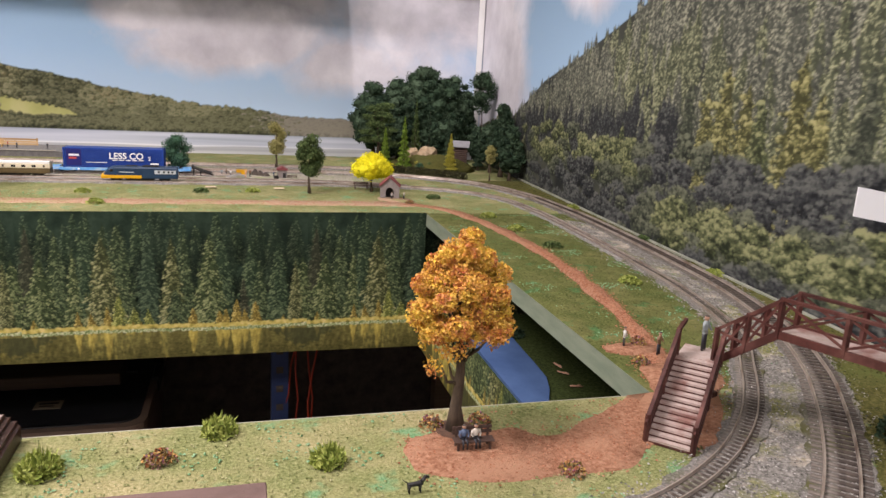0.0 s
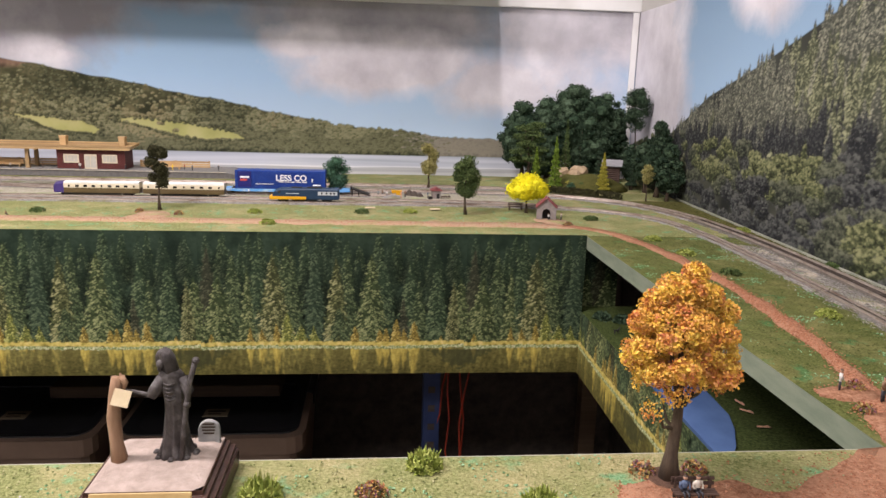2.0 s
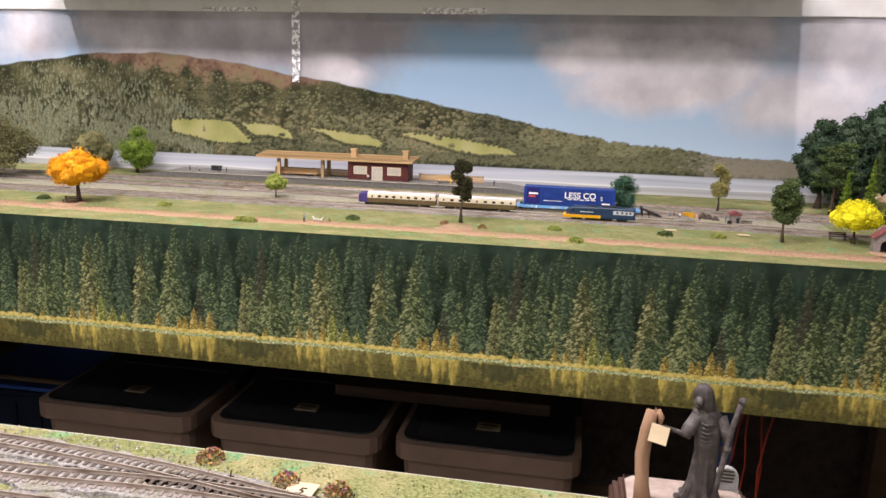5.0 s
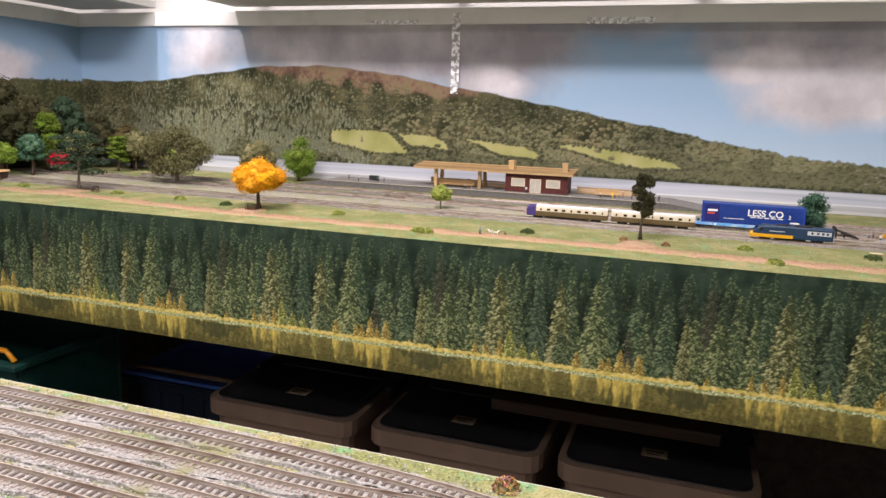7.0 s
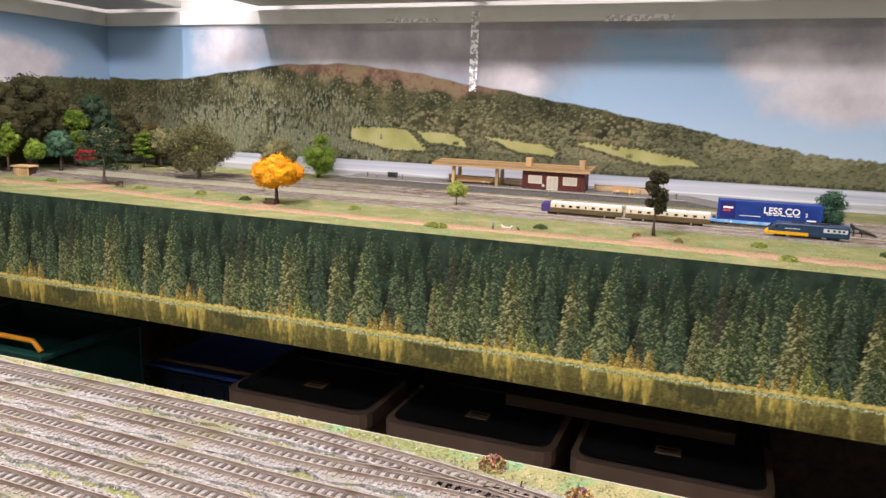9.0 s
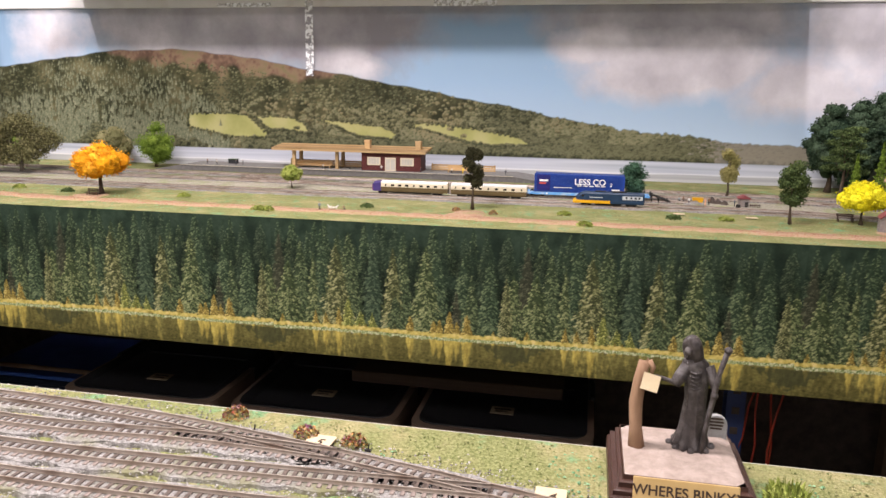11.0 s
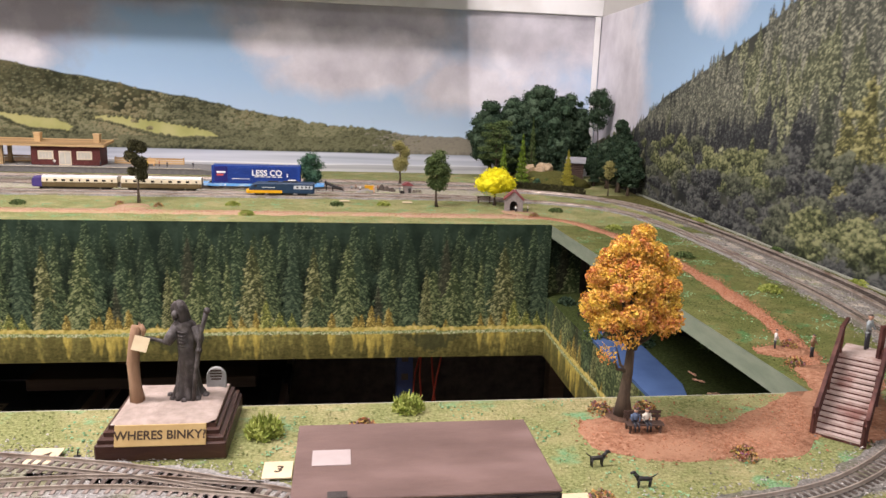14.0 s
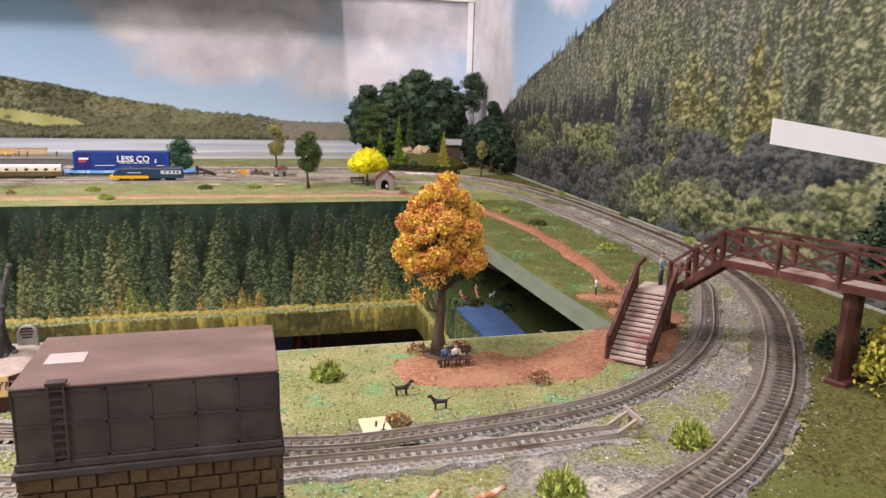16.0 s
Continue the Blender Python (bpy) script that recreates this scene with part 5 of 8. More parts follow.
def tree(label, x, y, h, w, leaf, form="round", n=1500, size=0.0028, z=TOP, seed=1, low=0.3, trunk=None, bark_m=None, group="", density=1.0, hollow_top=0.2, hollow_w=0.24, clumps=34, puff=0.2):
    """A model tree: a tapered trunk with limbs, and a crown of small leaves."""
    rng = np.random.default_rng(seed)
    if size > 0.0019:
        size, n = size * 0.6, int(n * 2.6)
    holder = thing("model_tree", Matrix.Translation((x, y, z)), label, "tree", group)
    r0 = trunk or h * 0.022
    wood = Shape()
    top = h * (0.93 if form in ("cone", "column") else 0.72)
    bends = np.linspace(0, 1, 7)
    line = np.c_[np.cumsum(rng.normal(size=7) * h * 0.006), np.cumsum(rng.normal(size=7) * h * 0.006), bends * top]
    line[0] = (0, 0, -0.001)
    wood.tube(line, r0 * (1.25 - 1.05 * bends) + r0 * 0.7 * (bends == 0), 8)
    pts, lumps = [], []
    if form == "cone":
        m = n
        t = rng.random(m) ** 1.35
        tier = 0.8 + 0.25 * np.sin(t * 55 + rng.normal(size=m) * 0.4)
        r = w / 2 * (1 - t) * tier * np.sqrt(rng.uniform(0.35, 1.0, m))
        a = rng.uniform(0, 2 * math.pi, m)
        pts.append(np.c_[r * np.cos(a), r * np.sin(a), h * low + (h * (1 - low)) * t])
    else:
        c0 = np.array([0, 0, h * (1 + low) / 2])
        half = np.array([w / 2, w / 2, h * (1 - low) / 2])
        count = {"round": clumps, "column": 15, "layered": 14, "open": 30}[form]
        share = n // count
        for i in range(count):
            d = rng.normal(size=3)
            d /= np.linalg.norm(d)
            if form == "round":
                zz = 1 - 2 * (i + 0.5) / count
                d = np.array([math.sqrt(1 - zz * zz) * math.cos(i * 2.39996), math.sqrt(1 - zz * zz) * math.sin(i * 2.39996), zz])
            rad = rng.uniform(0.52, 0.82)
            if form == "layered":
                lvl = i / count
                a = i * 2.4
                c = np.array([math.cos(a) * w * 0.3 * (1 - 0.5 * lvl), math.sin(a) * w * 0.3 * (1 - 0.5 * lvl), h * (low + (0.93 - low) * lvl)])
                pr = np.array([w * 0.24, w * 0.24, h * 0.045])
            else:
                c = c0 + d * half * rad
                if form == "round":
                    c[:2] *= 1 - 0.42 * max(0.0, d[2])
                pr = np.array([1, 1, 0.85]) * w * (puff if form == "round" else 0.16) * rng.uniform(0.75, 1.25)
                if form == "column":
                    c = c0 + d * half * np.array([0.5, 0.5, 0.85])
                    pr = np.array([w * 0.26, w * 0.26, w * 0.20]) * rng.uniform(0.8, 1.2)
            if n < 40000 and form in ("round", "column") and c[2] > h * (low + 0.06):
                lumps.append((c, pr))
            q = rng.normal(size=(share, 3))
            q /= np.linalg.norm(q, axis=1, keepdims=True)
            q *= rng.uniform(0.55, 1.08, (share, 1)) * (1 + 0.18 * rng.normal(size=(share, 1)) * (form == "open"))
            p = c + q * pr
            hollow = (p[:, 2] < h * (low + hollow_top)) & (np.hypot(p[:, 0], p[:, 1]) < w * hollow_w) & (form == "round")
            pts.append(p[(p[:, 2] > h * low * 0.72) & ~hollow])
            start = line[min(5, 2 + int(3.5 * max(0.0, min(1.0, (c[2] - h * 0.3) / (h * 0.5)))))]
            mid = (start + c) / 2 + np.array([0, 0, -0.04 * h]) + rng.normal(size=3) * 0.01 * h
            if i % 2 == 0 or form == "open":
                wood.tube([start, mid, c], [r0 * 0.42, r0 * 0.28, r0 * 0.1], 5)
    part("trunk", wood, bark_m or bark, holder, smooth=True)
    leaves = quads(np.concatenate(pts), size, rng)
    for c, pr in lumps:
        turf_ball = Shape().ball((0, 0, 0), 1.0, 8, 6)
        v = np.concatenate(turf_ball.v) * (pr * (0.80 if form == "round" else 0.55)) * rng.uniform(0.8, 1.12, (len(turf_ball.v[0]), 1)) + c
        leaves.add(v, turf_ball.f)
    part("crown", leaves, LEAF[leaf], holder)
    return holder


def shrub(label, x, y, r, h, leaf, n=260, z=TOP, seed=1, spiky=False, name="bush", group="grass bushes", size=0.0012):
    """A low clump: upright blades, or a mound of small leaves."""
    rng = np.random.default_rng(seed)
    a, q = rng.uniform(0, 2 * math.pi, n), np.sqrt(rng.random(n)) * r
    if spiky:
        s = Shape()
        for i in range(n // 2):
            p = np.array([q[i] * 0.6 * math.cos(a[i]), q[i] * 0.6 * math.sin(a[i]), -0.0005])
            d = np.array([p[0] * 0.9, p[1] * 0.9, h * rng.uniform(0.5, 1.15) * (1.05 - 0.5 * (q[i] / r) ** 2)])
            side = np.array([-math.sin(a[i] * 7), math.cos(a[i] * 7), 0]) * size * 0.8
            m = p + d * 0.6 + rng.normal(size=3) * h * 0.05
            s.add([p - side, p + side, m + side * 0.8, m - side * 0.8, p + d + rng.normal(size=3) * h * 0.05], [(0, 1, 2, 3), (3, 2, 4)])
        pts = np.c_[q * np.cos(a), q * np.sin(a), h * 0.75 * np.sqrt(np.maximum(0, 1 - (q / r) ** 2)) * rng.uniform(0.2, 1.0, n)]
        more = quads(pts, size, rng, stretch=1.6)
        s.add(np.concatenate(more.v), more.f)
    else:
        top = h * np.sqrt(np.maximum(0, 1 - (q / r) ** 2))
        pts = np.c_[q * np.cos(a), q * np.sin(a), top * rng.uniform(0.35, 1.05, n)]
        s = quads(pts, size, rng)
    ob = part(name, s, LEAF[leaf], at=Matrix.Translation((x, y, z)))
    return tagged(ob, label, name.replace("_", " "), group)


tree("tall autumn tree with orange and yellow leaves on a dark trunk", 0.148, 0.456, 0.124, 0.065, "autumn", "round", 46000, 0.00078, seed=4, low=0.24, trunk=0.0034, hollow_top=0.25, hollow_w=0.30, clumps=50, puff=0.125)
tree("round orange autumn tree beside the far path", -1.023, 1.269, 0.086, 0.092, "orange", "round", 4200, 0.0026, seed=7, low=0.36, trunk=0.0035)
tree("small bright yellow tree beside a stone kennel", 0.245, 1.311, 0.060, 0.068, "yellow", "round", 2600, 0.0024, seed=9, low=0.42, trunk=0.0019)
tree("slim dark green tree on the red path", -0.35, 1.292, 0.105, 0.040, "dark_olive", "column", 2400, 0.0024, seed=3, low=0.22, trunk=0.0018)
tree("slim green tree beside the tracks", 0.138, 1.285, 0.099, 0.046, "mid", "column", 2200, 0.0024, seed=5, low=0.28, trunk=0.0017)
tree("slender light green tree behind the sidings", 0.098, 1.59, 0.089, 0.044, "straw", "column", 1800, 0.0024, seed=6, low=0.34, trunk=0.0017)
tree("bushy teal green tree beside the container wagon", -0.080, 1.503, 0.066, 0.056, "teal", "column", 2600, 0.0022, seed=8, low=0.15, trunk=0.0016)
tree("small round green tree between the tracks", -0.733, 1.447, 0.047, 0.040, "sage", "round", 1500, 0.002, seed=10, low=0.3, trunk=0.0011)
tree("broad grey green tree with an open crown", -1.414, 1.532, 0.128, 0.160, "olive", "open", 5600, 0.0034, seed=12, low=0.1, trunk=0.0034, bark_m=bark_grey)
tree("fresh lime green willow at the lake shore", -1.214, 1.741, 0.102, 0.095, "lime", "column", 2600, 0.0030, seed=13, low=0.12, trunk=0.0028)
tree("olive green shrubby tree against the lake", -1.345, 1.76, 0.09, 0.10, "olive", "round", 1500, 0.0034, seed=14, low=0.15)
tree("wind-shaped pine with layered branches beside a picnic table", -1.494, 1.325, 0.128, 0.125, "deep", "layered", 1500, 0.0032, seed=15, low=0.3, bark_m=bark_grey)
# the wood in the far corner by the cabin
WOOD = "trees of the far corner wood"
for i, (x, y, h, w, n, low) in enumerate(((0.318, 1.735, 0.188, 0.115, 3400, 0.05), (0.385, 1.765, 0.206, 0.11, 3000, 0.1), (0.440, 1.755, 0.243, 0.125, 3800, 0.12), (0.498, 1.765, 0.222, 0.105, 3200, 0.1), (0.538, 1.770, 0.195, 0.075, 2200, 0.1), (0.350, 1.72, 0.13, 0.09, 2200, 0.02), (0.47, 1.735, 0.14, 0.10, 2400, 0.02), (0.548, 1.66, 0.10, 0.06, 1500, 0.05), (0.552, 1.52, 0.160, 0.06, 2200, 0.02), (0.55, 1.46, 0.115, 0.06, 1500, 0.02), (0.552, 1.585, 0.12, 0.06, 1500, 0.02))):
    tree("dense dark green tree in the far corner wood", x, y, h, w, "deep", "round", int(n * 1.6), 0.0036, seed=30 + i, low=low, group=WOOD, clumps=60, puff=0.145)
tree("tall bare-trunked pine against the corner of the back scene", 0.560, 1.69, 0.212, 0.066, "deep", "column", 2200, 0.0026, seed=41, low=0.56, trunk=0.002, group=WOOD)
tree("spreading cedar before the corner wood", 0.312, 1.63, 0.148, 0.085, "mid", "layered", 2200, 0.0028, seed=42, low=0.35, group=WOOD)
for i, (x, y, h, w, leaf) in enumerate(((0.357, 1.575, 0.113, 0.034, "lime"), (0.455, 1.565, 0.082, 0.032, "gold_green"), (0.318, 1.58, 0.090, 0.030, "lime"), (0.405, 1.68, 0.145, 0.034, "mid"), (0.43, 1.66, 0.13, 0.034, "deep"), (0.478, 1.67, 0.115, 0.028, "deep"), (0.535, 1.62, 0.10, 0.026, "deep"))):
    tree("pointed conifer standing before the corner wood", x, y, h, w, leaf, "cone", 1500, 0.0022, seed=50 + i, low=0.1, group="pointed conifers by the cabin")
tree("thin straw-coloured birch at the wood's edge", 0.507, 1.455, 0.07, 0.026, "straw", "column", 600, 0.0022, seed=58, low=0.5, trunk=0.0011)
# the wood at the west end
ENDWOOD = "trees of the west end wood"
for i, (x, y, h, w, leaf, n) in enumerate(((-1.89, 1.29, 0.20, 0.15, "dark_olive", 2600), (-1.885, 1.385, 0.235, 0.15, "dark_olive", 3000), (-1.885, 1.475, 0.245, 0.14, "dark_olive", 3000), (-1.895, 1.57, 0.20, 0.14, "dark_olive", 2600), (-1.875, 1.66, 0.195, 0.12, "deep", 2600), (-1.85, 1.745, 0.145, 0.12, "dark_olive", 2000), (-1.76, 1.77, 0.12, 0.10, "brown", 1700), (-1.665, 1.78, 0.105, 0.09, "dark_olive", 1400))):
    tree("tall dark olive tree in the west end wood", x, y, h, w, leaf, "round", n, 0.0042, seed=60 + i, low=0.08, group=ENDWOOD)
for i, (x, y, h, w, leaf, form, what) in enumerate(((-1.83, 1.365, 0.125, 0.055, "lime", "round", "lime green"), (-1.80, 1.415, 0.085, 0.05, "lime", "round", "small lime green"), (-1.79, 1.475, 0.105, 0.07, "teal", "round", "blue green"), (-1.83, 1.56, 0.15, 0.07, "lime", "column", "tall lime green"), (-1.79, 1.555, 0.055, 0.05, "red", "round", "small crimson"), (-1.77, 1.60, 0.11, 0.07, "straw", "open", "pale bare"), (-1.72, 1.68, 0.10, 0.06, "lime", "layered", "bright lime green"), (-1.70, 1.72, 0.11, 0.07, "olive", "round", "olive"), (-1.56, 1.70, 0.07, 0.05, "lime", "round", "low lime green"))):
    tree(what + " tree in front of the west end wood", x, y, h, w, leaf, form, 1200, 0.0034, seed=80 + i, low=0.3, group="coloured trees before the west wood")
# trees and bushes on the side board beyond the bridge
tree("dark tree with pale limbs against the forest print", 0.437, 0.372, 0.135, 0.07, "deep", "open", 2600, 0.0026, seed=91, low=0.25, bark_m=bark_grey)
shrub("dense golden green bush beside the bridge pier", 0.402, 0.340, 0.026, 0.05, "gold_green", 1500, seed=92, size=0.0018)
shrub("dark low bush behind the bridge pier", 0.418, 0.395, 0.022, 0.022, "deep", 700, seed=93, size=0.0018)
for i, (x, y, r, h) in enumerate(((-0.065, 0.446, 0.0105, 0.013), (0.018, 0.474, 0.0095, 0.011), (0.073, 0.433, 0.0092, 0.011))):
    shrub("spiky green grass bush on the lawn", x, y, r, h, "sage", 420, seed=100 + i, spiky=True)
for i, (x, y, r, h) in enumerate(((0.238, 0.309, 0.010, 0.014), (0.156, 0.281, 0.010, 0.013))):
    shrub("spiky green grass bush beside the track", x, y, r, h, "sage", 420, seed=105 + i, spiky=True)
for i, (x, y) in enumerate(((-0.868, 1.283), (-0.664, 1.182), (-0.521, 1.259), (-0.199, 1.273), (-0.166, 1.181), (-0.031, 1.285), (0.048, 1.292), (-0.68, 1.185), (0.338, 1.247), (-1.38, 1.31), (-1.22, 1.30), (-1.10, 1.28), (-1.62, 1.30), (0.392, 1.0), (0.402, 0.90), (0.42, 0.74), (0.382, 1.09), (0.545, 0.93), (0.535, 0.76), (0.55, 1.16))):
    shrub("low green bush on the grass", x, y, 0.012, 0.007, ("sage", "sage", "mid")[i % 3], 260, seed=110 + i, group="low bushes", size=0.0015)
for i, (x, y) in enumerate(((-0.009, 0.447), (0.196, 0.401), (0.101, 0.3625), (-0.306, 0.459), (-0.278, 0.456), (-0.012, 0.447), (-0.355, 0.474), (0.332, 0.571), (0.313, 0.533), (-0.309, 1.248), (-0.372, 1.262), (0.286, 1.193), (0.165, 0.462), (0.136, 0.463))):
    shrub("small clump of red, yellow and purple flowers", x, y, 0.0072, 0.0068, "heather", 240, seed=140 + i, name="flower_bed", group="flower clumps", size=0.0009)
tagged(part("mulch_ring", Shape().tube([(0.148, 0.456, TOP), (0.148, 0.456, TOP + 0.0016)], [0.013, 0.011], 14), mulch, bevel=0.0004), "dark bark mulch round the autumn tree", "mulch")
# hedge and mound by the cabin
rng = np.random.default_rng(160)
hl = curve_through([(0.31, 1.572), (0.36, 1.545), (0.41, 1.512), (0.462, 1.468)], 0.002)
n, _ = across(hl)
idx = rng.integers(0, len(hl), 2600)
o = rng.uniform(-1, 1, 2600)
tagged(part("hedge", quads(np.c_[hl[idx] + n[idx] * (o * 0.0085)[:, None], TOP + 0.0145 * rng.uniform(0.1, 1.0, 2600)], 0.0016, rng), LEAF["dark_olive"]), "clipped dark green hedge along the track", "hedge")


# ---- footbridge ----
red_paint = surface("bridge_red", [(0.050, 0.015, 0.012), (0.095, 0.030, 0.023)], 120, 0.6, 0.0002, 500, wear=(0.14, 0.060, 0.048), wscale=45, vary="object")
tread_m = surface("bridge_tread", [(0.30, 0.235, 0.205), (0.44, 0.36, 0.325)], 160, 0.7, 0.0002, 500, wear=(0.22, 0.12, 0.10), wscale=60)
bridge = thing("footbridge", Matrix.Translation((0.30, 0.45, TOP)), "dark red wooden footbridge with stairs and cross-braced railings", "footbridge")
B0 = np.array([0.30, 0.45, TOP])
foot, land_a = np.array([0.2625, 0.4155]), np.array([0.3185, 0.4715])
sdir = (land_a - foot) / np.linalg.norm(land_a - foot)
sper = np.array([sdir[1], -sdir[0]])
SW, DECK = 0.0125, 0.0355
STEPS = 15


def b3(p, z):
    return np.array([p[0], p[1], TOP + z]) - B0


run = np.linalg.norm(land_a - foot) - 0.020
for i in range(STEPS):
    t = (i + 0.5) / STEPS
    c = foot + sdir * run * t
    z = DECK * (i + 1) / (STEPS + 0.5)
    s = Shape().beam(b3(c - sper * SW, z), b3(c + sper * SW, z), run / STEPS * 1.05, 0.0015)
    part("step", s, tread_m, bridge)
    s = Shape().beam(b3(c - sdir * run / STEPS * 0.45 - sper * SW, z - 0.0013), b3(c - sdir * run / STEPS * 0.45 + sper * SW, z - 0.0013), 0.0006, DECK / STEPS * 0.6)
    part("riser", s, red_paint, bridge)
land0 = foot + sdir * run
for side in (-1, 1):
    e = sper * side * (SW + 0.0007)
    part("stringer", Shape().beam(b3(foot + e, 0.001), b3(land0 + e, DECK), 0.0014, 0.005), red_paint, bridge)
    part("handrail", Shape().beam(b3(foot + e, 0.0165), b3(land0 + e, DECK + 0.0165), 0.0022, 0.0024).beam(b3(land0 + e, DECK + 0.0165), b3(land_a + e, DECK + 0.0175), 0.0022, 0.0024), red_paint, bridge)
    part("side_panel", Shape().beam(b3(foot + e, 0.0088), b3(land0 + e, DECK + 0.009), 0.0008, 0.0125), red_paint, bridge)
    for t in (0.0, 0.5, 1.0):
        p = foot + sdir * run * t + e
        part("post", Shape().beam(b3(p, DECK * t - 0.002 if t else 0.0), b3(p, DECK * t + 0.0175), 0.0024, 0.0024), red_paint, bridge)
part("landing", Shape().prism([tuple(b3(p, 0)[:2]) for p in (land0 - sper * SW, land0 + sper * SW, land_a + sper * SW + sdir * 0.004, land_a - sper * SW + sdir * 0.004)], DECK - 0.002, DECK), tread_m, bridge)
# the sloping flight and the level span
span0, span1, span2 = np.array([0.3235, 0.4585]), np.array([0.3415, 0.4285]), np.array([0.418, 0.262])
HIGH = 0.0635
ddir = (span2 - span1) / np.linalg.norm(span2 - span1)
dper = np.array([ddir[1], -ddir[0]])
DW = 0.0115


def deck_z(p):
    t = np.dot(p - span0, span1 - span0) / np.dot(span1 - span0, span1 - span0)
    return DECK + (HIGH - DECK) * min(1.0, max(0.0, t))


stations = [span0, (span0 + span1) / 2, span1] + [span1 + (span2 - span1) * k / 5 for k in range(1, 6)]
for a, b in zip(stations[:-1], stations[1:]):
    part("deck_board", Shape().beam(b3(a, deck_z(a) - 0.0008), b3(b, deck_z(b) - 0.0008), 2 * DW, 0.0016), tread_m, bridge)
RAIL = 0.0205
for side in (-1, 1):
    e = dper * side * DW
    for a, b in zip(stations[:-1], stations[1:]):
        za, zb = deck_z(a), deck_z(b)
        part("handrail", Shape().beam(b3(a + e, za + RAIL), b3(b + e, zb + RAIL), 0.003, 0.0018), red_paint, bridge)
        part("girder", Shape().beam(b3(a + e, za - 0.001), b3(b + e, zb - 0.001), 0.0022, 0.0046), red_paint, bridge)
        part("brace", Shape().beam(b3(a + e, za + 0.002), b3(b + e, zb + RAIL - 0.001), 0.0011, 0.0015), red_paint, bridge)
        part("brace", Shape().beam(b3(a + e, za + RAIL - 0.001), b3(b + e, zb + 0.002), 0.0009, 0.0015), red_paint, bridge)
    for a in stations:
        part("post", Shape().beam(b3(a + e, deck_z(a) - 0.003), b3(a + e, deck_z(a) + RAIL + 0.001), 0.0026, 0.0026), red_paint, bridge)


def pier(c, height, w):
    s = Shape()
    for u in (-1, 1):
        p = c + dper * u * w
        s.beam(b3(p, 0.004), b3(p, height), 0.0066, 0.0048)
    part("pier", s, red_paint, bridge)
    s = Shape().beam(b3(c - dper * w, 0.010), b3(c + dper * w, height - 0.006), 0.0018, 0.0024).beam(b3(c + dper * w, 0.010), b3(c - dper * w, height - 0.006), 0.0018, 0.0024).beam(b3(c - dper * w, height - 0.002), b3(c + dper * w, height - 0.002), 0.004, 0.003)
    part("pier_brace", s, red_paint, bridge)
    s = Shape()
    a, b = c - dper * (w + 0.006), c + dper * (w + 0.006)
    s.beam(b3(a, 0.002), b3(b, 0.002), 0.013, 0.005)
    part("footing", s, red_paint, bridge, bevel=0.0006)


pier(land_a + sdir * 0.001, DECK - 0.003, 0.0085)
pier(np.array([0.3765, 0.359]), HIGH - 0.003, 0.0052)

# ---- water tower ----
iron = surface("tank_iron", [(0.024, 0.019, 0.018), (0.048, 0.038, 0.036)], 90, 0.6, 0.0002, 500, wear=(0.062, 0.050, 0.046), wscale=40)
lid_m = surface("tank_lid", [(0.090, 0.055, 0.047), (0.145, 0.092, 0.080)], 60, 0.55, 0.0002, 400, wear=(0.18, 0.12, 0.11), wscale=30, stretch=(0.4, 1, 1))
mortar = surface("mortar", [(0.035, 0.026, 0.018), (0.07, 0.052, 0.036)], 200, 0.9, 0.0004, 500)
block_m = surface("sandstone", [(0.026, 0.014, 0.007), (0.078, 0.044, 0.019), (0.130, 0.085, 0.040)], 170, 0.85, 0.0008, 300, vary="object", wear=(0.05, 0.032, 0.018), wscale=120)
tower = thing("water_tower", Matrix.Translation((0.0005, 0.256, TOP)), "stone-built water tower with a dark iron tank and brown lid", "water tower")
TX, TY = 0.0360, 0.0215
part("masonry_core", Shape().box(-TX, -TY, 0, TX, TY, 0.0575), mortar, tower)
block_meshes = [Shape().box(-w / 2, -0.0009, -0.0021, w / 2, 0.0009, 0.0021).mesh("block", bevel=0.0003) for w in (0.0046, 0.0064, 0.0082)]
rng = np.random.default_rng(5)
for row in range(12):
    z = 0.0048 * row + 0.0026
    for side, half, turn in ((0, TX, 0.0), (1, TY, math.pi / 2), (3, TY, -math.pi / 2)):
        x = -half + 0.0002
        while x < half - 0.003:
            k = int(rng.integers(0, 3))
            w = (0.0046, 0.0064, 0.0082)[k]
            if x + w > half + 0.0008:
                k, w = 0, 0.0046
            if x + w > half + 0.0008:
                break
            c = x + w / 2
            place = {0: (c, -TY - 0.0002, z), 1: (TX + 0.0002, c, z), 3: (-TX - 0.0002, c, z)}[side]
            part("stone", block_meshes[k], block_m, tower, at=Matrix.Translation(place) @ Matrix.Rotation(turn, 4, "Z"))
            x += w + 0.0004
part("ledge", Shape().box(-TX - 0.0016, -TY - 0.0016, 0.0575, TX + 0.0016, TY + 0.0016, 0.0600).box(-TX - 0.0008, -TY - 0.0008, 0.0600, TX + 0.0008, TY + 0.0008, 0.0625), iron, tower, bevel=0.0004)
part("tank", Shape().box(-TX, -TY, 0.0625, TX, TY, 0.0842), iron, tower, bevel=0.0005)
s = Shape()
for i in range(7):
    x = -TX + 2 * TX * i / 6
    s.box(max(-TX, x - 0.0004), -TY - 0.0005, 0.0627, min(TX, x + 0.0004), -TY + 0.0002, 0.0838)
for z in (0.0632, 0.0733, 0.0832):
    s.box(-TX, -TY - 0.0005, z - 0.0004, TX, -TY + 0.0002, z + 0.0004)
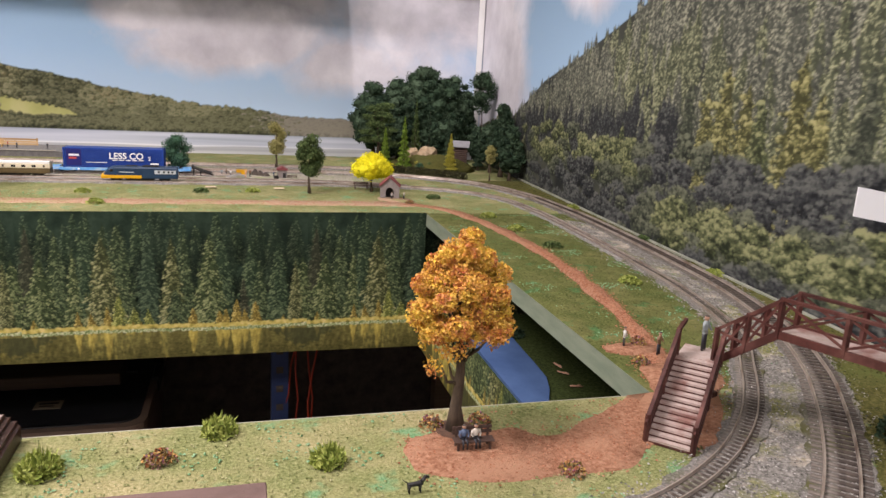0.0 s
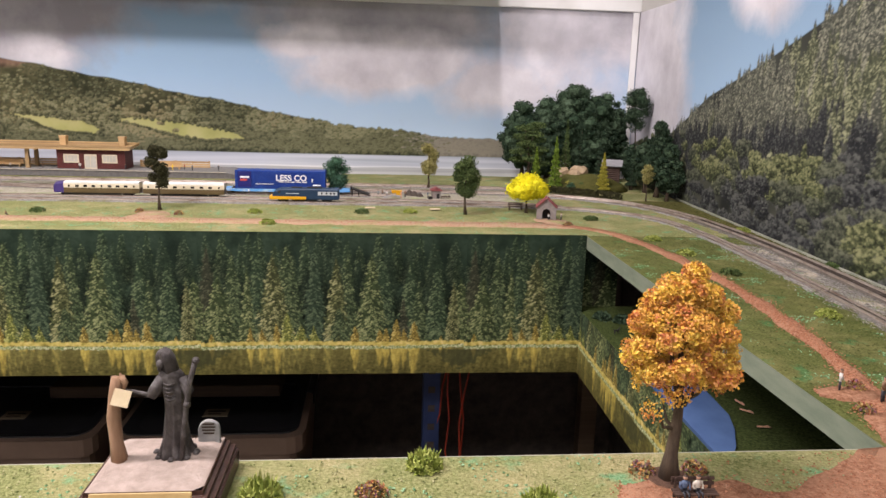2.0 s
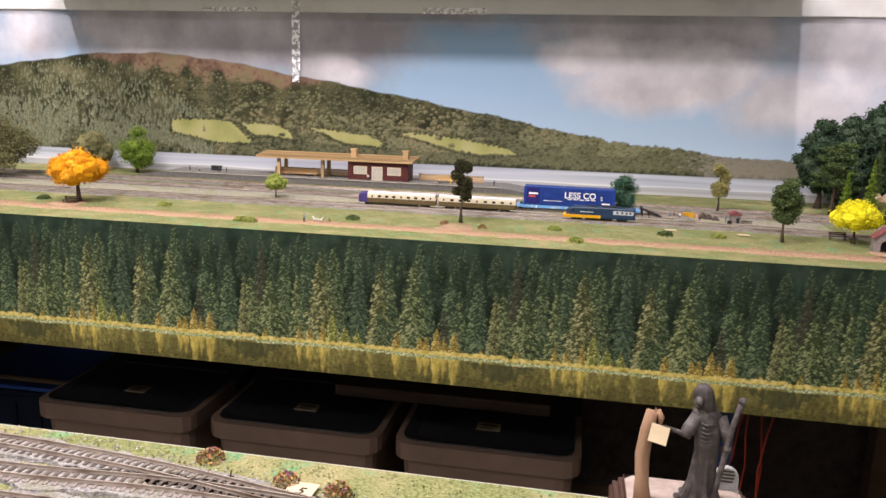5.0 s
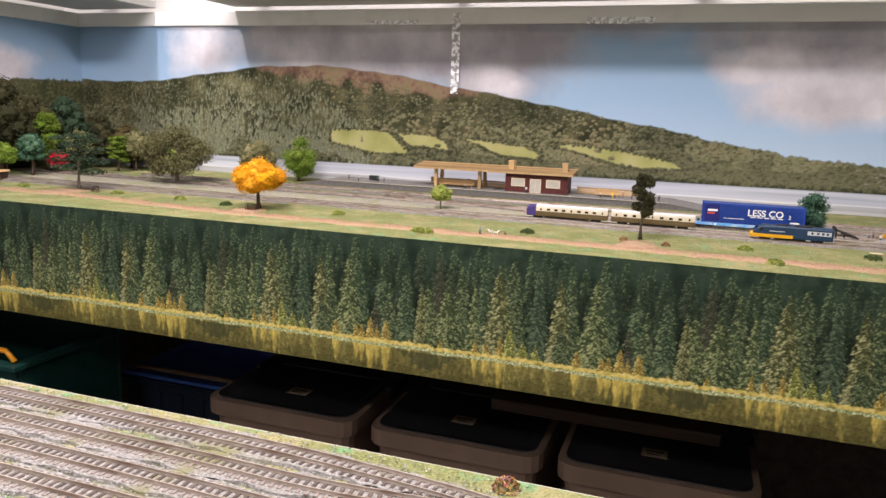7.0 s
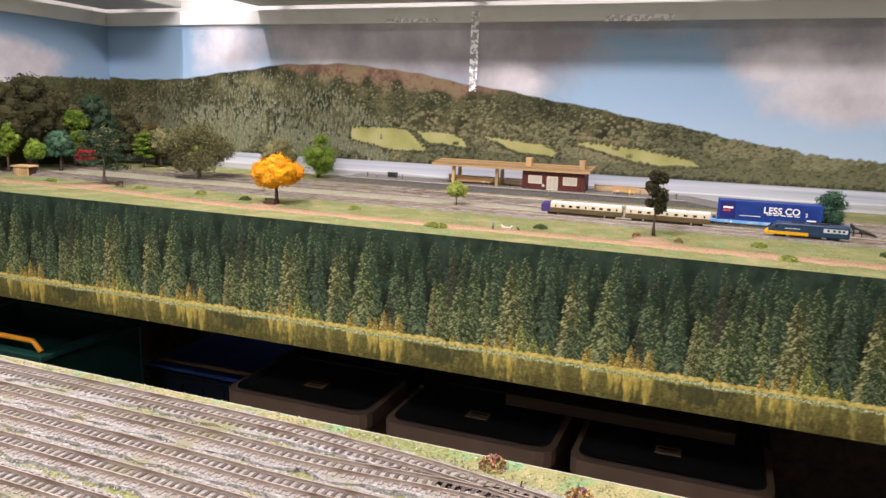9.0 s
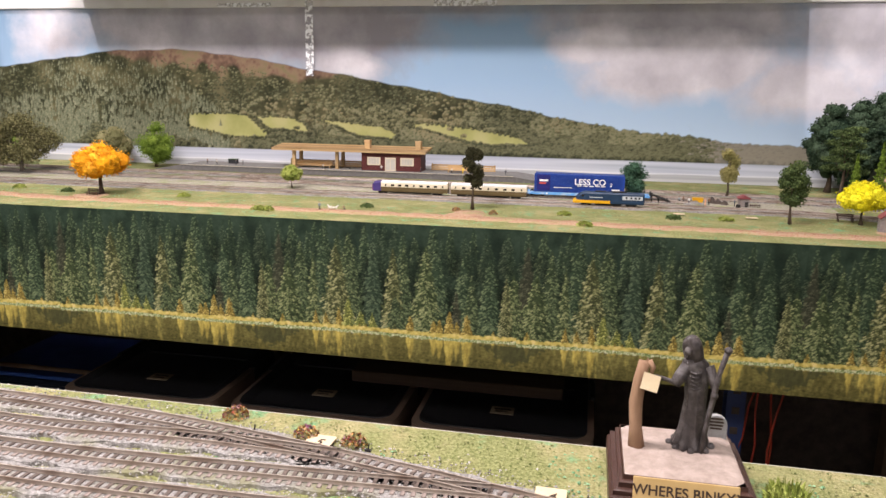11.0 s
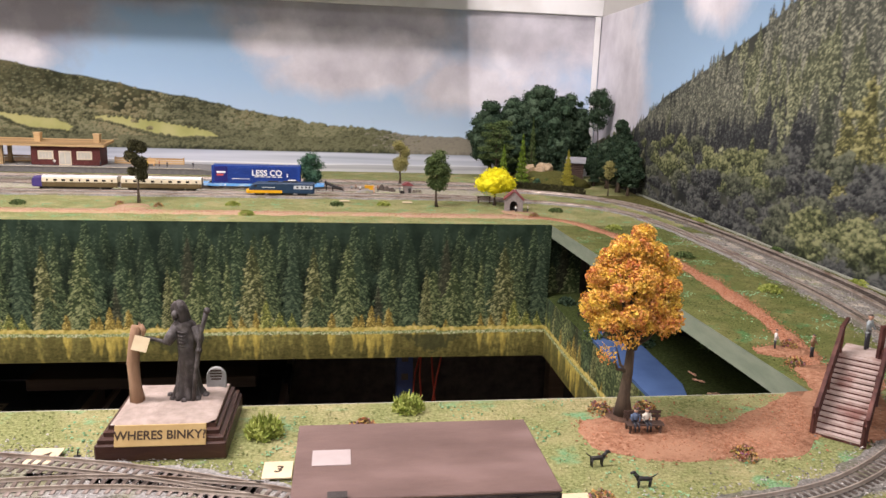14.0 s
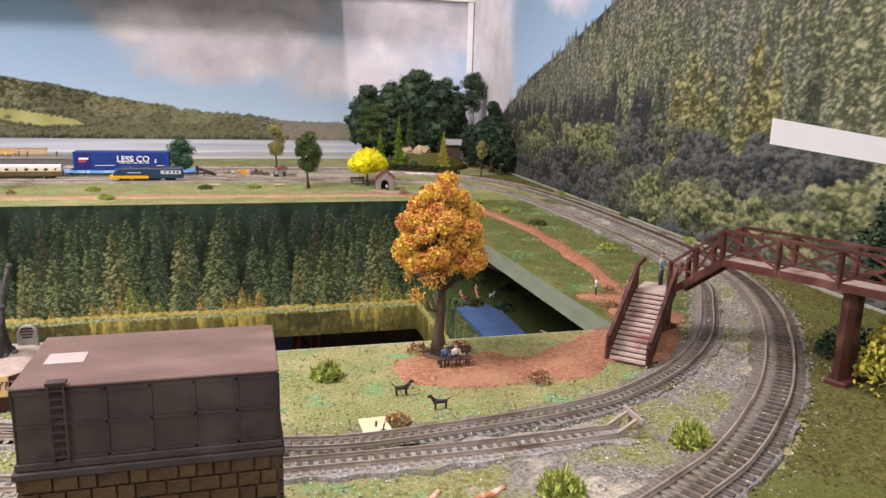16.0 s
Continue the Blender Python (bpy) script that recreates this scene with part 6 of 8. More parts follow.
for i in range(4):
    y = -TY + 2 * TY * i / 3
    s.box(TX - 0.0002, max(-TY, y - 0.0004), 0.0627, TX + 0.0005, min(TY, y + 0.0004), 0.0838)
part("panel_rib", s, iron, tower)
part("lid", Shape().box(-TX - 0.0004, -TY - 0.0004, 0.0842, TX + 0.0004, TY + 0.0004, 0.0852), lid_m, tower, bevel=0.0003)
part("sticker", Shape().box(-0.0315, -0.0045, 0.0852, -0.0205, 0.0045, 0.0854), surface("paper_sticker", [(0.30, 0.25, 0.24), (0.36, 0.31, 0.30)], 80, 0.6), tower, "pale paper sticker on the lid")
s = Shape()
for x in (-0.0262, -0.0222):
    s.box(x - 0.0003, -TY - 0.0022, 0.0625, x + 0.0003, -TY - 0.0016, 0.0862)
for i in range(9):
    s.box(-0.0262, -TY - 0.0021, 0.0640 + i * 0.0025, -0.0222, -TY - 0.0017, 0.0645 + i * 0.0025)
s.box(-0.0268, -TY - 0.0022, 0.0858, -0.0216, -TY + 0.001, 0.0866)
part("ladder", s, iron, tower)

# ---- figurine on its plinth ----
wood_dark = surface("plinth_wood", [(0.028, 0.012, 0.009), (0.06, 0.028, 0.02)], 60, 0.35, 0.0002, 300, stretch=(0.3, 2, 2))
stone_grey = surface("figurine_bronze", [(0.028, 0.023, 0.022), (0.070, 0.060, 0.057)], 220, 0.45, 0.0008, 420, wear=(0.11, 0.10, 0.098), wscale=160)
sand_m = surface("plinth_top", [(0.24, 0.19, 0.16), (0.38, 0.31, 0.27)], 160, 0.85, 0.0008, 300)
driftwood = surface("driftwood", [(0.17, 0.095, 0.055), (0.32, 0.20, 0.125)], 120, 0.8, 0.0006, 260, stretch=(1, 1, 0.2))
headstone_m = surface("headstone", [(0.20, 0.20, 0.195), (0.34, 0.34, 0.33)], 200, 0.85, 0.0006, 400)
brass_m = surface("plaque_card", [(0.36, 0.24, 0.09), (0.46, 0.33, 0.15)], 60, 0.45)
ink = surface("dark_ink", [(0.03, 0.018, 0.01), (0.05, 0.03, 0.02)], 50, 0.6)
PX, PY, ZP = -0.114, 0.452, 0.0180
plinth = thing("figurine_plinth", Matrix.Translation((PX, PY, TOP)), "dark stepped wooden plinth with a lettered brass plaque", "plinth")
part("base", Shape().box(-0.0325, -0.033, 0, 0.0325, 0.030, 0.0095), wood_dark, plinth, bevel=0.0008)


def rect(hx, y0, y1, z):
    return [(-hx, y0, z), (hx, y0, z), (hx, y1, z), (-hx, y1, z)]


part("moulding", Shape().loft([rect(0.031, -0.0315, 0.0295, 0.0095), rect(0.031, -0.0315, 0.0295, 0.0115), rect(0.0285, -0.029, 0.028, 0.0122), rect(0.0285, -0.029, 0.028, 0.0145), rect(0.0268, -0.0265, 0.0265, 0.0150), rect(0.0265, -0.0262, 0.0262, 0.0172)]), wood_dark, plinth)
s = Shape()
k = 14
g = np.linspace(-0.026, 0.026, k)
v = [(x, y, 0.0172 + (0.0012 + 0.0012 * noise.noise(Vector((x * 160, y * 160, 1)))) * (1 if max(abs(x), abs(y)) < 0.0255 else 0)) for y in g for x in g]
s.add(v, [(r * k + i, r * k + i + 1, (r + 1) * k + i + 1, (r + 1) * k + i) for r in range(k - 1) for i in range(k - 1)])
part("top", s, sand_m, plinth, smooth=True)
lean = Matrix.Translation((0.0, -0.0318, 0.0135)) @ Matrix.Rotation(radians(-18), 4, "X")
plaque = part("plaque", Shape().box(-0.0225, -0.0006, -0.0052, 0.0225, 0.0006, 0.0058), brass_m, plinth, "brass-coloured plaque with dark lettering", bevel=0.0003, at=lean)


def lettering(name, body, size, at, material, parent, label="", shear=0.0, thick=0.00008):
    c = bpy.data.curves.new(name, "FONT")
    c.body, c.size, c.align_x, c.align_y, c.extrude, c.shear, c.offset = body, size, "CENTER", "CENTER", thick, shear, size * 0.018
    tmp = bpy.data.objects.new(name, c)
    scene.collection.objects.link(tmp)
    me = bpy.data.meshes.new_from_object(tmp.evaluated_get(bpy.context.evaluated_depsgraph_get()))
    bpy.data.objects.remove(tmp)
    bpy.data.curves.remove(c)
    me.materials.clear()
    me.materials.append(material)
    return part(name, me, material, parent, label, at=at)


lettering("lettering", "WHERES BINKY?", 0.0062, Matrix.Translation((0, -0.0007, 0.0003)) @ Matrix.Rotation(radians(90), 4, "X"), ink, plaque)
# leaning driftwood post with a note
post = part("gnarled_post", Shape().tube([(-0.0195, 0.002, 0.017), (-0.0205, 0.002, 0.028), (-0.0212, 0.0025, 0.040), (-0.0200, 0.003, 0.052), (-0.0185, 0.003, 0.0605), (-0.0165, 0.003, 0.0618)], [0.0042, 0.0031, 0.0033, 0.0030, 0.0028, 0.0016], 10).tube([(-0.0165, 0.0028, 0.0615), (-0.0145, 0.002, 0.0585), (-0.0150, 0.001, 0.0555)], [0.0017, 0.0015, 0.0006], 7), driftwood, plinth, smooth=True)
part("note", Shape().box(-0.004, -0.0003, -0.004, 0.004, 0.0003, 0.004), surface("note_paper", [(0.50, 0.40, 0.25), (0.62, 0.52, 0.35)], 90, 0.7), post, "curled paper note", at=Matrix.Translation((-0.0155, -0.0020, 0.0525)) @ Matrix.Rotation(radians(14), 4, "Y") @ Matrix.Rotation(radians(-25), 4, "X"))
s = Shape().prism([(0.0055 * math.cos(a) , 0.0072 + 0.0055 * math.sin(a)) for a in np.linspace(0, math.pi, 9)] + [(-0.0055, 0.0), (0.0055, 0.0)], -0.0014, 0.0014)
tagged(part("headstone", s, headstone_m, plinth, "small grey arched headstone", bevel=0.0004, at=Matrix.Translation((0.0195, 0.0205, 0.0174)) @ Matrix.Rotation(radians(90), 4, "X")))
s = Shape()
for i, (x, w) in enumerate(((0.0, 0.006), (0.0, 0.007), (0.0, 0.0065), (0.0, 0.0055))):
    s.box(x - w / 2, -0.0001, -i * 0.0017, x + w / 2, 0.0001, 0.0009 - i * 0.0017)
part("inscription", s, ink, plinth, at=Matrix.Translation((0.0195, 0.0190, 0.0278)))
# the hooded figure: a gaunt robe, a bowed cowl, one bony arm held out, a staff in the other
s = Shape()
rings = []
prof = ((0.0, 0.0088, 0.0080, 0.0), (0.002, 0.0078, 0.0072, 0.0), (0.008, 0.0062, 0.0060, 0.0002), (0.016, 0.0053, 0.0050, 0.0006), (0.025, 0.0049, 0.0045, 0.0008), (0.032, 0.0052, 0.0046, 0.0006), (0.038, 0.0060, 0.0048, 0.0), (0.0425, 0.0062, 0.0045, -0.0006), (0.0450, 0.0046, 0.0040, -0.0012))
for z, rx, ry, lean_x in prof:
    ring = []
    for a in np.linspace(0, 2 * math.pi, 44, endpoint=False):
        deep = max(0.0, 1 - z / 0.046)
        fold = 1 + (0.13 * math.sin(a * 8 + z * 70) + 0.06 * math.sin(a * 15 - z * 50)) * deep + 0.03 * math.sin(a * 5 + z * 300)
        ring.append((rx * fold * math.cos(a) + lean_x, ry * fold * math.sin(a), z))
    rings.append(ring)
s.loft(rings)
cowl = []
for k, (z, r, dx, dy) in enumerate(((0.0435, 0.0044, -0.0010, 0.0004), (0.0465, 0.0047, -0.0018, 0.0002), (0.0500, 0.0048, -0.0026, -0.0004), (0.0530, 0.0043, -0.0030, -0.0008), (0.0552, 0.0030, -0.0030, -0.0006), (0.0562, 0.0012, -0.0028, -0.0002))):
    ring = []
    for a in np.linspace(0, 2 * math.pi, 24, endpoint=False):
        face = 0.62 if 1 <= k <= 3 and abs((a - 4.05 + math.pi) % (2 * math.pi) - math.pi) < 0.55 else 1.0
        ring.append((dx + r * face * math.cos(a), dy + r * face * math.sin(a), z))
    cowl.append(ring)
s.loft(cowl)
s.ball((-0.0046, -0.0026, 0.0488), 0.0021, 9, 6, 1.2)
s.ball((-0.0050, -0.0030, 0.0464), 0.0012, 7, 5)
s.tube([(-0.0042, -0.001, 0.0415), (-0.0078, -0.003, 0.0355), (-0.0098, -0.0042, 0.0325)], [0.0030, 0.0032, 0.0024], 9)
s.tube([(-0.0092, -0.004, 0.0330), (-0.0135, -0.005, 0.0350), (-0.0185, -0.0054, 0.0362), (-0.0212, -0.0056, 0.0366)], [0.0013, 0.0010, 0.0012, 0.0007], 8)
for u in (-0.0006, 0.0004, 0.0013):
    s.tube([(-0.0200, -0.0054 + u, 0.0363), (-0.0228, -0.0056 + u * 1.6, 0.0362), (-0.0240, -0.0056 + u * 1.8, 0.0352)], [0.0005, 0.0004, 0.0003], 5)
s.tube([(0.0050, -0.001, 0.0415), (0.0080, -0.003, 0.0350), (0.0078, -0.0058, 0.0300)], [0.0030, 0.0028, 0.0016], 9)
s.tube([(0.0040, -0.0070, 0.000), (0.0056, -0.0068, 0.014), (0.0076, -0.0066, 0.028), (0.0094, -0.0060, 0.040), (0.0122, -0.005, 0.0505)], [0.0013, 0.0012, 0.0014, 0.0012, 0.0014], 8)
s.ball((0.0080, -0.0068, 0.0295), 0.0019, 8, 5)
s.ball((0.0126, -0.005, 0.0515), 0.0019, 9, 6)
for k in range(5):
    s.tube([(-0.0036 + 0.0002 * k, -0.0044, 0.0395 - 0.0020 * k), (-0.0008, -0.0052, 0.0388 - 0.0020 * k), (0.0020, -0.0046, 0.0395 - 0.0020 * k)], [0.0004, 0.0006, 0.0004], 5)
for a in np.linspace(0, 6.2, 9):
    s.ball((0.0098 * math.cos(a), 0.0082 * math.sin(a), 0.0008), 0.0018, 7, 5)
s.v = [np.concatenate(s.v)]
tagged(part("figurine", s, stone_grey, smooth=True, at=Matrix.Translation((PX + 0.006, PY + 0.008, TOP + 0.0178))), "dark bronze hooded figurine with a staff, on a plinth", "figurine")

# ---- small things on the front board ----
card_m = surface("note_card", [(0.50, 0.39, 0.25), (0.62, 0.51, 0.35)], 50, 0.75)


def number_card(digit, x, y, turn, w=0.0145, d=0.0165):
    holder = thing("number_card", Matrix.Translation((x, y, TOP + 0.0026)) @ Matrix.Rotation(turn, 4, "Z"), "cream card with a handwritten number lying on the ballast", "card", "number cards")
    part("card", Shape().box(-w / 2, -d / 2, -0.0010, w / 2, d / 2, -0.0004), card_m, holder)
    lettering("number", digit, 0.0085, Matrix.Translation((0, 0, -0.00028)), ink, holder, shear=0.25)


number_card("1", 0.089, 0.3605, 0.02)
number_card("5", -0.296, 0.4515, -0.05)
number_card("4", -0.1725, 0.4245, -0.02)
number_card("3", -0.054, 0.402, 0.0)

black_paint = surface("black_enamel", [(0.012, 0.011, 0.011), (0.03, 0.028, 0.027)], 200, 0.5)
brown_hide = surface("brown_hide", [(0.28, 0.10, 0.04), (0.42, 0.18, 0.08)], 120, 0.7, wear=(0.7, 0.66, 0.6), wscale=150)
white_hide = surface("white_hide", [(0.6, 0.57, 0.52), (0.72, 0.69, 0.64)], 120, 0.7)


def animal(name, label, x, y, turn, k, material, z=TOP, tail=True, neck=0.35):
    """A small standing model animal, one plain mesh; k is the height at the shoulder."""
    s = Shape()
    s.loft([[(u * k, 0.24 * k * wd * math.cos(a), 0.74 * k + 0.26 * k * wd * math.sin(a)) for a in np.linspace(0, 2 * math.pi, 9, endpoint=False)] for u, wd in ((-0.68, 0.45), (-0.55, 0.75), (0.0, 0.72), (0.35, 0.95), (0.6, 0.7))])
    for u in (-0.5, 0.42):
        for v in (-0.13, 0.13):
            s.tube([(u * k, v * k, 0.72 * k), ((u - 0.04) * k, v * k, 0.36 * k), (u * k, v * k, 0)], [0.12 * k, 0.075 * k, 0.06 * k], 6)
    s.tube([(0.5 * k, 0, 0.85 * k), (0.78 * k, 0, (0.85 + neck) * k)], [0.19 * k, 0.14 * k], 7)
    s.tube([(0.70 * k, 0, (0.90 + neck) * k), (0.90 * k, 0, (0.90 + neck) * k), (1.12 * k, 0, (0.80 + neck) * k)], [0.13 * k, 0.15 * k, 0.08 * k], 7)
    if tail:
        s.tube([(-0.62 * k, 0, 0.9 * k), (-0.9 * k, 0, 1.08 * k), (-1.1 * k, 0, 1.3 * k)], [0.06 * k, 0.05 * k, 0.02 * k], 5)
    ob = part(name, s, material, smooth=True, at=Matrix.Translation((x, y, z + 0.0005)) @ Matrix.Rotation(turn, 4, "Z"))
    return tagged(ob, label, name.replace("_", " "))


animal("toy_dog", "small black model dog standing on the grass", 0.111, 0.397, 0.1, 0.0062, black_paint)
animal("toy_dog", "small black model dog standing on the grass", 0.127, 0.3745, 3.0, 0.0062, black_paint)
animal("toy_cow", "brown and white model cow beside the track", 0.121, 0.278, 0.15, 0.0078, brown_hide, tail=False, neck=0.1)
animal("toy_cow", "brown and white model cow beside the track", 0.096, 0.279, 0.6, 0.0074, brown_hide, tail=False, neck=0.1)

FIG = {n: surface("figure_" + n, [c, tuple(min(1, v * 1.35) for v in c)], 300, 0.6) for n, c in (("blue", (0.07, 0.10, 0.17)), ("cream", (0.5, 0.45, 0.38)), ("black", (0.02, 0.02, 0.022)), ("skin", (0.52, 0.30, 0.20)), ("grey", (0.20, 0.24, 0.26)), ("brown", (0.20, 0.11, 0.06)), ("white", (0.62, 0.6, 0.56)), ("yellow", (0.7, 0.5, 0.05)), ("red", (0.4, 0.06, 0.05)))}


def clothed(name, coat):
    """Painted plastic: dark trousers, a coat, and a skin tone above, by height."""
    m, nt, bsdf = nodes_of("clothed_" + name)
    tc = nt.nodes.new("ShaderNodeTexCoord")
    sep = nt.nodes.new("ShaderNodeSeparateXYZ")
    nt.links.new(tc.outputs["Generated"], sep.inputs[0])
    cr = nt.nodes.new("ShaderNodeValToRGB")
    cr.color_ramp.interpolation = "CONSTANT"
    e = cr.color_ramp.elements
    e[0].color, e[0].position = (0.025, 0.025, 0.032, 1), 0.0
    e[1].color, e[1].position = (*coat, 1), 0.47
    for at, c in ((0.83, (0.42, 0.25, 0.17, 1)), (0.95, (0.05, 0.035, 0.025, 1))):
        k = e.new(at)
        k.color = c
    nt.links.new(sep.outputs[2], cr.inputs[0])
    nt.links.new(cr.outputs[0], bsdf.inputs["Base Color"])
    bsdf.inputs["Roughness"].default_value = 0.55
    return m


COATS = {"blue": (0.07, 0.10, 0.17), "cream": (0.5, 0.45, 0.38), "grey": (0.22, 0.25, 0.25), "white": (0.6, 0.58, 0.55), "brown": (0.20, 0.11, 0.06), "red": (0.4, 0.05, 0.04), "black": (0.05, 0.05, 0.06)}
CLOTHES = {n: clothed(n, c) for n, c in COATS.items()}



def figure(label, x, y, h, colour, turn=0.0, z=TOP, how="stand", group="model figures"):
    """A plain small model figure, one mesh."""
    s = Shape()
    k = h / 1.75
    if how == "lie":
        s.tube([(-0.85 * k, 0.08 * k, 0.08 * k), (-0.4 * k, 0.08 * k, 0.12 * k), (0, 0.05 * k, 0.12 * k)], [0.05 * k, 0.08 * k, 0.09 * k], 6)
        s.tube([(-0.85 * k, -0.08 * k, 0.08 * k), (-0.4 * k, -0.10 * k, 0.2 * k), (0, -0.05 * k, 0.12 * k)], [0.05 * k, 0.08 * k, 0.09 * k], 6)
        s.loft([[(u * k, 0.2 * k * w * math.cos(a), 0.13 * k + 0.11 * k * math.sin(a)) for a in np.linspace(0, 2 * math.pi, 8, endpoint=False)] for u, w in ((-0.05, 0.8), (0.25, 0.75), (0.5, 1.0), (0.6, 0.4))])
        s.ball((0.72 * k, 0, 0.14 * k), 0.12 * k, 7, 5)
    else:
        sit = how == "sit"
        hip = 0.46 * k if sit else 0.88 * k
        for v in (-1, 1):
            if sit:
                s.tube([(v * 0.1 * k, 0, hip), (v * 0.12 * k, -0.42 * k, hip), (v * 0.12 * k, -0.46 * k, 0.0)], [0.09 * k, 0.08 * k, 0.06 * k], 6)
            else:
                s.tube([(v * 0.09 * k, 0, hip), (v * 0.11 * k, 0, 0.45 * k), (v * 0.12 * k, -0.02 * k, 0)], [0.10 * k, 0.08 * k, 0.07 * k], 6)
            s.tube([(v * 0.22 * k, 0, hip + 0.5 * k), (v * 0.29 * k, -0.05 * k, hip + 0.25 * k), (v * 0.2 * k, -0.22 * k, hip + 0.12 * k)], [0.075 * k, 0.065 * k, 0.045 * k], 6)
        s.loft([[(0.21 * k * w * math.cos(a), 0.13 * k * w * math.sin(a), hip + u * k) for a in np.linspace(0, 2 * math.pi, 9, endpoint=False)] for u, w in ((-0.04, 0.9), (0.2, 0.8), (0.45, 1.1), (0.56, 0.7), (0.60, 0.3))])
        s.ball((0, -0.01 * k, hip + 0.75 * k), 0.125 * k, 8, 6, 1.2)
    ob = part("toy_figure", s, CLOTHES[colour] if how != "lie" and colour in CLOTHES else FIG[colour], smooth=True, at=Matrix.Translation((x, y, z + 0.0005)) @ Matrix.Rotation(turn, 4, "Z"))
    return tagged(ob, label, "toy figure", group)


bench_m = surface("bench_wood", [(0.045, 0.026, 0.02), (0.09, 0.055, 0.042)], 160, 0.7, 0.0002, 400)


def bench(label, x, y, turn, length, z=TOP, table=False):
    holder = thing("model_bench" if not table else "picnic_table", Matrix.Translation((x, y, z)) @ Matrix.Rotation(turn, 4, "Z"), label, "bench" if not table else "picnic table")
    hl = length / 2
    for i in range(3):
        part("seat_slat", Shape().box(-hl, -0.0045 + i * 0.0022, 0.0056, hl, -0.0045 + i * 0.0022 + 0.0018, 0.0064), bench_m, holder)
    if table:
        for v in (-0.0085, 0.0065):
            part("side_seat", Shape().box(-hl, v, 0.0030, hl, v + 0.002, 0.0037), bench_m, holder)
    else:
        for i in range(2):
            part("back_slat", Shape().box(-hl, 0.0026, 0.0078 + i * 0.0026, hl, 0.0033, 0.0096 + i * 0.0026), bench_m, holder)
    for u in (-0.8, 0.8):
        part("leg", Shape().box(u * hl - 0.0006, -0.0040, 0, u * hl + 0.0006, -0.0030, 0.0056), bench_m, holder)
        part("leg", Shape().box(u * hl - 0.0006, 0.0020, 0, u * hl + 0.0006, 0.0032, 0.0056 if table else 0.0122), bench_m, holder)
    return holder


bench("dark slatted model bench under the autumn tree", 0.152, 0.4345, -0.03, 0.0225)
figure("seated model figure in blue on the bench", 0.1462, 0.4335, 0.0165, "blue", 0.0, TOP + 0.0022, "sit")
figure("seated model figure in cream on the bench", 0.1530, 0.4335, 0.0165, "cream", 0.1, TOP + 0.0022, "sit")
figure("model figure in black and grey standing on the bridge landing", 0.3165, 0.4700, 0.0235, "grey", 0.5, TOP + DECK)
figure("model figure in a white coat on the side path", 0.3172, 0.567, 0.0165, "white", 1.0)
figure("model figure with a stick on the side path", 0.336, 0.548, 0.0185, "brown", 0.4)
figure("model figure crossing the bridge deck", 0.3905, 0.321, 0.020, "cream", 0.6, TOP + HIGH)

# buffer stop at the siding's end
rail_brown = surface("buffer_timber", [(0.22, 0.18, 0.15), (0.34, 0.29, 0.25)], 120, 0.7)
stop = thing("buffer_stop", Matrix.Translation((0.2125, 0.326, TOP + 0.0012)), "pale timber buffer stop at the end of a siding", "buffer stop")
for v in (-0.0048, 0.0048):
    part("stay", Shape().beam((-0.008, v, 0.003), (0.0045, v, 0.0105), 0.0016, 0.0016), rail_brown, stop)
    part("upright", Shape().box(0.003, v - 0.0008, 0.0, 0.0046, v + 0.0008, 0.0115), rail_brown, stop)
part("buffer_beam", Shape().box(0.0018, -0.0095, 0.0078, 0.0034, 0.0095, 0.0110), rail_brown, stop, bevel=0.0003)
# point levers beside the yard turnouts
for x, y in ((-0.268, 0.4495), (-0.156, 0.4235), (0.092, 0.3535), (-0.335, 0.4565)):
    lever = thing("point_lever", Matrix.Translation((x, y, TOP + 0.0012)), "tiny black point lever beside a turnout", "point lever", "point levers")
    part("base", Shape().box(-0.0016, -0.0010, 0, 0.0016, 0.0010, 0.0010), black_paint, lever)
    part("handle", Shape().tube([(0, 0, 0.0008), (0.0006, 0, 0.0045)], [0.0004, 0.0004], 6), black_paint, lever)

# white card sign on a bracket
white_card = surface("white_card", [(0.70, 0.69, 0.70), (0.76, 0.75, 0.76)], 10, 0.6)
sign = thing("card_sign", Matrix.Translation((0.412, 0.318, TOP)), "blank white card held up on a thin red post", "sign")
d = np.array([0.356 - 0.306, 0.352 - 0.3645])
d3 = np.array([d[0], d[1], -0.0075])
a = np.array([0.3085, 0.3640, 1.1515]) - np.array([0.412, 0.318, TOP])
b = a + d3 / np.linalg.norm(d3) * 0.115
up = np.array([0.0, 0, 0.0070])
o = np.array([d[1], -d[0], 0]) / np.linalg.norm(d) * 0.0004
s = Shape()
s.add([a - up + o, b - up + o, b + up + o, a + up + o, a - up - o, b - up - o, b + up - o, a + up - o], [(0, 1, 2, 3), (7, 6, 5, 4), (0, 4, 5, 1), (2, 6, 7, 3), (1, 5, 6, 2), (0, 3, 7, 4)])
part("card", s, white_card, sign)
part("post", Shape().tube([(0, 0, 0), (0.0, 0, 0.165)], [0.0022, 0.0018], 8), red_paint, sign)


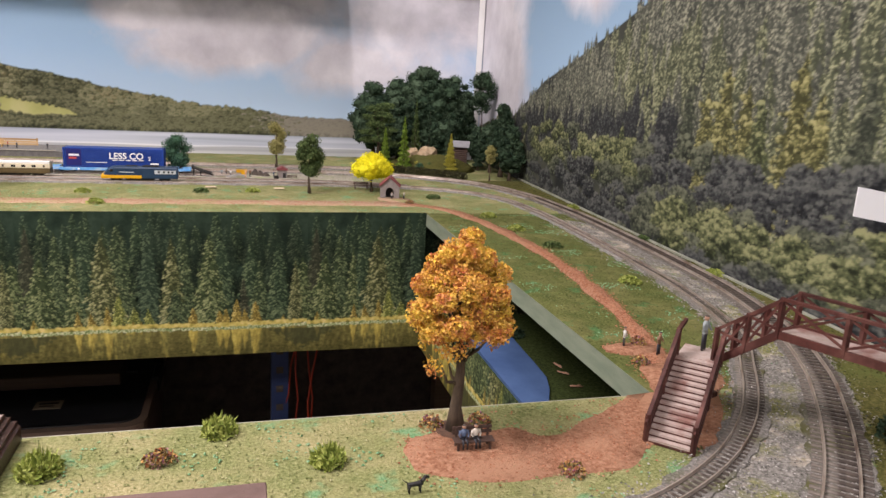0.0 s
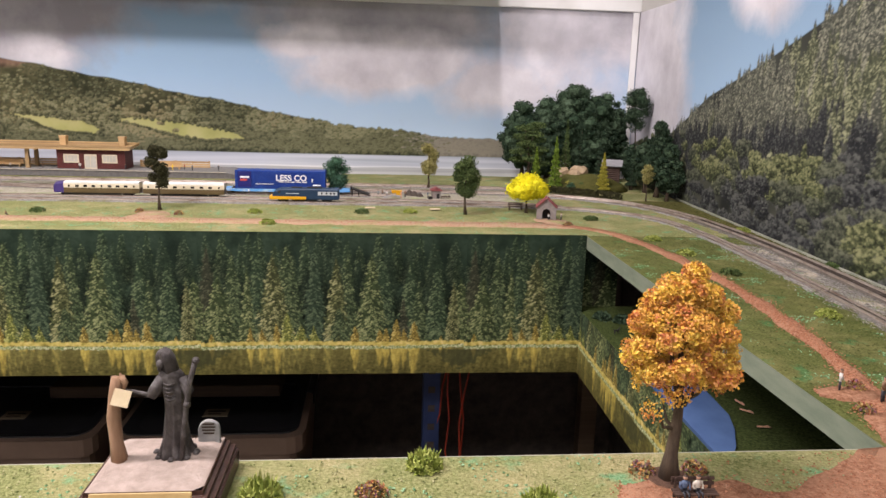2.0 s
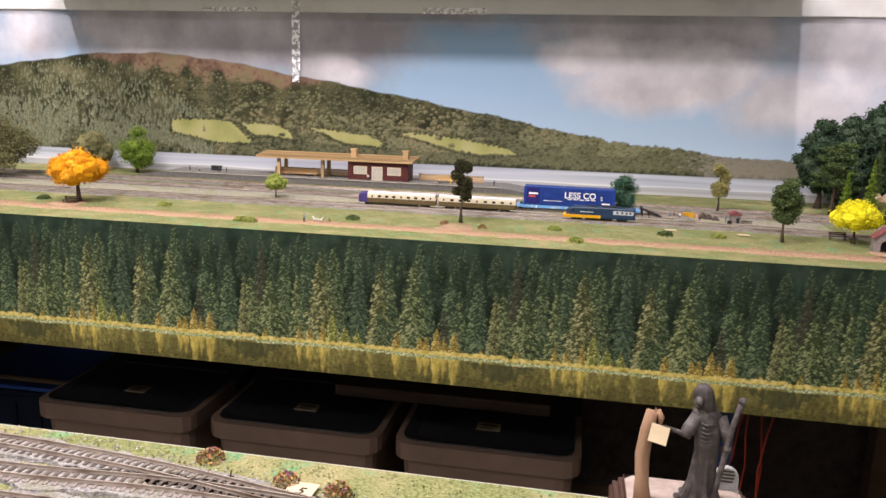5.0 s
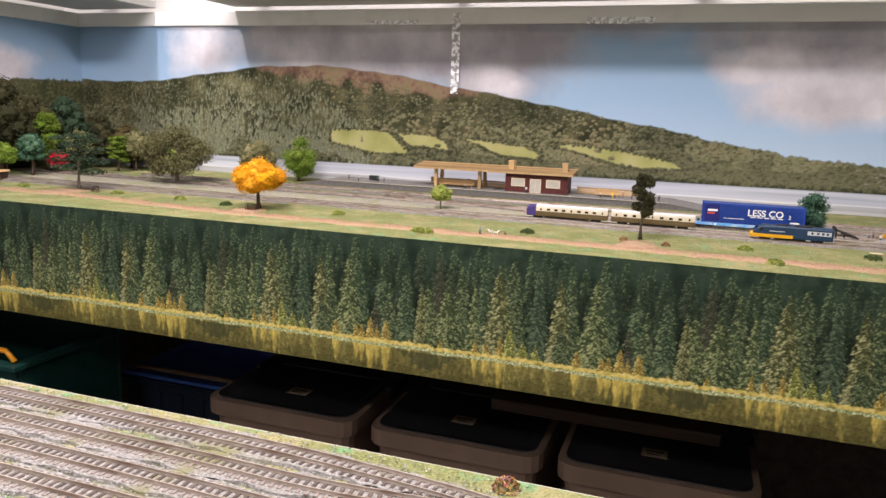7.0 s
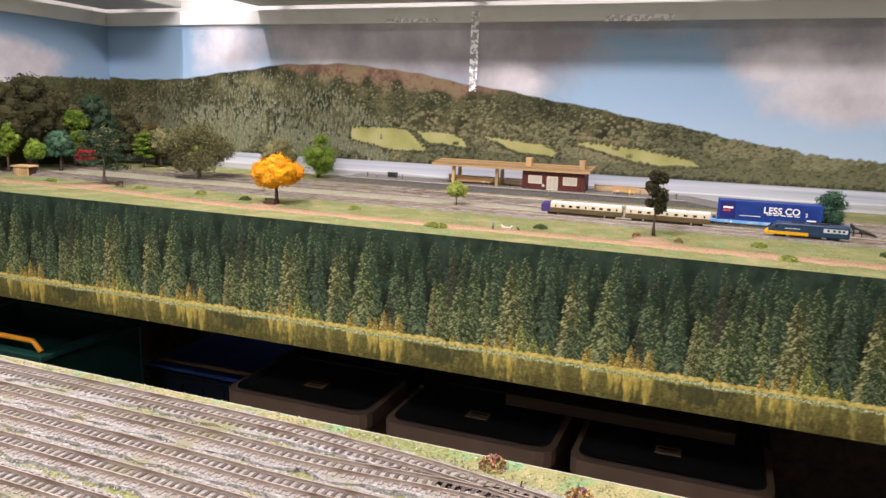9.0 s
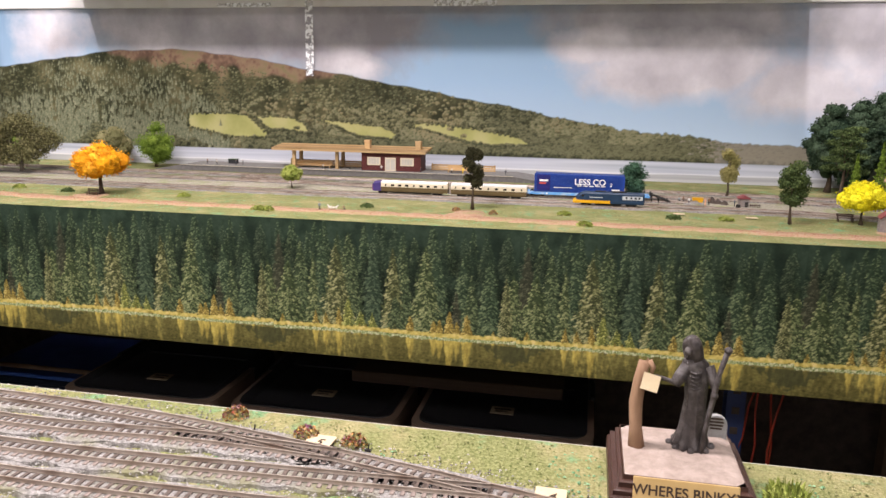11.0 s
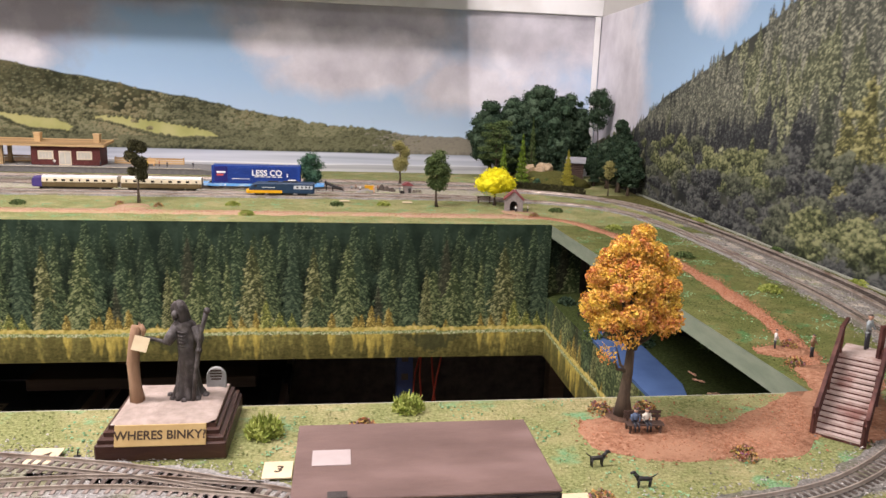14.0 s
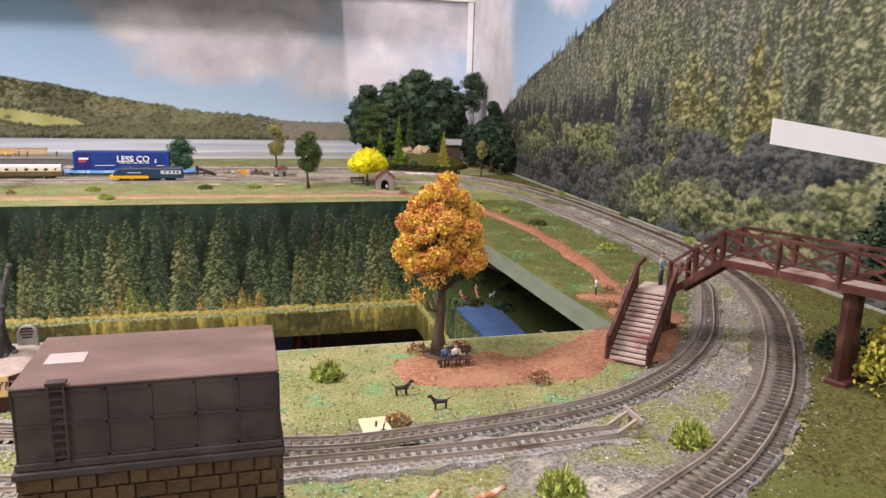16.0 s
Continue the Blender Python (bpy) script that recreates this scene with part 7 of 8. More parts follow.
# ---- trains ----
navy = surface("loco_blue", [(0.012, 0.030, 0.065), (0.02, 0.045, 0.09)], 60, 0.35)
warn = surface("loco_yellow", [(0.58, 0.29, 0.01), (0.68, 0.37, 0.015)], 60, 0.35)
lgrey = surface("loco_grey", [(0.40, 0.43, 0.46), (0.50, 0.53, 0.56)], 60, 0.4)
under = surface("underframe", [(0.012, 0.011, 0.010), (0.03, 0.027, 0.025)], 200, 0.7)
glass_dark = surface("window_dark", [(0.012, 0.013, 0.016), (0.02, 0.022, 0.026)], 20, 0.12, spec=0.6)
cream = surface("coach_cream", [(0.62, 0.55, 0.40), (0.70, 0.63, 0.48)], 60, 0.4)
choc = surface("coach_brown", [(0.085, 0.060, 0.025), (0.13, 0.095, 0.045)], 60, 0.4)
roof_white = surface("coach_roof", [(0.68, 0.67, 0.64), (0.76, 0.75, 0.72)], 40, 0.5)
purple = surface("coach_purple", [(0.045, 0.03, 0.13), (0.07, 0.05, 0.19)], 60, 0.35)
pink = surface("coach_magenta", [(0.45, 0.03, 0.14), (0.55, 0.05, 0.20)], 60, 0.35)
NZ = TOP + 0.0012 + 0.0032


def body_ring(x, w, z0, z1, crown=0.0022):
    """A carriage cross-section: upright sides, a rounded roof."""
    h = w / 2
    out = [(x, -h * 0.94, z0), (x, -h, z0 + 0.003), (x, -h, z1 - crown * 1.6)]
    out += [(x, -h * math.cos(a), z1 - crown * 1.6 + crown * 1.6 * math.sin(a)) for a in (0.6, 1.0, 1.57, 2.14, 2.54)]
    return out + [(x, h, z1 - crown * 1.6), (x, h, z0 + 0.003), (x, h * 0.94, z0)]


def bogie(parent, x):
    b = part("bogie", Shape().box(x - 0.0085, -0.0068, 0.0012, x + 0.0085, 0.0068, 0.0040), under, parent, bevel=0.0003)
    for u in (-0.0055, 0.0055):
        for v in (-0.0045, 0.0045):
            part("wheel", Shape().tube([(x + u, v - 0.0006, 0.0029), (x + u, v + 0.0006, 0.0029)], [0.0029, 0.0029], 12), under, b)


def coach(x0, x1, y, cab=False):
    L = x1 - x0
    holder = thing("model_coach", Matrix.Translation(((x0 + x1) / 2, y, NZ)), "cream and brown model railway coach with a white roof", "coach", "coupled coaches")
    h = L / 2
    lo = -h + (0.017 if cab else 0.0)
    part("lower_body", Shape().loft([body_ring(x, 0.0186, 0.0042, 0.0135, 0.0006) for x in (lo, h)]), choc, holder)
    part("upper_body", Shape().loft([body_ring(x, 0.0189, 0.0120, 0.0212, 0.0012) for x in (lo, h)]), cream, holder)
    part("roof", Shape().loft([body_ring(x, 0.0180, 0.0195, 0.0240, 0.0024) for x in (lo + 0.0004, h - 0.0004)]), roof_white, holder)
    n = 9
    for i in range(n):
        x = lo + 0.009 + (h - lo - 0.018) * i / (n - 1)
        wd = 0.0030 if i not in (0, 4, 8) else 0.0014
        for side in (-1, 1):
            y0 = side * 0.0093
            part("window", Shape().box(x - wd, min(y0, y0 + side * 0.0004), 0.0143, x + wd, max(y0, y0 + side * 0.0004), 0.0178), glass_dark, holder)
    if cab:
        part("cab", Shape().loft([body_ring(-h, 0.0150, 0.0045, 0.0185), body_ring(-h + 0.004, 0.0180, 0.0042, 0.0225), body_ring(lo, 0.0188, 0.0042, 0.0238)]), purple, holder, "purple and magenta cab end", smooth=False)
        part("cab_front", Shape().box(-h - 0.0006, -0.0062, 0.0055, -h + 0.0006, 0.0062, 0.0150), pink, holder, "magenta cab front")
    part("underframe", Shape().box(-h * 0.55, -0.006, 0.0015, h * 0.55, 0.006, 0.0048), under, holder)
    for u in (-0.72, 0.72):
        bogie(holder, u * h)
    return holder


coach(-0.556, -0.414, 1.411, True)
coach(-0.408, -0.271, 1.411)
loco = thing("model_locomotive", Matrix.Translation((-0.130, 1.372, NZ)), "blue diesel model locomotive with a yellow nose", "locomotive")
h = 0.059
part("body", Shape().loft([body_ring(-h + 0.0045, 0.0160, 0.0042, 0.0122), body_ring(-h + 0.0115, 0.0178, 0.0042, 0.0205), body_ring(-h + 0.020, 0.0186, 0.0040, 0.0238), body_ring(h - 0.002, 0.0186, 0.0040, 0.0238), body_ring(h, 0.0176, 0.0045, 0.0230)]), navy, loco)
part("nose", Shape().loft([body_ring(-h, 0.0120, 0.0035, 0.0090), body_ring(-h + 0.0040, 0.0166, 0.0032, 0.0122), body_ring(-h + 0.0115, 0.0182, 0.0035, 0.0125), body_ring(-h + 0.0160, 0.0184, 0.0040, 0.0118)]), warn, loco, "yellow wedge nose")
part("windscreen", Shape().add([(-h + 0.0052, -0.006, 0.0132), (-h + 0.0052, 0.006, 0.0132), (-h + 0.0112, 0.0058, 0.0202), (-h + 0.0112, -0.0058, 0.0202)], [(3, 2, 1, 0)]), glass_dark, loco, at=Matrix.Translation((-0.0004, 0, 0.0006)))
for side in (-1, 1):
    y0 = side * 0.0093
    part("yellow_band", Shape().box(-h + 0.013, min(y0, y0 + side * 0.0003), 0.0042, -h + 0.062, max(y0, y0 + side * 0.0003), 0.0092), warn, loco)
    part("grey_panel", Shape().box(h - 0.036, min(y0, y0 + side * 0.0003), 0.0118, h - 0.003, max(y0, y0 + side * 0.0003), 0.0178), lgrey, loco)
    part("cab_window", Shape().box(-h + 0.0145, min(y0, y0 + side * 0.0003), 0.0150, -h + 0.0185, max(y0, y0 + side * 0.0003), 0.0185), glass_dark, loco)
    for x in (0.028, 0.036, 0.043, 0.049):
        part("side_window", Shape().box(x, min(y0, y0 + side * 0.0006), 0.0135, x + 0.0032, max(y0, y0 + side * 0.0006), 0.0166), glass_dark, loco)
    part("name_bar", Shape().box(-h + 0.028, min(y0, y0 + side * 0.0004), 0.0136, -h + 0.050, max(y0, y0 + side * 0.0004), 0.0148), lgrey, loco, "pale lettering bar")
part("roof_grille", Shape().box(0.004, -0.0055, 0.0230, 0.030, 0.0055, 0.0246).box(-0.022, -0.005, 0.0230, -0.004, 0.005, 0.0244), under, loco, bevel=0.0003)
part("underframe", Shape().box(-0.022, -0.0062, 0.0012, 0.022, 0.0062, 0.0045), under, loco, bevel=0.0004)
for u in (-0.036, 0.038):
    bogie(loco, u)

# container wagon
OZ = TOP + 0.0012 + 0.0040
blue_c = surface("container_blue", [(0.010, 0.035, 0.20), (0.018, 0.055, 0.27)], 60, 0.4)
blue_d = surface("container_panel", [(0.012, 0.014, 0.11), (0.02, 0.02, 0.15)], 60, 0.4)
sky_w = surface("wagon_blue", [(0.10, 0.30, 0.62), (0.16, 0.38, 0.70)], 60, 0.4, wear=(0.42, 0.52, 0.6), wscale=60)
white_ink = surface("white_letters", [(0.74, 0.75, 0.77), (0.8, 0.8, 0.82)], 30, 0.5)
wagon = thing("flat_wagon", Matrix.Translation((-0.168, 1.468, OZ)), "light blue model flat wagon on a siding", "wagon")
part("deck", Shape().box(-0.118, -0.0155, 0.0058, 0.112, 0.0155, 0.0080), sky_w, wagon, bevel=0.0004)
for side in (-1, 1):
    part("side_sill", Shape().prism([(-0.118, 0.0078), (0.112, 0.0078), (0.112, 0.0045), (0.085, 0.0030), (-0.09, 0.0030), (-0.118, 0.0045)], -0.0006, 0.0006), sky_w, wagon, at=Matrix.Translation((0, side * 0.0155, 0)) @ Matrix.Rotation(radians(90), 4, "X"))
    for x in (-0.07, 0.0, 0.06):
        part("badge", Shape().tube([(x, side * 0.0160, 0.0052), (x, side * 0.0165, 0.0052)], [0.0018, 0.0018], 12), white_ink, wagon)
for u in (-0.088, 0.084):
    b = part("bogie", Shape().box(u - 0.015, -0.0125, 0.0015, u + 0.015, 0.0125, 0.0060), under, wagon, bevel=0.0005)
    for k in (-0.010, 0.010):
        for v in (-0.008, 0.008):
            part("wheel", Shape().tube([(u + k, v - 0.0012, 0.0048), (u + k, v + 0.0012, 0.0048)], [0.0052, 0.0052], 14), under, b)
box = thing("shipping_container", Matrix.Translation((-0.181, 1.468, OZ + 0.0080)), "dark blue shipping container with white lettering, on the wagon", "container")
CL, CW, CH = 0.0790, 0.0155, 0.0335
part("body", Shape().box(-CL, -CW, 0, CL, CW, CH), blue_c, box, bevel=0.0005)
for side in (-1, 1):
    s = Shape()
    for i in range(12):
        z = 0.003 + i * 0.0024
        s.box(-CL + 0.004, side * CW - (0.0004 if side < 0 else 0.0), z, CL - 0.004, side * CW + (0.0004 if side > 0 else 0.0), z + 0.0010)
    part("side_ribs", s, blue_c, box)
    for x in (-CL, CL):
        part("corner_post", Shape().box(x - 0.0015, side * CW - 0.0015, 0, x + 0.0015, side * CW + 0.0015, CH), blue_c, box)
part("dark_panel", Shape().box(-CL + 0.0035, -CW - 0.0008, 0.0035, -CL + 0.027, -CW, CH - 0.002), blue_d, box)
for i, (w, c) in enumerate(((0.016, white_ink), (0.012, FIG["red"]))):
    part("logo_bar", Shape().box(-CL + 0.0075, -CW - 0.0011, 0.0195 - 0.005 * i, -CL + 0.0075 + w, -CW - 0.0006, 0.0228 - 0.005 * i), c, box, "plain lettering bar")
flat = Matrix.Rotation(radians(90), 4, "X")
lettering("lettering", "LESS CO", 0.0150, Matrix.Translation((0.0195, -CW - 0.0014, 0.0200)) @ flat, white_ink, box, "white lettering", thick=0.0003)
lettering("lettering", "2", 0.0082, Matrix.Translation((0.0570, -CW - 0.0014, 0.0165)) @ flat, white_ink, box, "white lettering", thick=0.0003)
for i in range(5):
    part("dash", Shape().box(-0.003 + i * 0.0105, -CW - 0.0009, 0.0125, 0.005 + i * 0.0105, -CW - 0.0004, 0.0140), white_ink, box)
part("small_print", Shape().box(-0.045, -CW - 0.0009, 0.0085, -0.012, -CW - 0.0004, 0.0094), white_ink, box)
part("small_print", Shape().box(0.058, -CW - 0.0009, 0.0065, 0.072, -CW - 0.0004, 0.0090), white_ink, box)
ramp_ = thing("loading_ramp", Matrix.Translation((-0.052, 1.468, TOP + 0.0012)), "black timber loading ramp at the siding's end", "ramp")
part("ramp_deck", Shape().beam((0, 0, 0.0135), (0.034, 0, 0.0015), 0.024, 0.002), under, ramp_)
for x, z in ((0.0, 0.0135), (0.012, 0.009)):
    part("trestle", Shape().box(x - 0.001, -0.011, 0, x + 0.001, -0.009, z).box(x - 0.001, 0.009, 0, x + 0.001, 0.011, z), under, ramp_)
part("stop_beam", Shape().box(-0.003, -0.012, 0.012, 0.0, 0.012, 0.0175), under, ramp_)

# ---- station ----
plat_m = surface("platform_top", [(0.17, 0.165, 0.16), (0.26, 0.25, 0.24)], 90, 0.85, 0.0003, 300)
plat_side = surface("platform_wall", [(0.10, 0.095, 0.095), (0.17, 0.16, 0.155)], 140, 0.85, 0.0005, 300)
pine_wood = surface("raw_pine", [(0.50, 0.32, 0.14), (0.66, 0.46, 0.24)], 60, 0.6, 0.0002, 300, stretch=(0.25, 2, 2), vary="object")
maroon = surface("maroon_boarding", [(0.075, 0.018, 0.016), (0.12, 0.032, 0.028)], 80, 0.6, 0.0002, 300)
cream_trim = surface("cream_trim", [(0.58, 0.50, 0.36), (0.68, 0.60, 0.45)], 60, 0.6)
curtain = surface("window_blind", [(0.42, 0.40, 0.34), (0.52, 0.50, 0.44)], 60, 0.4)
PZ = 0.0125
platform = thing("station_platform", Matrix.Translation((-0.7, 1.69, TOP)), "long grey station platform with a ramped end", "platform")
part("platform_wall", Shape().prism([(-0.49, 0.0), (-0.42, PZ - 0.0006), (0.375, PZ - 0.0006), (0.46, 0.001), (0.46, 0.0)], -0.108, 0.0), plat_side, platform, at=Matrix.Rotation(radians(90), 4, "X"))
part("platform_top", Shape().box(-0.42, -0.0016, PZ - 0.0006, 0.375, 0.108, PZ + 0.0004), plat_m, platform)
part("white_edge", Shape().box(-0.42, -0.0014, PZ + 0.0004, 0.375, 0.0016, PZ + 0.0008), cream_trim, platform)
part("end_ramp", Shape().add([(0.375, -0.001, PZ + 0.0004), (0.46, -0.001, 0.0016), (0.46, 0.108, 0.0016), (0.375, 0.108, PZ + 0.0004), (0.375, -0.001, PZ - 0.001), (0.46, -0.001, 0.0002), (0.46, 0.108, 0.0002), (0.375, 0.108, PZ - 0.001)], [(0, 1, 2, 3), (7, 6, 5, 4), (0, 4, 5, 1), (1, 5, 6, 2), (2, 6, 7, 3), (3, 7, 4, 0)]), plat_m, platform)
SZ = TOP + PZ + 0.0004
station = thing("station_building", Matrix.Translation((-0.607, 1.7155, SZ)), "maroon boarded station building with a pale wooden roof and canopy", "station")
part("wall", Shape().box(-0.069, 0, 0, 0.069, 0.052, 0.041), maroon, station, bevel=0.0006)
for i in range(9):
    part("weatherboard", Shape().box(-0.0695, -0.0007, 0.001 + i * 0.0044, 0.0695, 0.0, 0.0046 + i * 0.0044), maroon, station)
roof = part("roof", Shape().add([(-0.285, -0.010, 0.0405), (0.082, -0.010, 0.0405), (0.082, 0.060, 0.0475), (-0.285, 0.060, 0.0475), (-0.285, -0.010, 0.0455), (0.082, -0.010, 0.0455), (0.082, 0.060, 0.0525), (-0.285, 0.060, 0.0525)], [(3, 2, 1, 0), (4, 5, 6, 7), (0, 1, 5, 4), (1, 2, 6, 5), (2, 3, 7, 6), (3, 0, 4, 7)]), pine_wood, station, "pale bare wood roof")
for i in range(5):
    part("roof_plank", Shape().box(-0.286, -0.0108 + i * 0.0142, 0.0459 + i * 0.00142, 0.083, 0.0024 + i * 0.0142, 0.0469 + i * 0.00142), pine_wood, roof)
for x in (-0.060, 0.060):
    part("chimney", Shape().box(x - 0.0062, 0.012, 0.044, x + 0.0062, 0.026, 0.0665).box(x - 0.0070, 0.011, 0.0640, x + 0.0070, 0.027, 0.0680), pine_wood, station, "pale wooden chimney", bevel=0.0004)
for x in (-0.040, 0.038):
    wn = part("window", Shape().box(x - 0.0155, -0.0018, 0.0125, x + 0.0155, -0.0006, 0.0305), cream_trim, station, "cream framed window")
    part("pane", Shape().box(x - 0.0128, -0.0024, 0.0150, x + 0.0128, -0.0018, 0.0280), curtain, wn)
    for k in range(1, 4):
        part("glazing_bar", Shape().box(x - 0.0128 + k * 0.0064 - 0.0003, -0.0028, 0.0150, x - 0.0128 + k * 0.0064 + 0.0003, -0.0023, 0.0280), cream_trim, wn)
dr = part("door", Shape().box(-0.0135, -0.0018, 0.0, 0.0115, -0.0006, 0.0305), cream_trim, station, "cream double door")
for x in (-0.0118, -0.0002):
    part("door_panel", Shape().box(x, -0.0024, 0.003, x + 0.0100, -0.0017, 0.0275), curtain, dr)
for x in (-0.235, -0.13):
    for y in (0.004, 0.046):
        part("canopy_post", Shape().box(x - 0.0035, y - 0.0035, 0, x + 0.0035, y + 0.0035, 0.0415 if y < 0.02 else 0.046), pine_wood, station)


def plank_seat(x, y, length, label):
    o = thing("platform_bench", Matrix.Translation((x, y, SZ)), label, "bench", "platform benches")
    part("seat", Shape().box(-length / 2, -0.006, 0.0048, length / 2, 0.004, 0.0060), pine_wood, o)
    part("backrest", Shape().box(-length / 2, 0.0042, 0.0055, length / 2, 0.0056, 0.0160), pine_wood, o)
    for u in (-0.45, 0.45):
        part("leg", Shape().box(u * length - 0.001, -0.005, 0, u * length + 0.001, 0.003, 0.0048), pine_wood, o)


plank_seat(-0.80, 1.735, 0.09, "long bare wood bench under the station canopy")
plank_seat(-0.455, 1.738, 0.05, "bare wood bench beside the station building")


def plank_fence(x0, x1, y, h):
    o = thing("plank_fence", Matrix.Translation((x0, y, SZ)), "low pale wooden plank fence on the platform", "fence", "platform fences")
    n = 3
    for i in range(n):
        part("board", Shape().box(0, -0.0008, 0.0006 + h / n * i, x1 - x0, 0.0008, h / n * (i + 0.94)), pine_wood, o)
    for u in (0.002, (x1 - x0) / 2, x1 - x0 - 0.002):
        part("post", Shape().box(u - 0.0015, 0.0008, 0, u + 0.0015, 0.0028, h + 0.001), pine_wood, o)


plank_fence(-0.875, -0.685, 1.776, 0.015)
plank_fence(-0.525, -0.375, 1.772, 0.0145)
for i, (x, y, c, t) in enumerate(((-0.625, 1.7, "white", 0.4), (-0.70, 1.702, "brown", 2.0), (-0.534, 1.703, "black", 1.0), (-0.345, 1.715, "black", 0.2), (-0.465, 1.71, "white", 2.4), (-0.44, 1.712, "yellow", 0.4), (-0.765, 1.703, "cream", 0.7), (-0.99, 1.72, "black", 0.4), (-0.975, 1.725, "black", 2.4), (-1.07, 1.73, "brown", 1.0), (-1.04, 1.72, "cream", 1.5), (-0.40, 1.715, "black", 1.1), (-0.42, 1.73, "red", 1.4))):
    figure("small model passenger standing on the platform", x, y, 0.0125 if i else 0.015, c, t, SZ, group="platform figures")
kiosk = thing("platform_kiosk", Matrix.Translation((-1.01, 1.745, SZ)), "small dark green trolley on the platform", "kiosk")
part("body", Shape().box(-0.011, -0.005, 0.002, 0.011, 0.005, 0.011), FIG["black"], kiosk, bevel=0.0004)
part("top", Shape().box(-0.012, -0.006, 0.011, 0.012, 0.006, 0.0125), LEAF["deep"], kiosk)

# ---- far board details ----
roof_red = surface("kennel_roof", [(0.16, 0.04, 0.045), (0.24, 0.075, 0.075)], 200, 0.7, 0.0003, 400)
rubble = surface("kennel_stone", [(0.16, 0.14, 0.135), (0.30, 0.27, 0.255)], 300, 0.9, 0.0008, 260, wear=(0.24, 0.20, 0.18), wscale=200)
kennel = thing("stone_hut", Matrix.Translation((0.265, 1.251, TOP)) @ Matrix.Rotation(radians(-12), 4, "Z"), "little grey stone hut with a red gabled roof", "hut")
part("wall", Shape().prism([(-0.0155, 0), (-0.0065, 0), (-0.0065, 0.012), (-0.0045, 0.0165), (0, 0.0185), (0.0045, 0.0165), (0.0065, 0.012), (0.0065, 0), (0.0155, 0), (0.0155, 0.020), (0, 0.034), (-0.0155, 0.020)], -0.024, 0.0), rubble, kennel, at=Matrix.Translation((0, -0.012, 0)) @ Matrix.Rotation(radians(90), 4, "X"))
part("doorway", Shape().box(-0.0066, 0.004, 0.0, 0.0066, 0.006, 0.0186), under, kennel)
for side in (-1, 1):
    part("roof_slope", Shape().beam((side * 0.0088, -0.0145, 0.0275), (side * 0.0088, 0.0135, 0.0275), 0.0215, 0.0016), roof_red, kennel, at=Matrix.Translation((side * 0.0088, 0, 0.0275)) @ Matrix.Rotation(side * radians(42), 4, "Y") @ Matrix.Translation((-side * 0.0088, 0, -0.0275)))
figure("small pale model figure by the hut", 0.2645, 1.232, 0.012, "white", 0.3)
figure("small model figure by the hut", 0.285, 1.233, 0.013, "cream", 0.9)
figure("model figure by the far path", -0.584, 1.206, 0.0135, "grey", 0.2)
figure("crouching model figure by the far path", -0.548, 1.219, 0.010, "brown", 1.2, how="sit")
animal("toy_dog", "tiny white and brown model dog", -0.561, 1.214, 0.2, 0.0055, white_hide)
animal("toy_dog", "tiny white and brown model dog", -0.571, 1.218, 2.6, 0.0055, white_hide)
bench("dark model bench under the orange tree", -1.023, 1.248, 0.0, 0.026)
bench("dark model bench beside the yellow tree", 0.231, 1.337, 0.0, 0.026)
bench("dark picnic table under the pine", -1.463, 1.318, 0.3, 0.024, table=True)
bench("pale garden bench in front of the hut wall", -1.43, 1.302, 0.1, 0.014)
for x, y in ((-0.018, 1.329), (0.091, 1.322)):
    number_card("", x, y, 0.05, 0.017, 0.012)
# yard of builders' things beside the track
shed = thing("yard_shed", Matrix.Translation((0.105, 1.455, TOP)), "small grey brick shed with a red roof and fence", "shed")
part("wall", Shape().box(-0.010, -0.008, 0, 0.006, 0.008, 0.016), rubble, shed)
part("roof", Shape().prism([(-0.0125, 0.015), (0.0085, 0.015), (0.0085, 0.0165), (-0.002, 0.0215), (-0.0125, 0.0165)], -0.010, 0.010), roof_red, shed, at=Matrix.Rotation(radians(90), 4, "X"))
part("door", Shape().box(-0.001, -0.0086, 0.0, 0.004, -0.0078, 0.010), under, shed)
for i in range(6):
    part("fence_post", Shape().box(0.008 + i * 0.003, -0.0085, 0, 0.009 + i * 0.003, -0.0075, 0.007), bench_m, shed)
part("fence_rail", Shape().box(0.007, -0.0075, 0.0045, 0.025, -0.0068, 0.0058), bench_m, shed)
heap = Shape()
ring = []
for z, r in ((0, 0.021), (0.002, 0.017), (0.0042, 0.010), (0.0056, 0.003)):
    ring.append([(r * math.cos(a) * (1 + 0.12 * math.sin(3 * a)), r * 0.75 * math.sin(a), z) for a in np.linspace(0, 2 * math.pi, 14, endpoint=False)])
tagged(part("gravel_heap", heap.loft(ring), ballast_m, smooth=True, at=Matrix.Translation((0.022, 1.452, TOP))), "low heap of grey gravel beside the siding", "gravel heap")
tagged(part("orange_skip", Shape().loft([[(-0.008, -0.005, 0), (0.008, -0.005, 0), (0.008, 0.005, 0), (-0.008, 0.005, 0)], [(-0.010, -0.006, 0.009), (0.010, -0.006, 0.009), (0.010, 0.006, 0.009), (-0.010, 0.006, 0.009)]]), warn, at=Matrix.Translation((0.031, 1.49, TOP))), "small orange yellow skip in the yard", "skip")
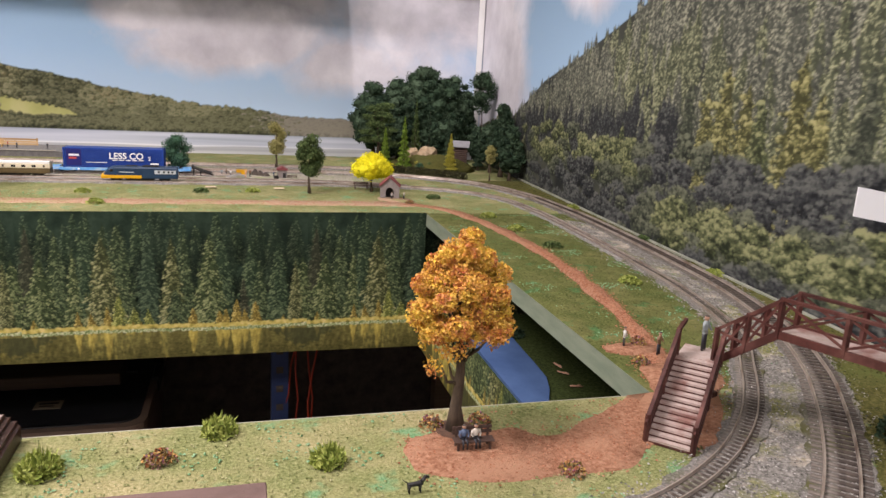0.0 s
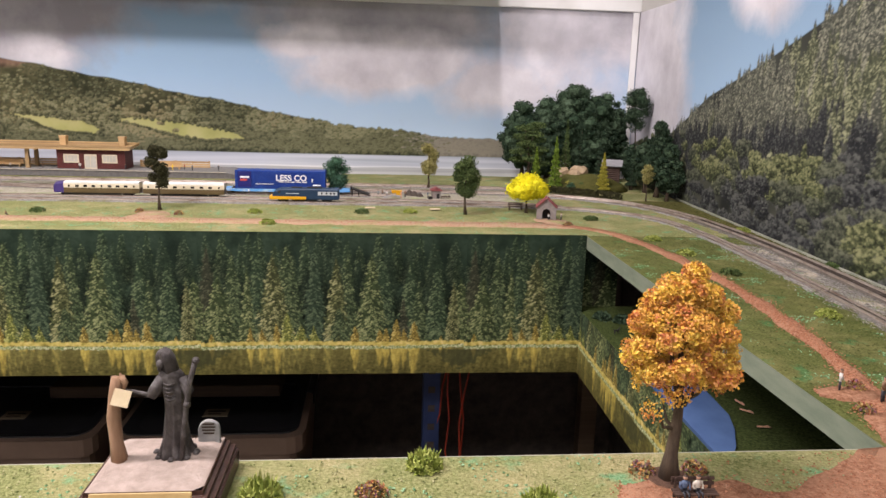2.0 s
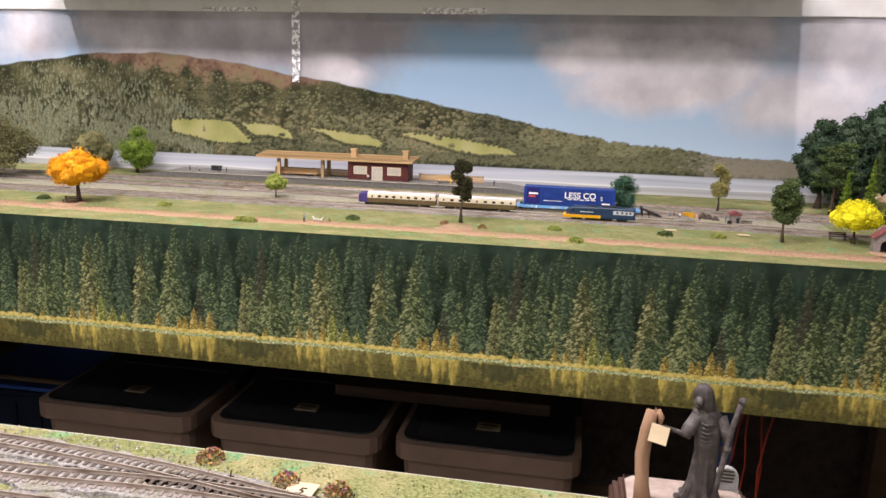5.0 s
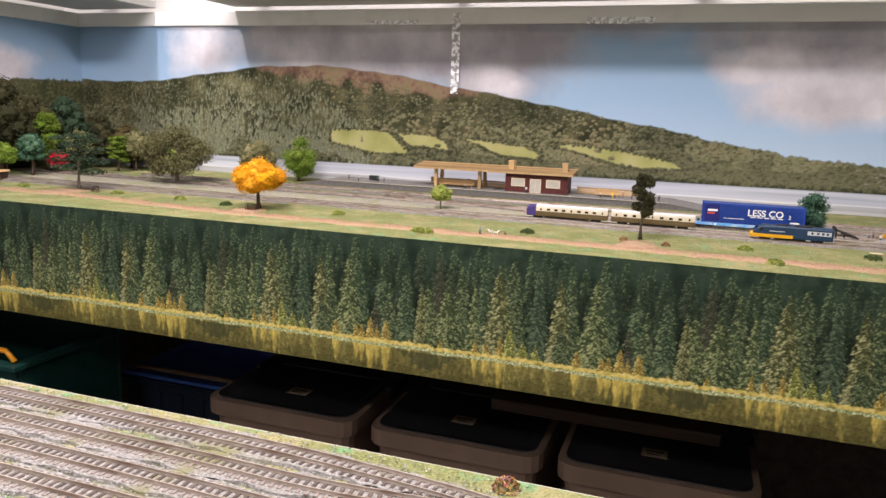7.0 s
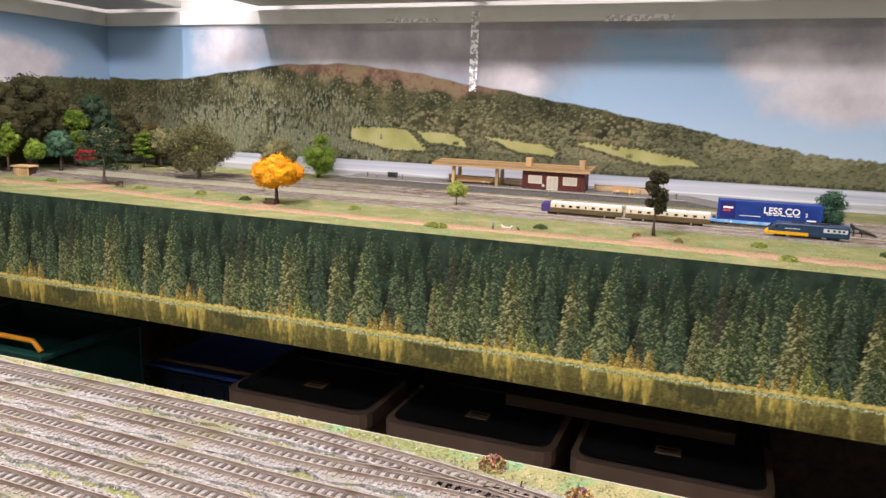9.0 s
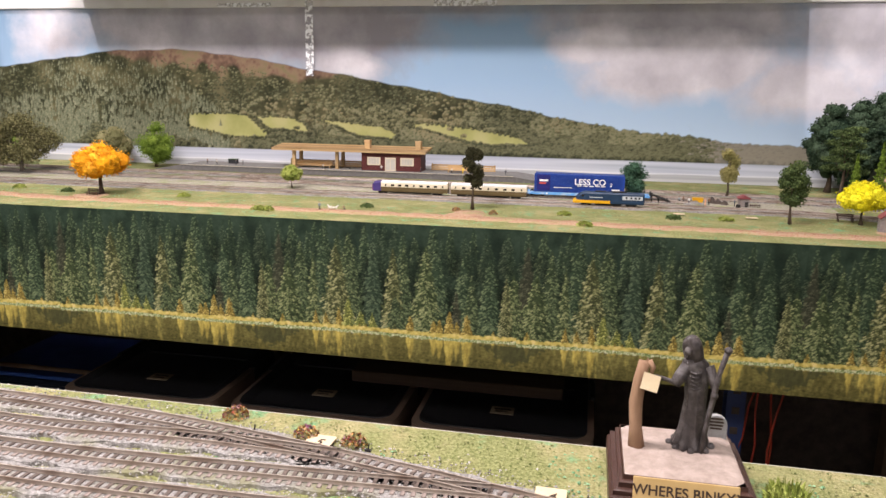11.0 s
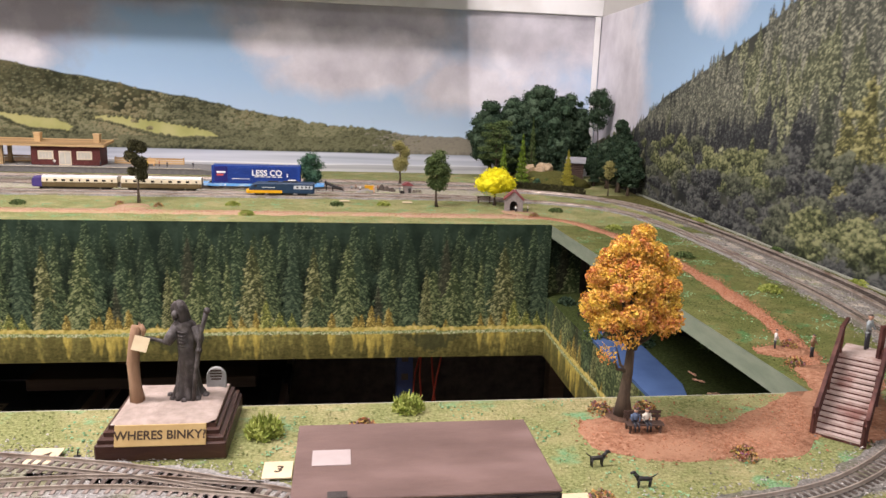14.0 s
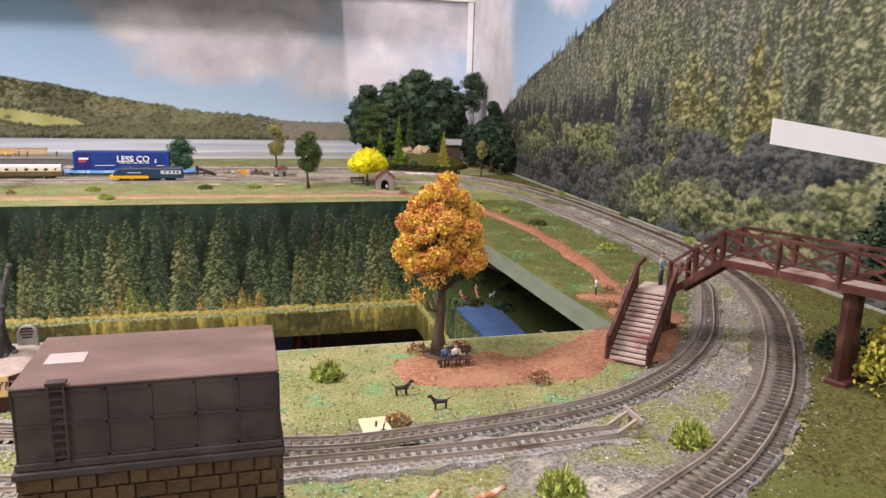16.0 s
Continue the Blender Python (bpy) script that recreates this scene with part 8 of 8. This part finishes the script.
for i, (x, y, hh) in enumerate(((0.055, 1.485, 0.012), (0.064, 1.478, 0.010), (0.074, 1.47, 0.008))):
    s = Shape().loft([[(0.008 * k * math.cos(a), 0.007 * k * math.sin(a), z) for a in np.linspace(0, 2 * math.pi, 9, endpoint=False)] for z, k in ((0, 1.0), (hh * 0.5, 0.75), (hh, 0.15))])
    tagged(part("coal_pile", s, black_void, at=Matrix.Translation((x, y, TOP))), "dark pile of coal in the yard", "coal pile", "coal piles")
for i, (x, y, c) in enumerate(((-0.004, 1.462, "grey"), (0.004, 1.470, "brown"), (0.038, 1.445, "skin"), (0.046, 1.458, "brown"), (0.088, 1.452, "blue"), (0.012, 1.455, "white"))):
    figure("small model workman in the goods yard", x, y, 0.0135, c, i * 1.1, group="yard workmen")
tagged(part("oil_drum", Shape().tube([(0.092, 1.440, TOP), (0.092, 1.440, TOP + 0.006)], [0.0038, 0.0038], 12), under), "black oil drum beside the shed", "drum")
# garden and cabin in the corner
cabin = thing("log_cabin", Matrix.Translation((0.494, 1.632, TOP + 0.014)) @ Matrix.Rotation(radians(-20), 4, "Z"), "small brown log cabin with a grey roof", "cabin")
part("wall", Shape().box(-0.017, -0.013, 0, 0.017, 0.013, 0.036), bench_m, cabin)
for i in range(8):
    part("log", Shape().tube([(-0.018, -0.0135, 0.003 + i * 0.0042), (0.018, -0.0135, 0.003 + i * 0.0042)], [0.002, 0.002], 6), bench_m, cabin)
part("roof", Shape().add([(-0.022, -0.021, 0.036), (0.022, -0.021, 0.036), (0.022, 0.016, 0.046), (-0.022, 0.016, 0.046), (-0.022, -0.021, 0.0376), (0.022, -0.021, 0.0376), (0.022, 0.016, 0.0476), (-0.022, 0.016, 0.0476)], [(3, 2, 1, 0), (4, 5, 6, 7), (0, 1, 5, 4), (1, 2, 6, 5), (2, 3, 7, 6), (3, 0, 4, 7)]), surface("grey_felt", [(0.20, 0.20, 0.21), (0.30, 0.30, 0.31)], 120, 0.8), cabin)
mound = Shape()
ring = []
for z, k in ((-0.001, 1.0), (0.013, 0.86), (0.024, 0.62), (0.029, 0.3)):
    ring.append([(0.43 + 0.10 * k * math.cos(a), 1.63 + 0.085 * k * math.sin(a) + 0.02 * (1 - k), TOP + z) for a in np.linspace(0, 2 * math.pi, 24, endpoint=False)])
tagged(part("mound", mound.loft(ring), moss, smooth=True), "mossy garden mound in the far corner", "mound", kind="structure")
rock_m = surface("sandy_rock", [(0.30, 0.21, 0.12), (0.46, 0.36, 0.24)], 90, 0.85, 0.001, 160)
for i, (x, y, r) in enumerate(((0.392, 1.655, 0.017), (0.43, 1.66, 0.02), (0.415, 1.64, 0.013), (0.375, 1.625, 0.010))):
    s = Shape().ball((0, 0, 0.3 * r), r, 9, 6, 0.8)
    v = np.concatenate(s.v)
    s.v = [v * (1 + 0.22 * np.array([[noise.noise(Vector(p * 90 + i))] for p in v]))]
    tagged(part("boulder", s, rock_m, at=Matrix.Translation((x, y, TOP + 0.025))), "sandy boulder in the corner garden", "boulder", "garden boulders")
for i in range(16):
    rr = np.random.default_rng(300 + i)
    x, y = 0.36 + 0.13 * rr.random(), 1.565 + 0.05 * rr.random()
    shrub("small garden plant with coloured flowers", x, y, 0.009, 0.010, ("heather", "mid", "red", "gold_green", "teal")[i % 5], 150, z=TOP + 0.010, seed=310 + i, name="garden_plant", group="garden plants", size=0.0016)
tagged(part("trim_east", Shape().beam((*(p0 + E_DIR * 0.35 + E_OUT * 0.003)[:2], TOP + 0.002), (*(p0 + E_DIR * 1.6 + E_OUT * 0.003)[:2], TOP + 0.001), 0.0035, 0.004), surface("pale_strip", [(0.20, 0.22, 0.17), (0.34, 0.34, 0.28)], 40, 0.7)), "pale strip along the foot of the east print", "trim", kind="structure")
hut = thing("wooden_hut", Matrix.Translation((-1.765, 1.355, TOP)) @ Matrix.Rotation(0.2, 4, "Z"), "small pale wooden hut at the west end", "hut")
part("wall", Shape().box(-0.020, -0.012, 0, 0.020, 0.012, 0.020), bench_m, hut)
part("roof", Shape().prism([(-0.025, 0.020), (0.025, 0.020), (0.022, 0.0235), (-0.022, 0.0235)], -0.016, 0.016), pine_wood, hut, at=Matrix.Rotation(radians(90), 4, "X"))
for i in range(8):
    part("wall_plank", Shape().box(-0.019 + i * 0.005, -0.0128, 0, -0.0150 + i * 0.005, -0.0119, 0.019), pine_wood, hut)
rng = np.random.default_rng(401)
pts = np.c_[rng.normal(size=260) * 0.018 - 1.83, rng.normal(size=260) * 0.014 + 1.30, np.full(260, TOP + 0.003)]
tagged(part("rubble_pile", pebbles(pts, 0.004, rng, 1.0), rubble), "pile of grey rubble beside the hut", "rubble", kind="stuff")

# ---- the lower board ----
lake_water = surface("lake_gloss", [(0.05, 0.09, 0.20), (0.09, 0.15, 0.30)], 9, 0.08, spec=0.5)
poly = [(INNER_X + 0.002, 0.95), (0.32, 0.945), (0.342, 0.925), (0.353, 0.886), (0.351, 0.85), (0.350, 0.813), (0.347, 0.765), (0.338, 0.735), (0.322, 0.70), (INNER_X + 0.002, 0.66)]
tagged(part("lake", Shape().prism(poly, LOW - 0.001, LOW + 0.0032), lake_water), "glossy blue lake on the lower board", "lake", kind="structure")
for i, (x, y, c, how) in enumerate(((0.345, 0.975, "skin", "stand"), (0.318, 0.962, "skin", "sit"), (0.338, 0.948, "skin", "sit"), (0.374, 0.796, "skin", "lie"), (0.371, 0.775, "skin", "lie"), (0.370, 0.739, "skin", "lie"), (0.322, 0.955, "red", "lie"))):
    figure("small model bather on the lower board", x, y, 0.0145, c, 0.6 * i, LOW + 0.001, how, group="bathers by the lake")
animal("toy_dog", "white model dog beside the lake", 0.362, 0.955, 0.4, 0.0065, white_hide, z=LOW)
animal("toy_dog", "black model dog on the lower grass", 0.315, 1.02, 0.4, 0.006, black_paint, z=LOW)
for i, (x, y) in enumerate(((0.34, 1.07), (0.37, 1.04), (0.40, 0.99), (0.42, 0.94), (0.30, 0.925), (0.325, 0.92), (0.36, 0.90), (0.44, 0.88), (0.46, 0.84), (0.47, 0.72), (0.45, 0.66), (0.42, 0.60), (0.48, 0.78), (0.38, 1.08), (0.45, 1.0), (0.315, 1.085))):
    shrub("low dark bush on the lower board", x, y, 0.014, 0.011, ("deep", "mid", "dark_olive")[i % 3], 260, z=LOW, seed=420 + i, group="lower board bushes", size=0.002)
track("dark narrow gauge track on the lower board", [(0.42, 1.13), (0.46, 1.0), (0.49, 0.85), (0.50, 0.7), (0.49, 0.55)], False, z=LOW + 0.002)
tagged(part("inner_backing", Shape().box(0.535, FRONT_Y + 0.01, LOW, 0.54, FAR_Y + 0.03, TOP - 0.021), surface("dark_card", [(0.004, 0.010, 0.008), (0.014, 0.032, 0.026)], 60, 0.5)), "dark card behind the lower board", "backing", kind="structure")
forest_strip("forest_strip_end", (INNER_X, FAR_Y + 0.028), (1, 0, 0), 0.06, 0.02, TOP - 0.0205 - FOREST_LOW)
for y in (0.62, 0.78):
    tagged(part("support_block", Shape().box(0.47, y - 0.012, LOW + 0.001, 0.495, y + 0.012, TOP - 0.0202), ply), "wooden block holding up the side board", "block", kind="structure")

# ---- under the boards ----
crate_m = surface("storage_box_plastic", [(0.15, 0.102, 0.074), (0.20, 0.138, 0.10)], 10, 0.45, 0.0003, 60)
lid_black = surface("box_lid_black", [(0.010, 0.010, 0.012), (0.022, 0.022, 0.024)], 12, 0.5, 0.0004, 90)
label_m = surface("box_label", [(0.22, 0.17, 0.11), (0.30, 0.24, 0.16)], 60, 0.7)


def storage_box(x, y, z):
    o = thing("storage_box", Matrix.Translation((x, y, z)), "beige plastic storage box with a black clip-on lid and paper label", "storage box", "stacked storage boxes")
    w, d, hgt = 0.165, 0.24, 0.31

    def rr(hw, hd, zz, r=0.03):
        out = []
        for cx, cy, a0 in ((hw - r, hd - r, 0), (-hw + r, hd - r, 90), (-hw + r, -hd + r, 180), (hw - r, -hd + r, 270)):
            out += [(cx + r * math.cos(radians(a0 + k)), cy + r * math.sin(radians(a0 + k)), zz) for k in (0, 30, 60, 90)]
        return out

    part("tub", Shape().loft([rr(w * 0.84, d * 0.88, 0), rr(w * 0.93, d * 0.95, hgt - 0.045), rr(w * 0.93, d * 0.95, hgt - 0.03)]), crate_m, o)
    ring_o, ring_i = rr(w, d, 0), rr(w - 0.012, d - 0.012, 0)
    arch = lambda p: 0.018 * (1 - (p[0] / w) ** 2) if abs(p[1]) > d * 0.8 else 0.0
    part("rim", Shape().loft([[(p[0], p[1], hgt - 0.032 - arch(p) * 0.3) for p in ring_o], [(p[0], p[1], hgt - 0.002) for p in ring_o], [(p[0], p[1], hgt) for p in ring_i]], close=False), crate_m, o)
    lid = part("lid", Shape().loft([rr(w - 0.010, d - 0.010, hgt - 0.006), rr(w - 0.012, d - 0.012, hgt + 0.002), rr(w - 0.03, d - 0.03, hgt - 0.003), rr(w - 0.034, d - 0.034, hgt - 0.004)]), lid_black, o, "black lid")
    part("lid_ridge", Shape().box(-w * 0.75, -0.003, hgt - 0.004, w * 0.75, 0.003, hgt - 0.001), lid_black, lid)
    tag = part("label", Shape().box(-0.028, -d * 0.62, hgt - 0.0036, 0.016, -d * 0.62 + 0.032, hgt - 0.0026), label_m, lid, "small paper label with bars of writing")
    part("writing", Shape().box(-0.022, -d * 0.62 + 0.018, hgt - 0.0026, 0.010, -d * 0.62 + 0.024, hgt - 0.0022).box(-0.020, -d * 0.62 + 0.008, hgt - 0.0026, 0.004, -d * 0.62 + 0.012, hgt - 0.0022), ink, tag)
    for u in (-1, 1):
        part("clip", Shape().box(u * (w - 0.004) - 0.007, -0.05, hgt - 0.028, u * (w - 0.004) + 0.007, 0.05, hgt + 0.004), lid_black, o, "black clip handle", bevel=0.003)
    return o


first = storage_box(-1.015, 1.54, 0.29)
for x in (-0.652, -0.295):
    copy_thing(first, Matrix.Translation((x, 1.54, 0.29)))
s = Shape().box(-1.5, 1.28, 0.268, 0.0, 1.80, 0.289)
for x in (-1.48, -0.76, -0.04):
    s.box(x, 1.30, 0, x + 0.04, 1.34, 0.268).box(x, 1.72, 0, x + 0.04, 1.76, 0.268)
tagged(part("low_bench", s, ply), "low plywood bench under the storage boxes", "bench")
tagged(part("plank", Shape().box(-0.62, 1.46, 0.6045, -0.19, 1.54, 0.628), surface("old_plank", [(0.040, 0.025, 0.016), (0.070, 0.045, 0.029)], 20, 0.8, 0.0003, 200, stretch=(0.2, 1, 6)), bevel=0.002), "brown wooden plank lying across the storage boxes", "plank")
rack_blue = surface("rack_blue", [(0.02, 0.035, 0.10), (0.035, 0.055, 0.14)], 30, 0.4)
rack = thing("rack_upright", Matrix.Translation((0.092, 1.30, 0)), "blue slotted steel rack upright", "rack")
part("upright", Shape().box(-0.0145, -0.001, 0, 0.0145, 0.001, 0.979).box(-0.0145, 0.001, 0, -0.0125, 0.03, 0.979), rack_blue, rack)
for i in range(24):
    part("slot", Shape().box(-0.006, -0.0018, 0.12 + i * 0.035, 0.006, -0.0009, 0.132 + i * 0.035), black_void, rack)
red_wire = surface("red_cable", [(0.22, 0.02, 0.01), (0.32, 0.04, 0.015)], 20, 0.5)
cable = thing("hanging_cable", Matrix.Translation((0.14, 1.28, 0.978)), "loops of thin red electric cable hanging down", "cable")
for i in range(4):
    rr = np.random.default_rng(500 + i)
    z = np.linspace(0, -0.62, 12)
    part("strand", Shape().tube(np.c_[np.cumsum(rr.normal(size=12)) * 0.007, np.cumsum(rr.normal(size=12)) * 0.005, z], 0.0016, 6), red_wire, cable, smooth=True)
tagged(part("carton", Shape().box(-0.11, -0.08, 0, 0.11, 0.08, 0.22), ply, bevel=0.002, at=Matrix.Translation((0.16, 0.93, 0.36))), "brown cardboard carton under the boards", "carton")
tagged(part("shelf_low", Shape().box(-0.05, 0.8, 0.33, 0.5, 1.35, 0.36).box(-0.05, 0.82, 0, -0.01, 0.86, 0.33).box(0.46, 0.82, 0, 0.5, 0.86, 0.33).box(-0.05, 1.3, 0, -0.01, 1.34, 0.33).box(0.46, 1.3, 0, 0.5, 1.34, 0.33), ply), "low plywood shelf under the boards", "shelf")
green_p = surface("crate_green", [(0.004, 0.026, 0.022), (0.008, 0.045, 0.036)], 14, 0.45)
blue_p = surface("crate_blue", [(0.03, 0.08, 0.30), (0.06, 0.13, 0.42)], 14, 0.45)
orange_p = surface("handle_orange", [(0.55, 0.22, 0.01), (0.7, 0.32, 0.03)], 14, 0.45)


def tote(x, y, z, material, label, handle):
    o = thing("plastic_crate", Matrix.Translation((x, y, z)), label, "crate")
    for ax in ((-0.2, -0.14, 0.2, -0.13), (-0.2, 0.13, 0.2, 0.14), (-0.2, -0.13, -0.19, 0.13), (0.19, -0.13, 0.2, 0.13)):
        part("side", Shape().box(ax[0], ax[1], 0, ax[2], ax[3], 0.25), material, o, bevel=0.002)
    part("bottom", Shape().box(-0.19, -0.13, 0, 0.19, 0.13, 0.01), material, o)
    for i in range(6):
        part("rib", Shape().box(-0.17 + i * 0.065, -0.146, 0.02, -0.155 + i * 0.065, -0.14, 0.23), material, o)
    part("rim", Shape().box(-0.21, -0.15, 0.25, 0.21, -0.125, 0.262).box(-0.21, 0.125, 0.25, 0.21, 0.15, 0.262).box(-0.21, -0.125, 0.25, -0.185, 0.125, 0.262).box(0.185, -0.125, 0.25, 0.21, 0.125, 0.262), material, o, bevel=0.002)
    part("handle", Shape().tube([(-0.19, -0.13, 0.265), (-0.17, -0.13, 0.285), (0.17, -0.13, 0.285), (0.19, -0.13, 0.265)], 0.006, 8), handle, o, "orange carrying handle", smooth=True)
    return o


tote(-1.72, 1.30, 0.40, green_p, "dark green plastic crate with an orange handle", orange_p)
navy_p = surface("crate_navy", [(0.004, 0.008, 0.016), (0.008, 0.014, 0.026)], 14, 0.45)
crate = tote(-1.42, 1.70, 0.23, navy_p, "dark plastic crate with a blue lid, on a stool", ply)
part("lid", Shape().box(-0.205, -0.145, 0.2625, 0.205, 0.145, 0.272), blue_p, crate, "bright blue lid", bevel=0.002)
for x, y, zt in ((-1.72, 1.30, 0.40), (-1.42, 1.70, 0.23)):
    tagged(part("stool", Shape().box(x - 0.15, y - 0.1, zt - 0.03, x + 0.15, y + 0.1, zt).box(x - 0.14, y - 0.09, 0, x - 0.11, y - 0.06, zt - 0.03).box(x + 0.11, y - 0.09, 0, x + 0.14, y - 0.06, zt - 0.03).box(x - 0.14, y + 0.06, 0, x - 0.11, y + 0.09, zt - 0.03).box(x + 0.11, y + 0.06, 0, x + 0.14, y + 0.09, zt - 0.03), black_void), "dark low stool under the crate", "stool")
tagged(part("frame_rail", Shape().box(-1.9, 1.74, 0, -1.86, 1.78, 0.979).box(0.5, 1.74, 0, 0.54, 1.78, 0.979).box(0.5, 0.06, 0, 0.54, 0.10, 0.979).box(-1.9, 0.06, 0, -1.86, 0.10, 0.979), ply), "timber legs under the baseboards", "frame", kind="structure")

# ---- above the prints ----
shelf_board = surface("shelf_grey", [(0.44, 0.44, 0.44), (0.54, 0.54, 0.53)], 12, 0.6)
for nm, x0_, x1_ in (("overhead_shelf_long", -1.452, 0.264), ("overhead_shelf_end", -1.974, -1.703)):
    tagged(part(nm, Shape().box(x0_, NORTH - 0.20, 1.432, x1_, NORTH, 1.452), shelf_board, bevel=0.002), "pale grey shelf board above the back scene", "shelf", kind="structure")
tagged(part("overhead_shelf_west", Shape().box(-1.974, 0.2, 1.432, -1.87, NORTH - 0.201, 1.452), shelf_board, bevel=0.002), "pale grey shelf board above the west print", "shelf", kind="structure")
for x in (-1.40, -0.85, -0.30, 0.20, -1.90):
    tagged(part("shelf_bracket", Shape().box(x - 0.012, NORTH - 0.12, 1.4525, x + 0.012, NORTH + 0.069, 1.47).box(x - 0.012, NORTH + 0.05, 1.4525, x + 0.012, NORTH + 0.069, 1.62), white_board), "white steel bracket holding the shelf", "bracket", "shelf brackets")
tape_m, nt, bsdf = nodes_of("clear_tape")
# white base with patchy alpha paints the tape's bright glints into its colour
bsdf.inputs["Base Color"].default_value = (0.9, 0.92, 0.95, 1)
bsdf.inputs["Roughness"].default_value = 0.12
nt.links.new(spread(nt, noise_tex(nt, coords(nt), 90, 3, 0.6), 0.40, 0.54), bsdf.inputs["Alpha"])
b = nt.nodes.new("ShaderNodeBump")
b.inputs["Distance"].default_value = 0.004
nt.links.new(noise_tex(nt, coords(nt), 60, 4, 0.6), b.inputs["Height"])
nt.links.new(b.outputs[0], bsdf.inputs["Normal"])


def tape(x, z, w, hgt):
    k = 12
    s = Shape()
    v = []
    for i in range(k + 1):
        for j in (0, 1):
            u = i / k
            if hgt > w:
                v.append((x + (j - 0.5) * w + 0.001 * noise.noise(Vector((u * 9, j, 1))), NORTH - 0.0075 - 0.0015 * abs(noise.noise(Vector((u * 14, j, x)))), z + hgt * u))
            else:
                v.append((x + w * u, NORTH - 0.0075 - 0.0015 * abs(noise.noise(Vector((u * 14, j, x)))), z + (j - 0.5) * hgt))
    s.add(v, [(2 * i, 2 * i + 1, 2 * i + 3, 2 * i + 2) for i in range(k)])
    tagged(part("clear_tape", s, tape_m, smooth=True), "crinkled strip of clear tape on the back scene", "tape", "tape strips")


tape(-0.839, 1.225, 0.020, 0.185)
tape(-0.535, 1.390, 0.146, 0.014)
tape(-1.075, 1.390, 0.140, 0.009)
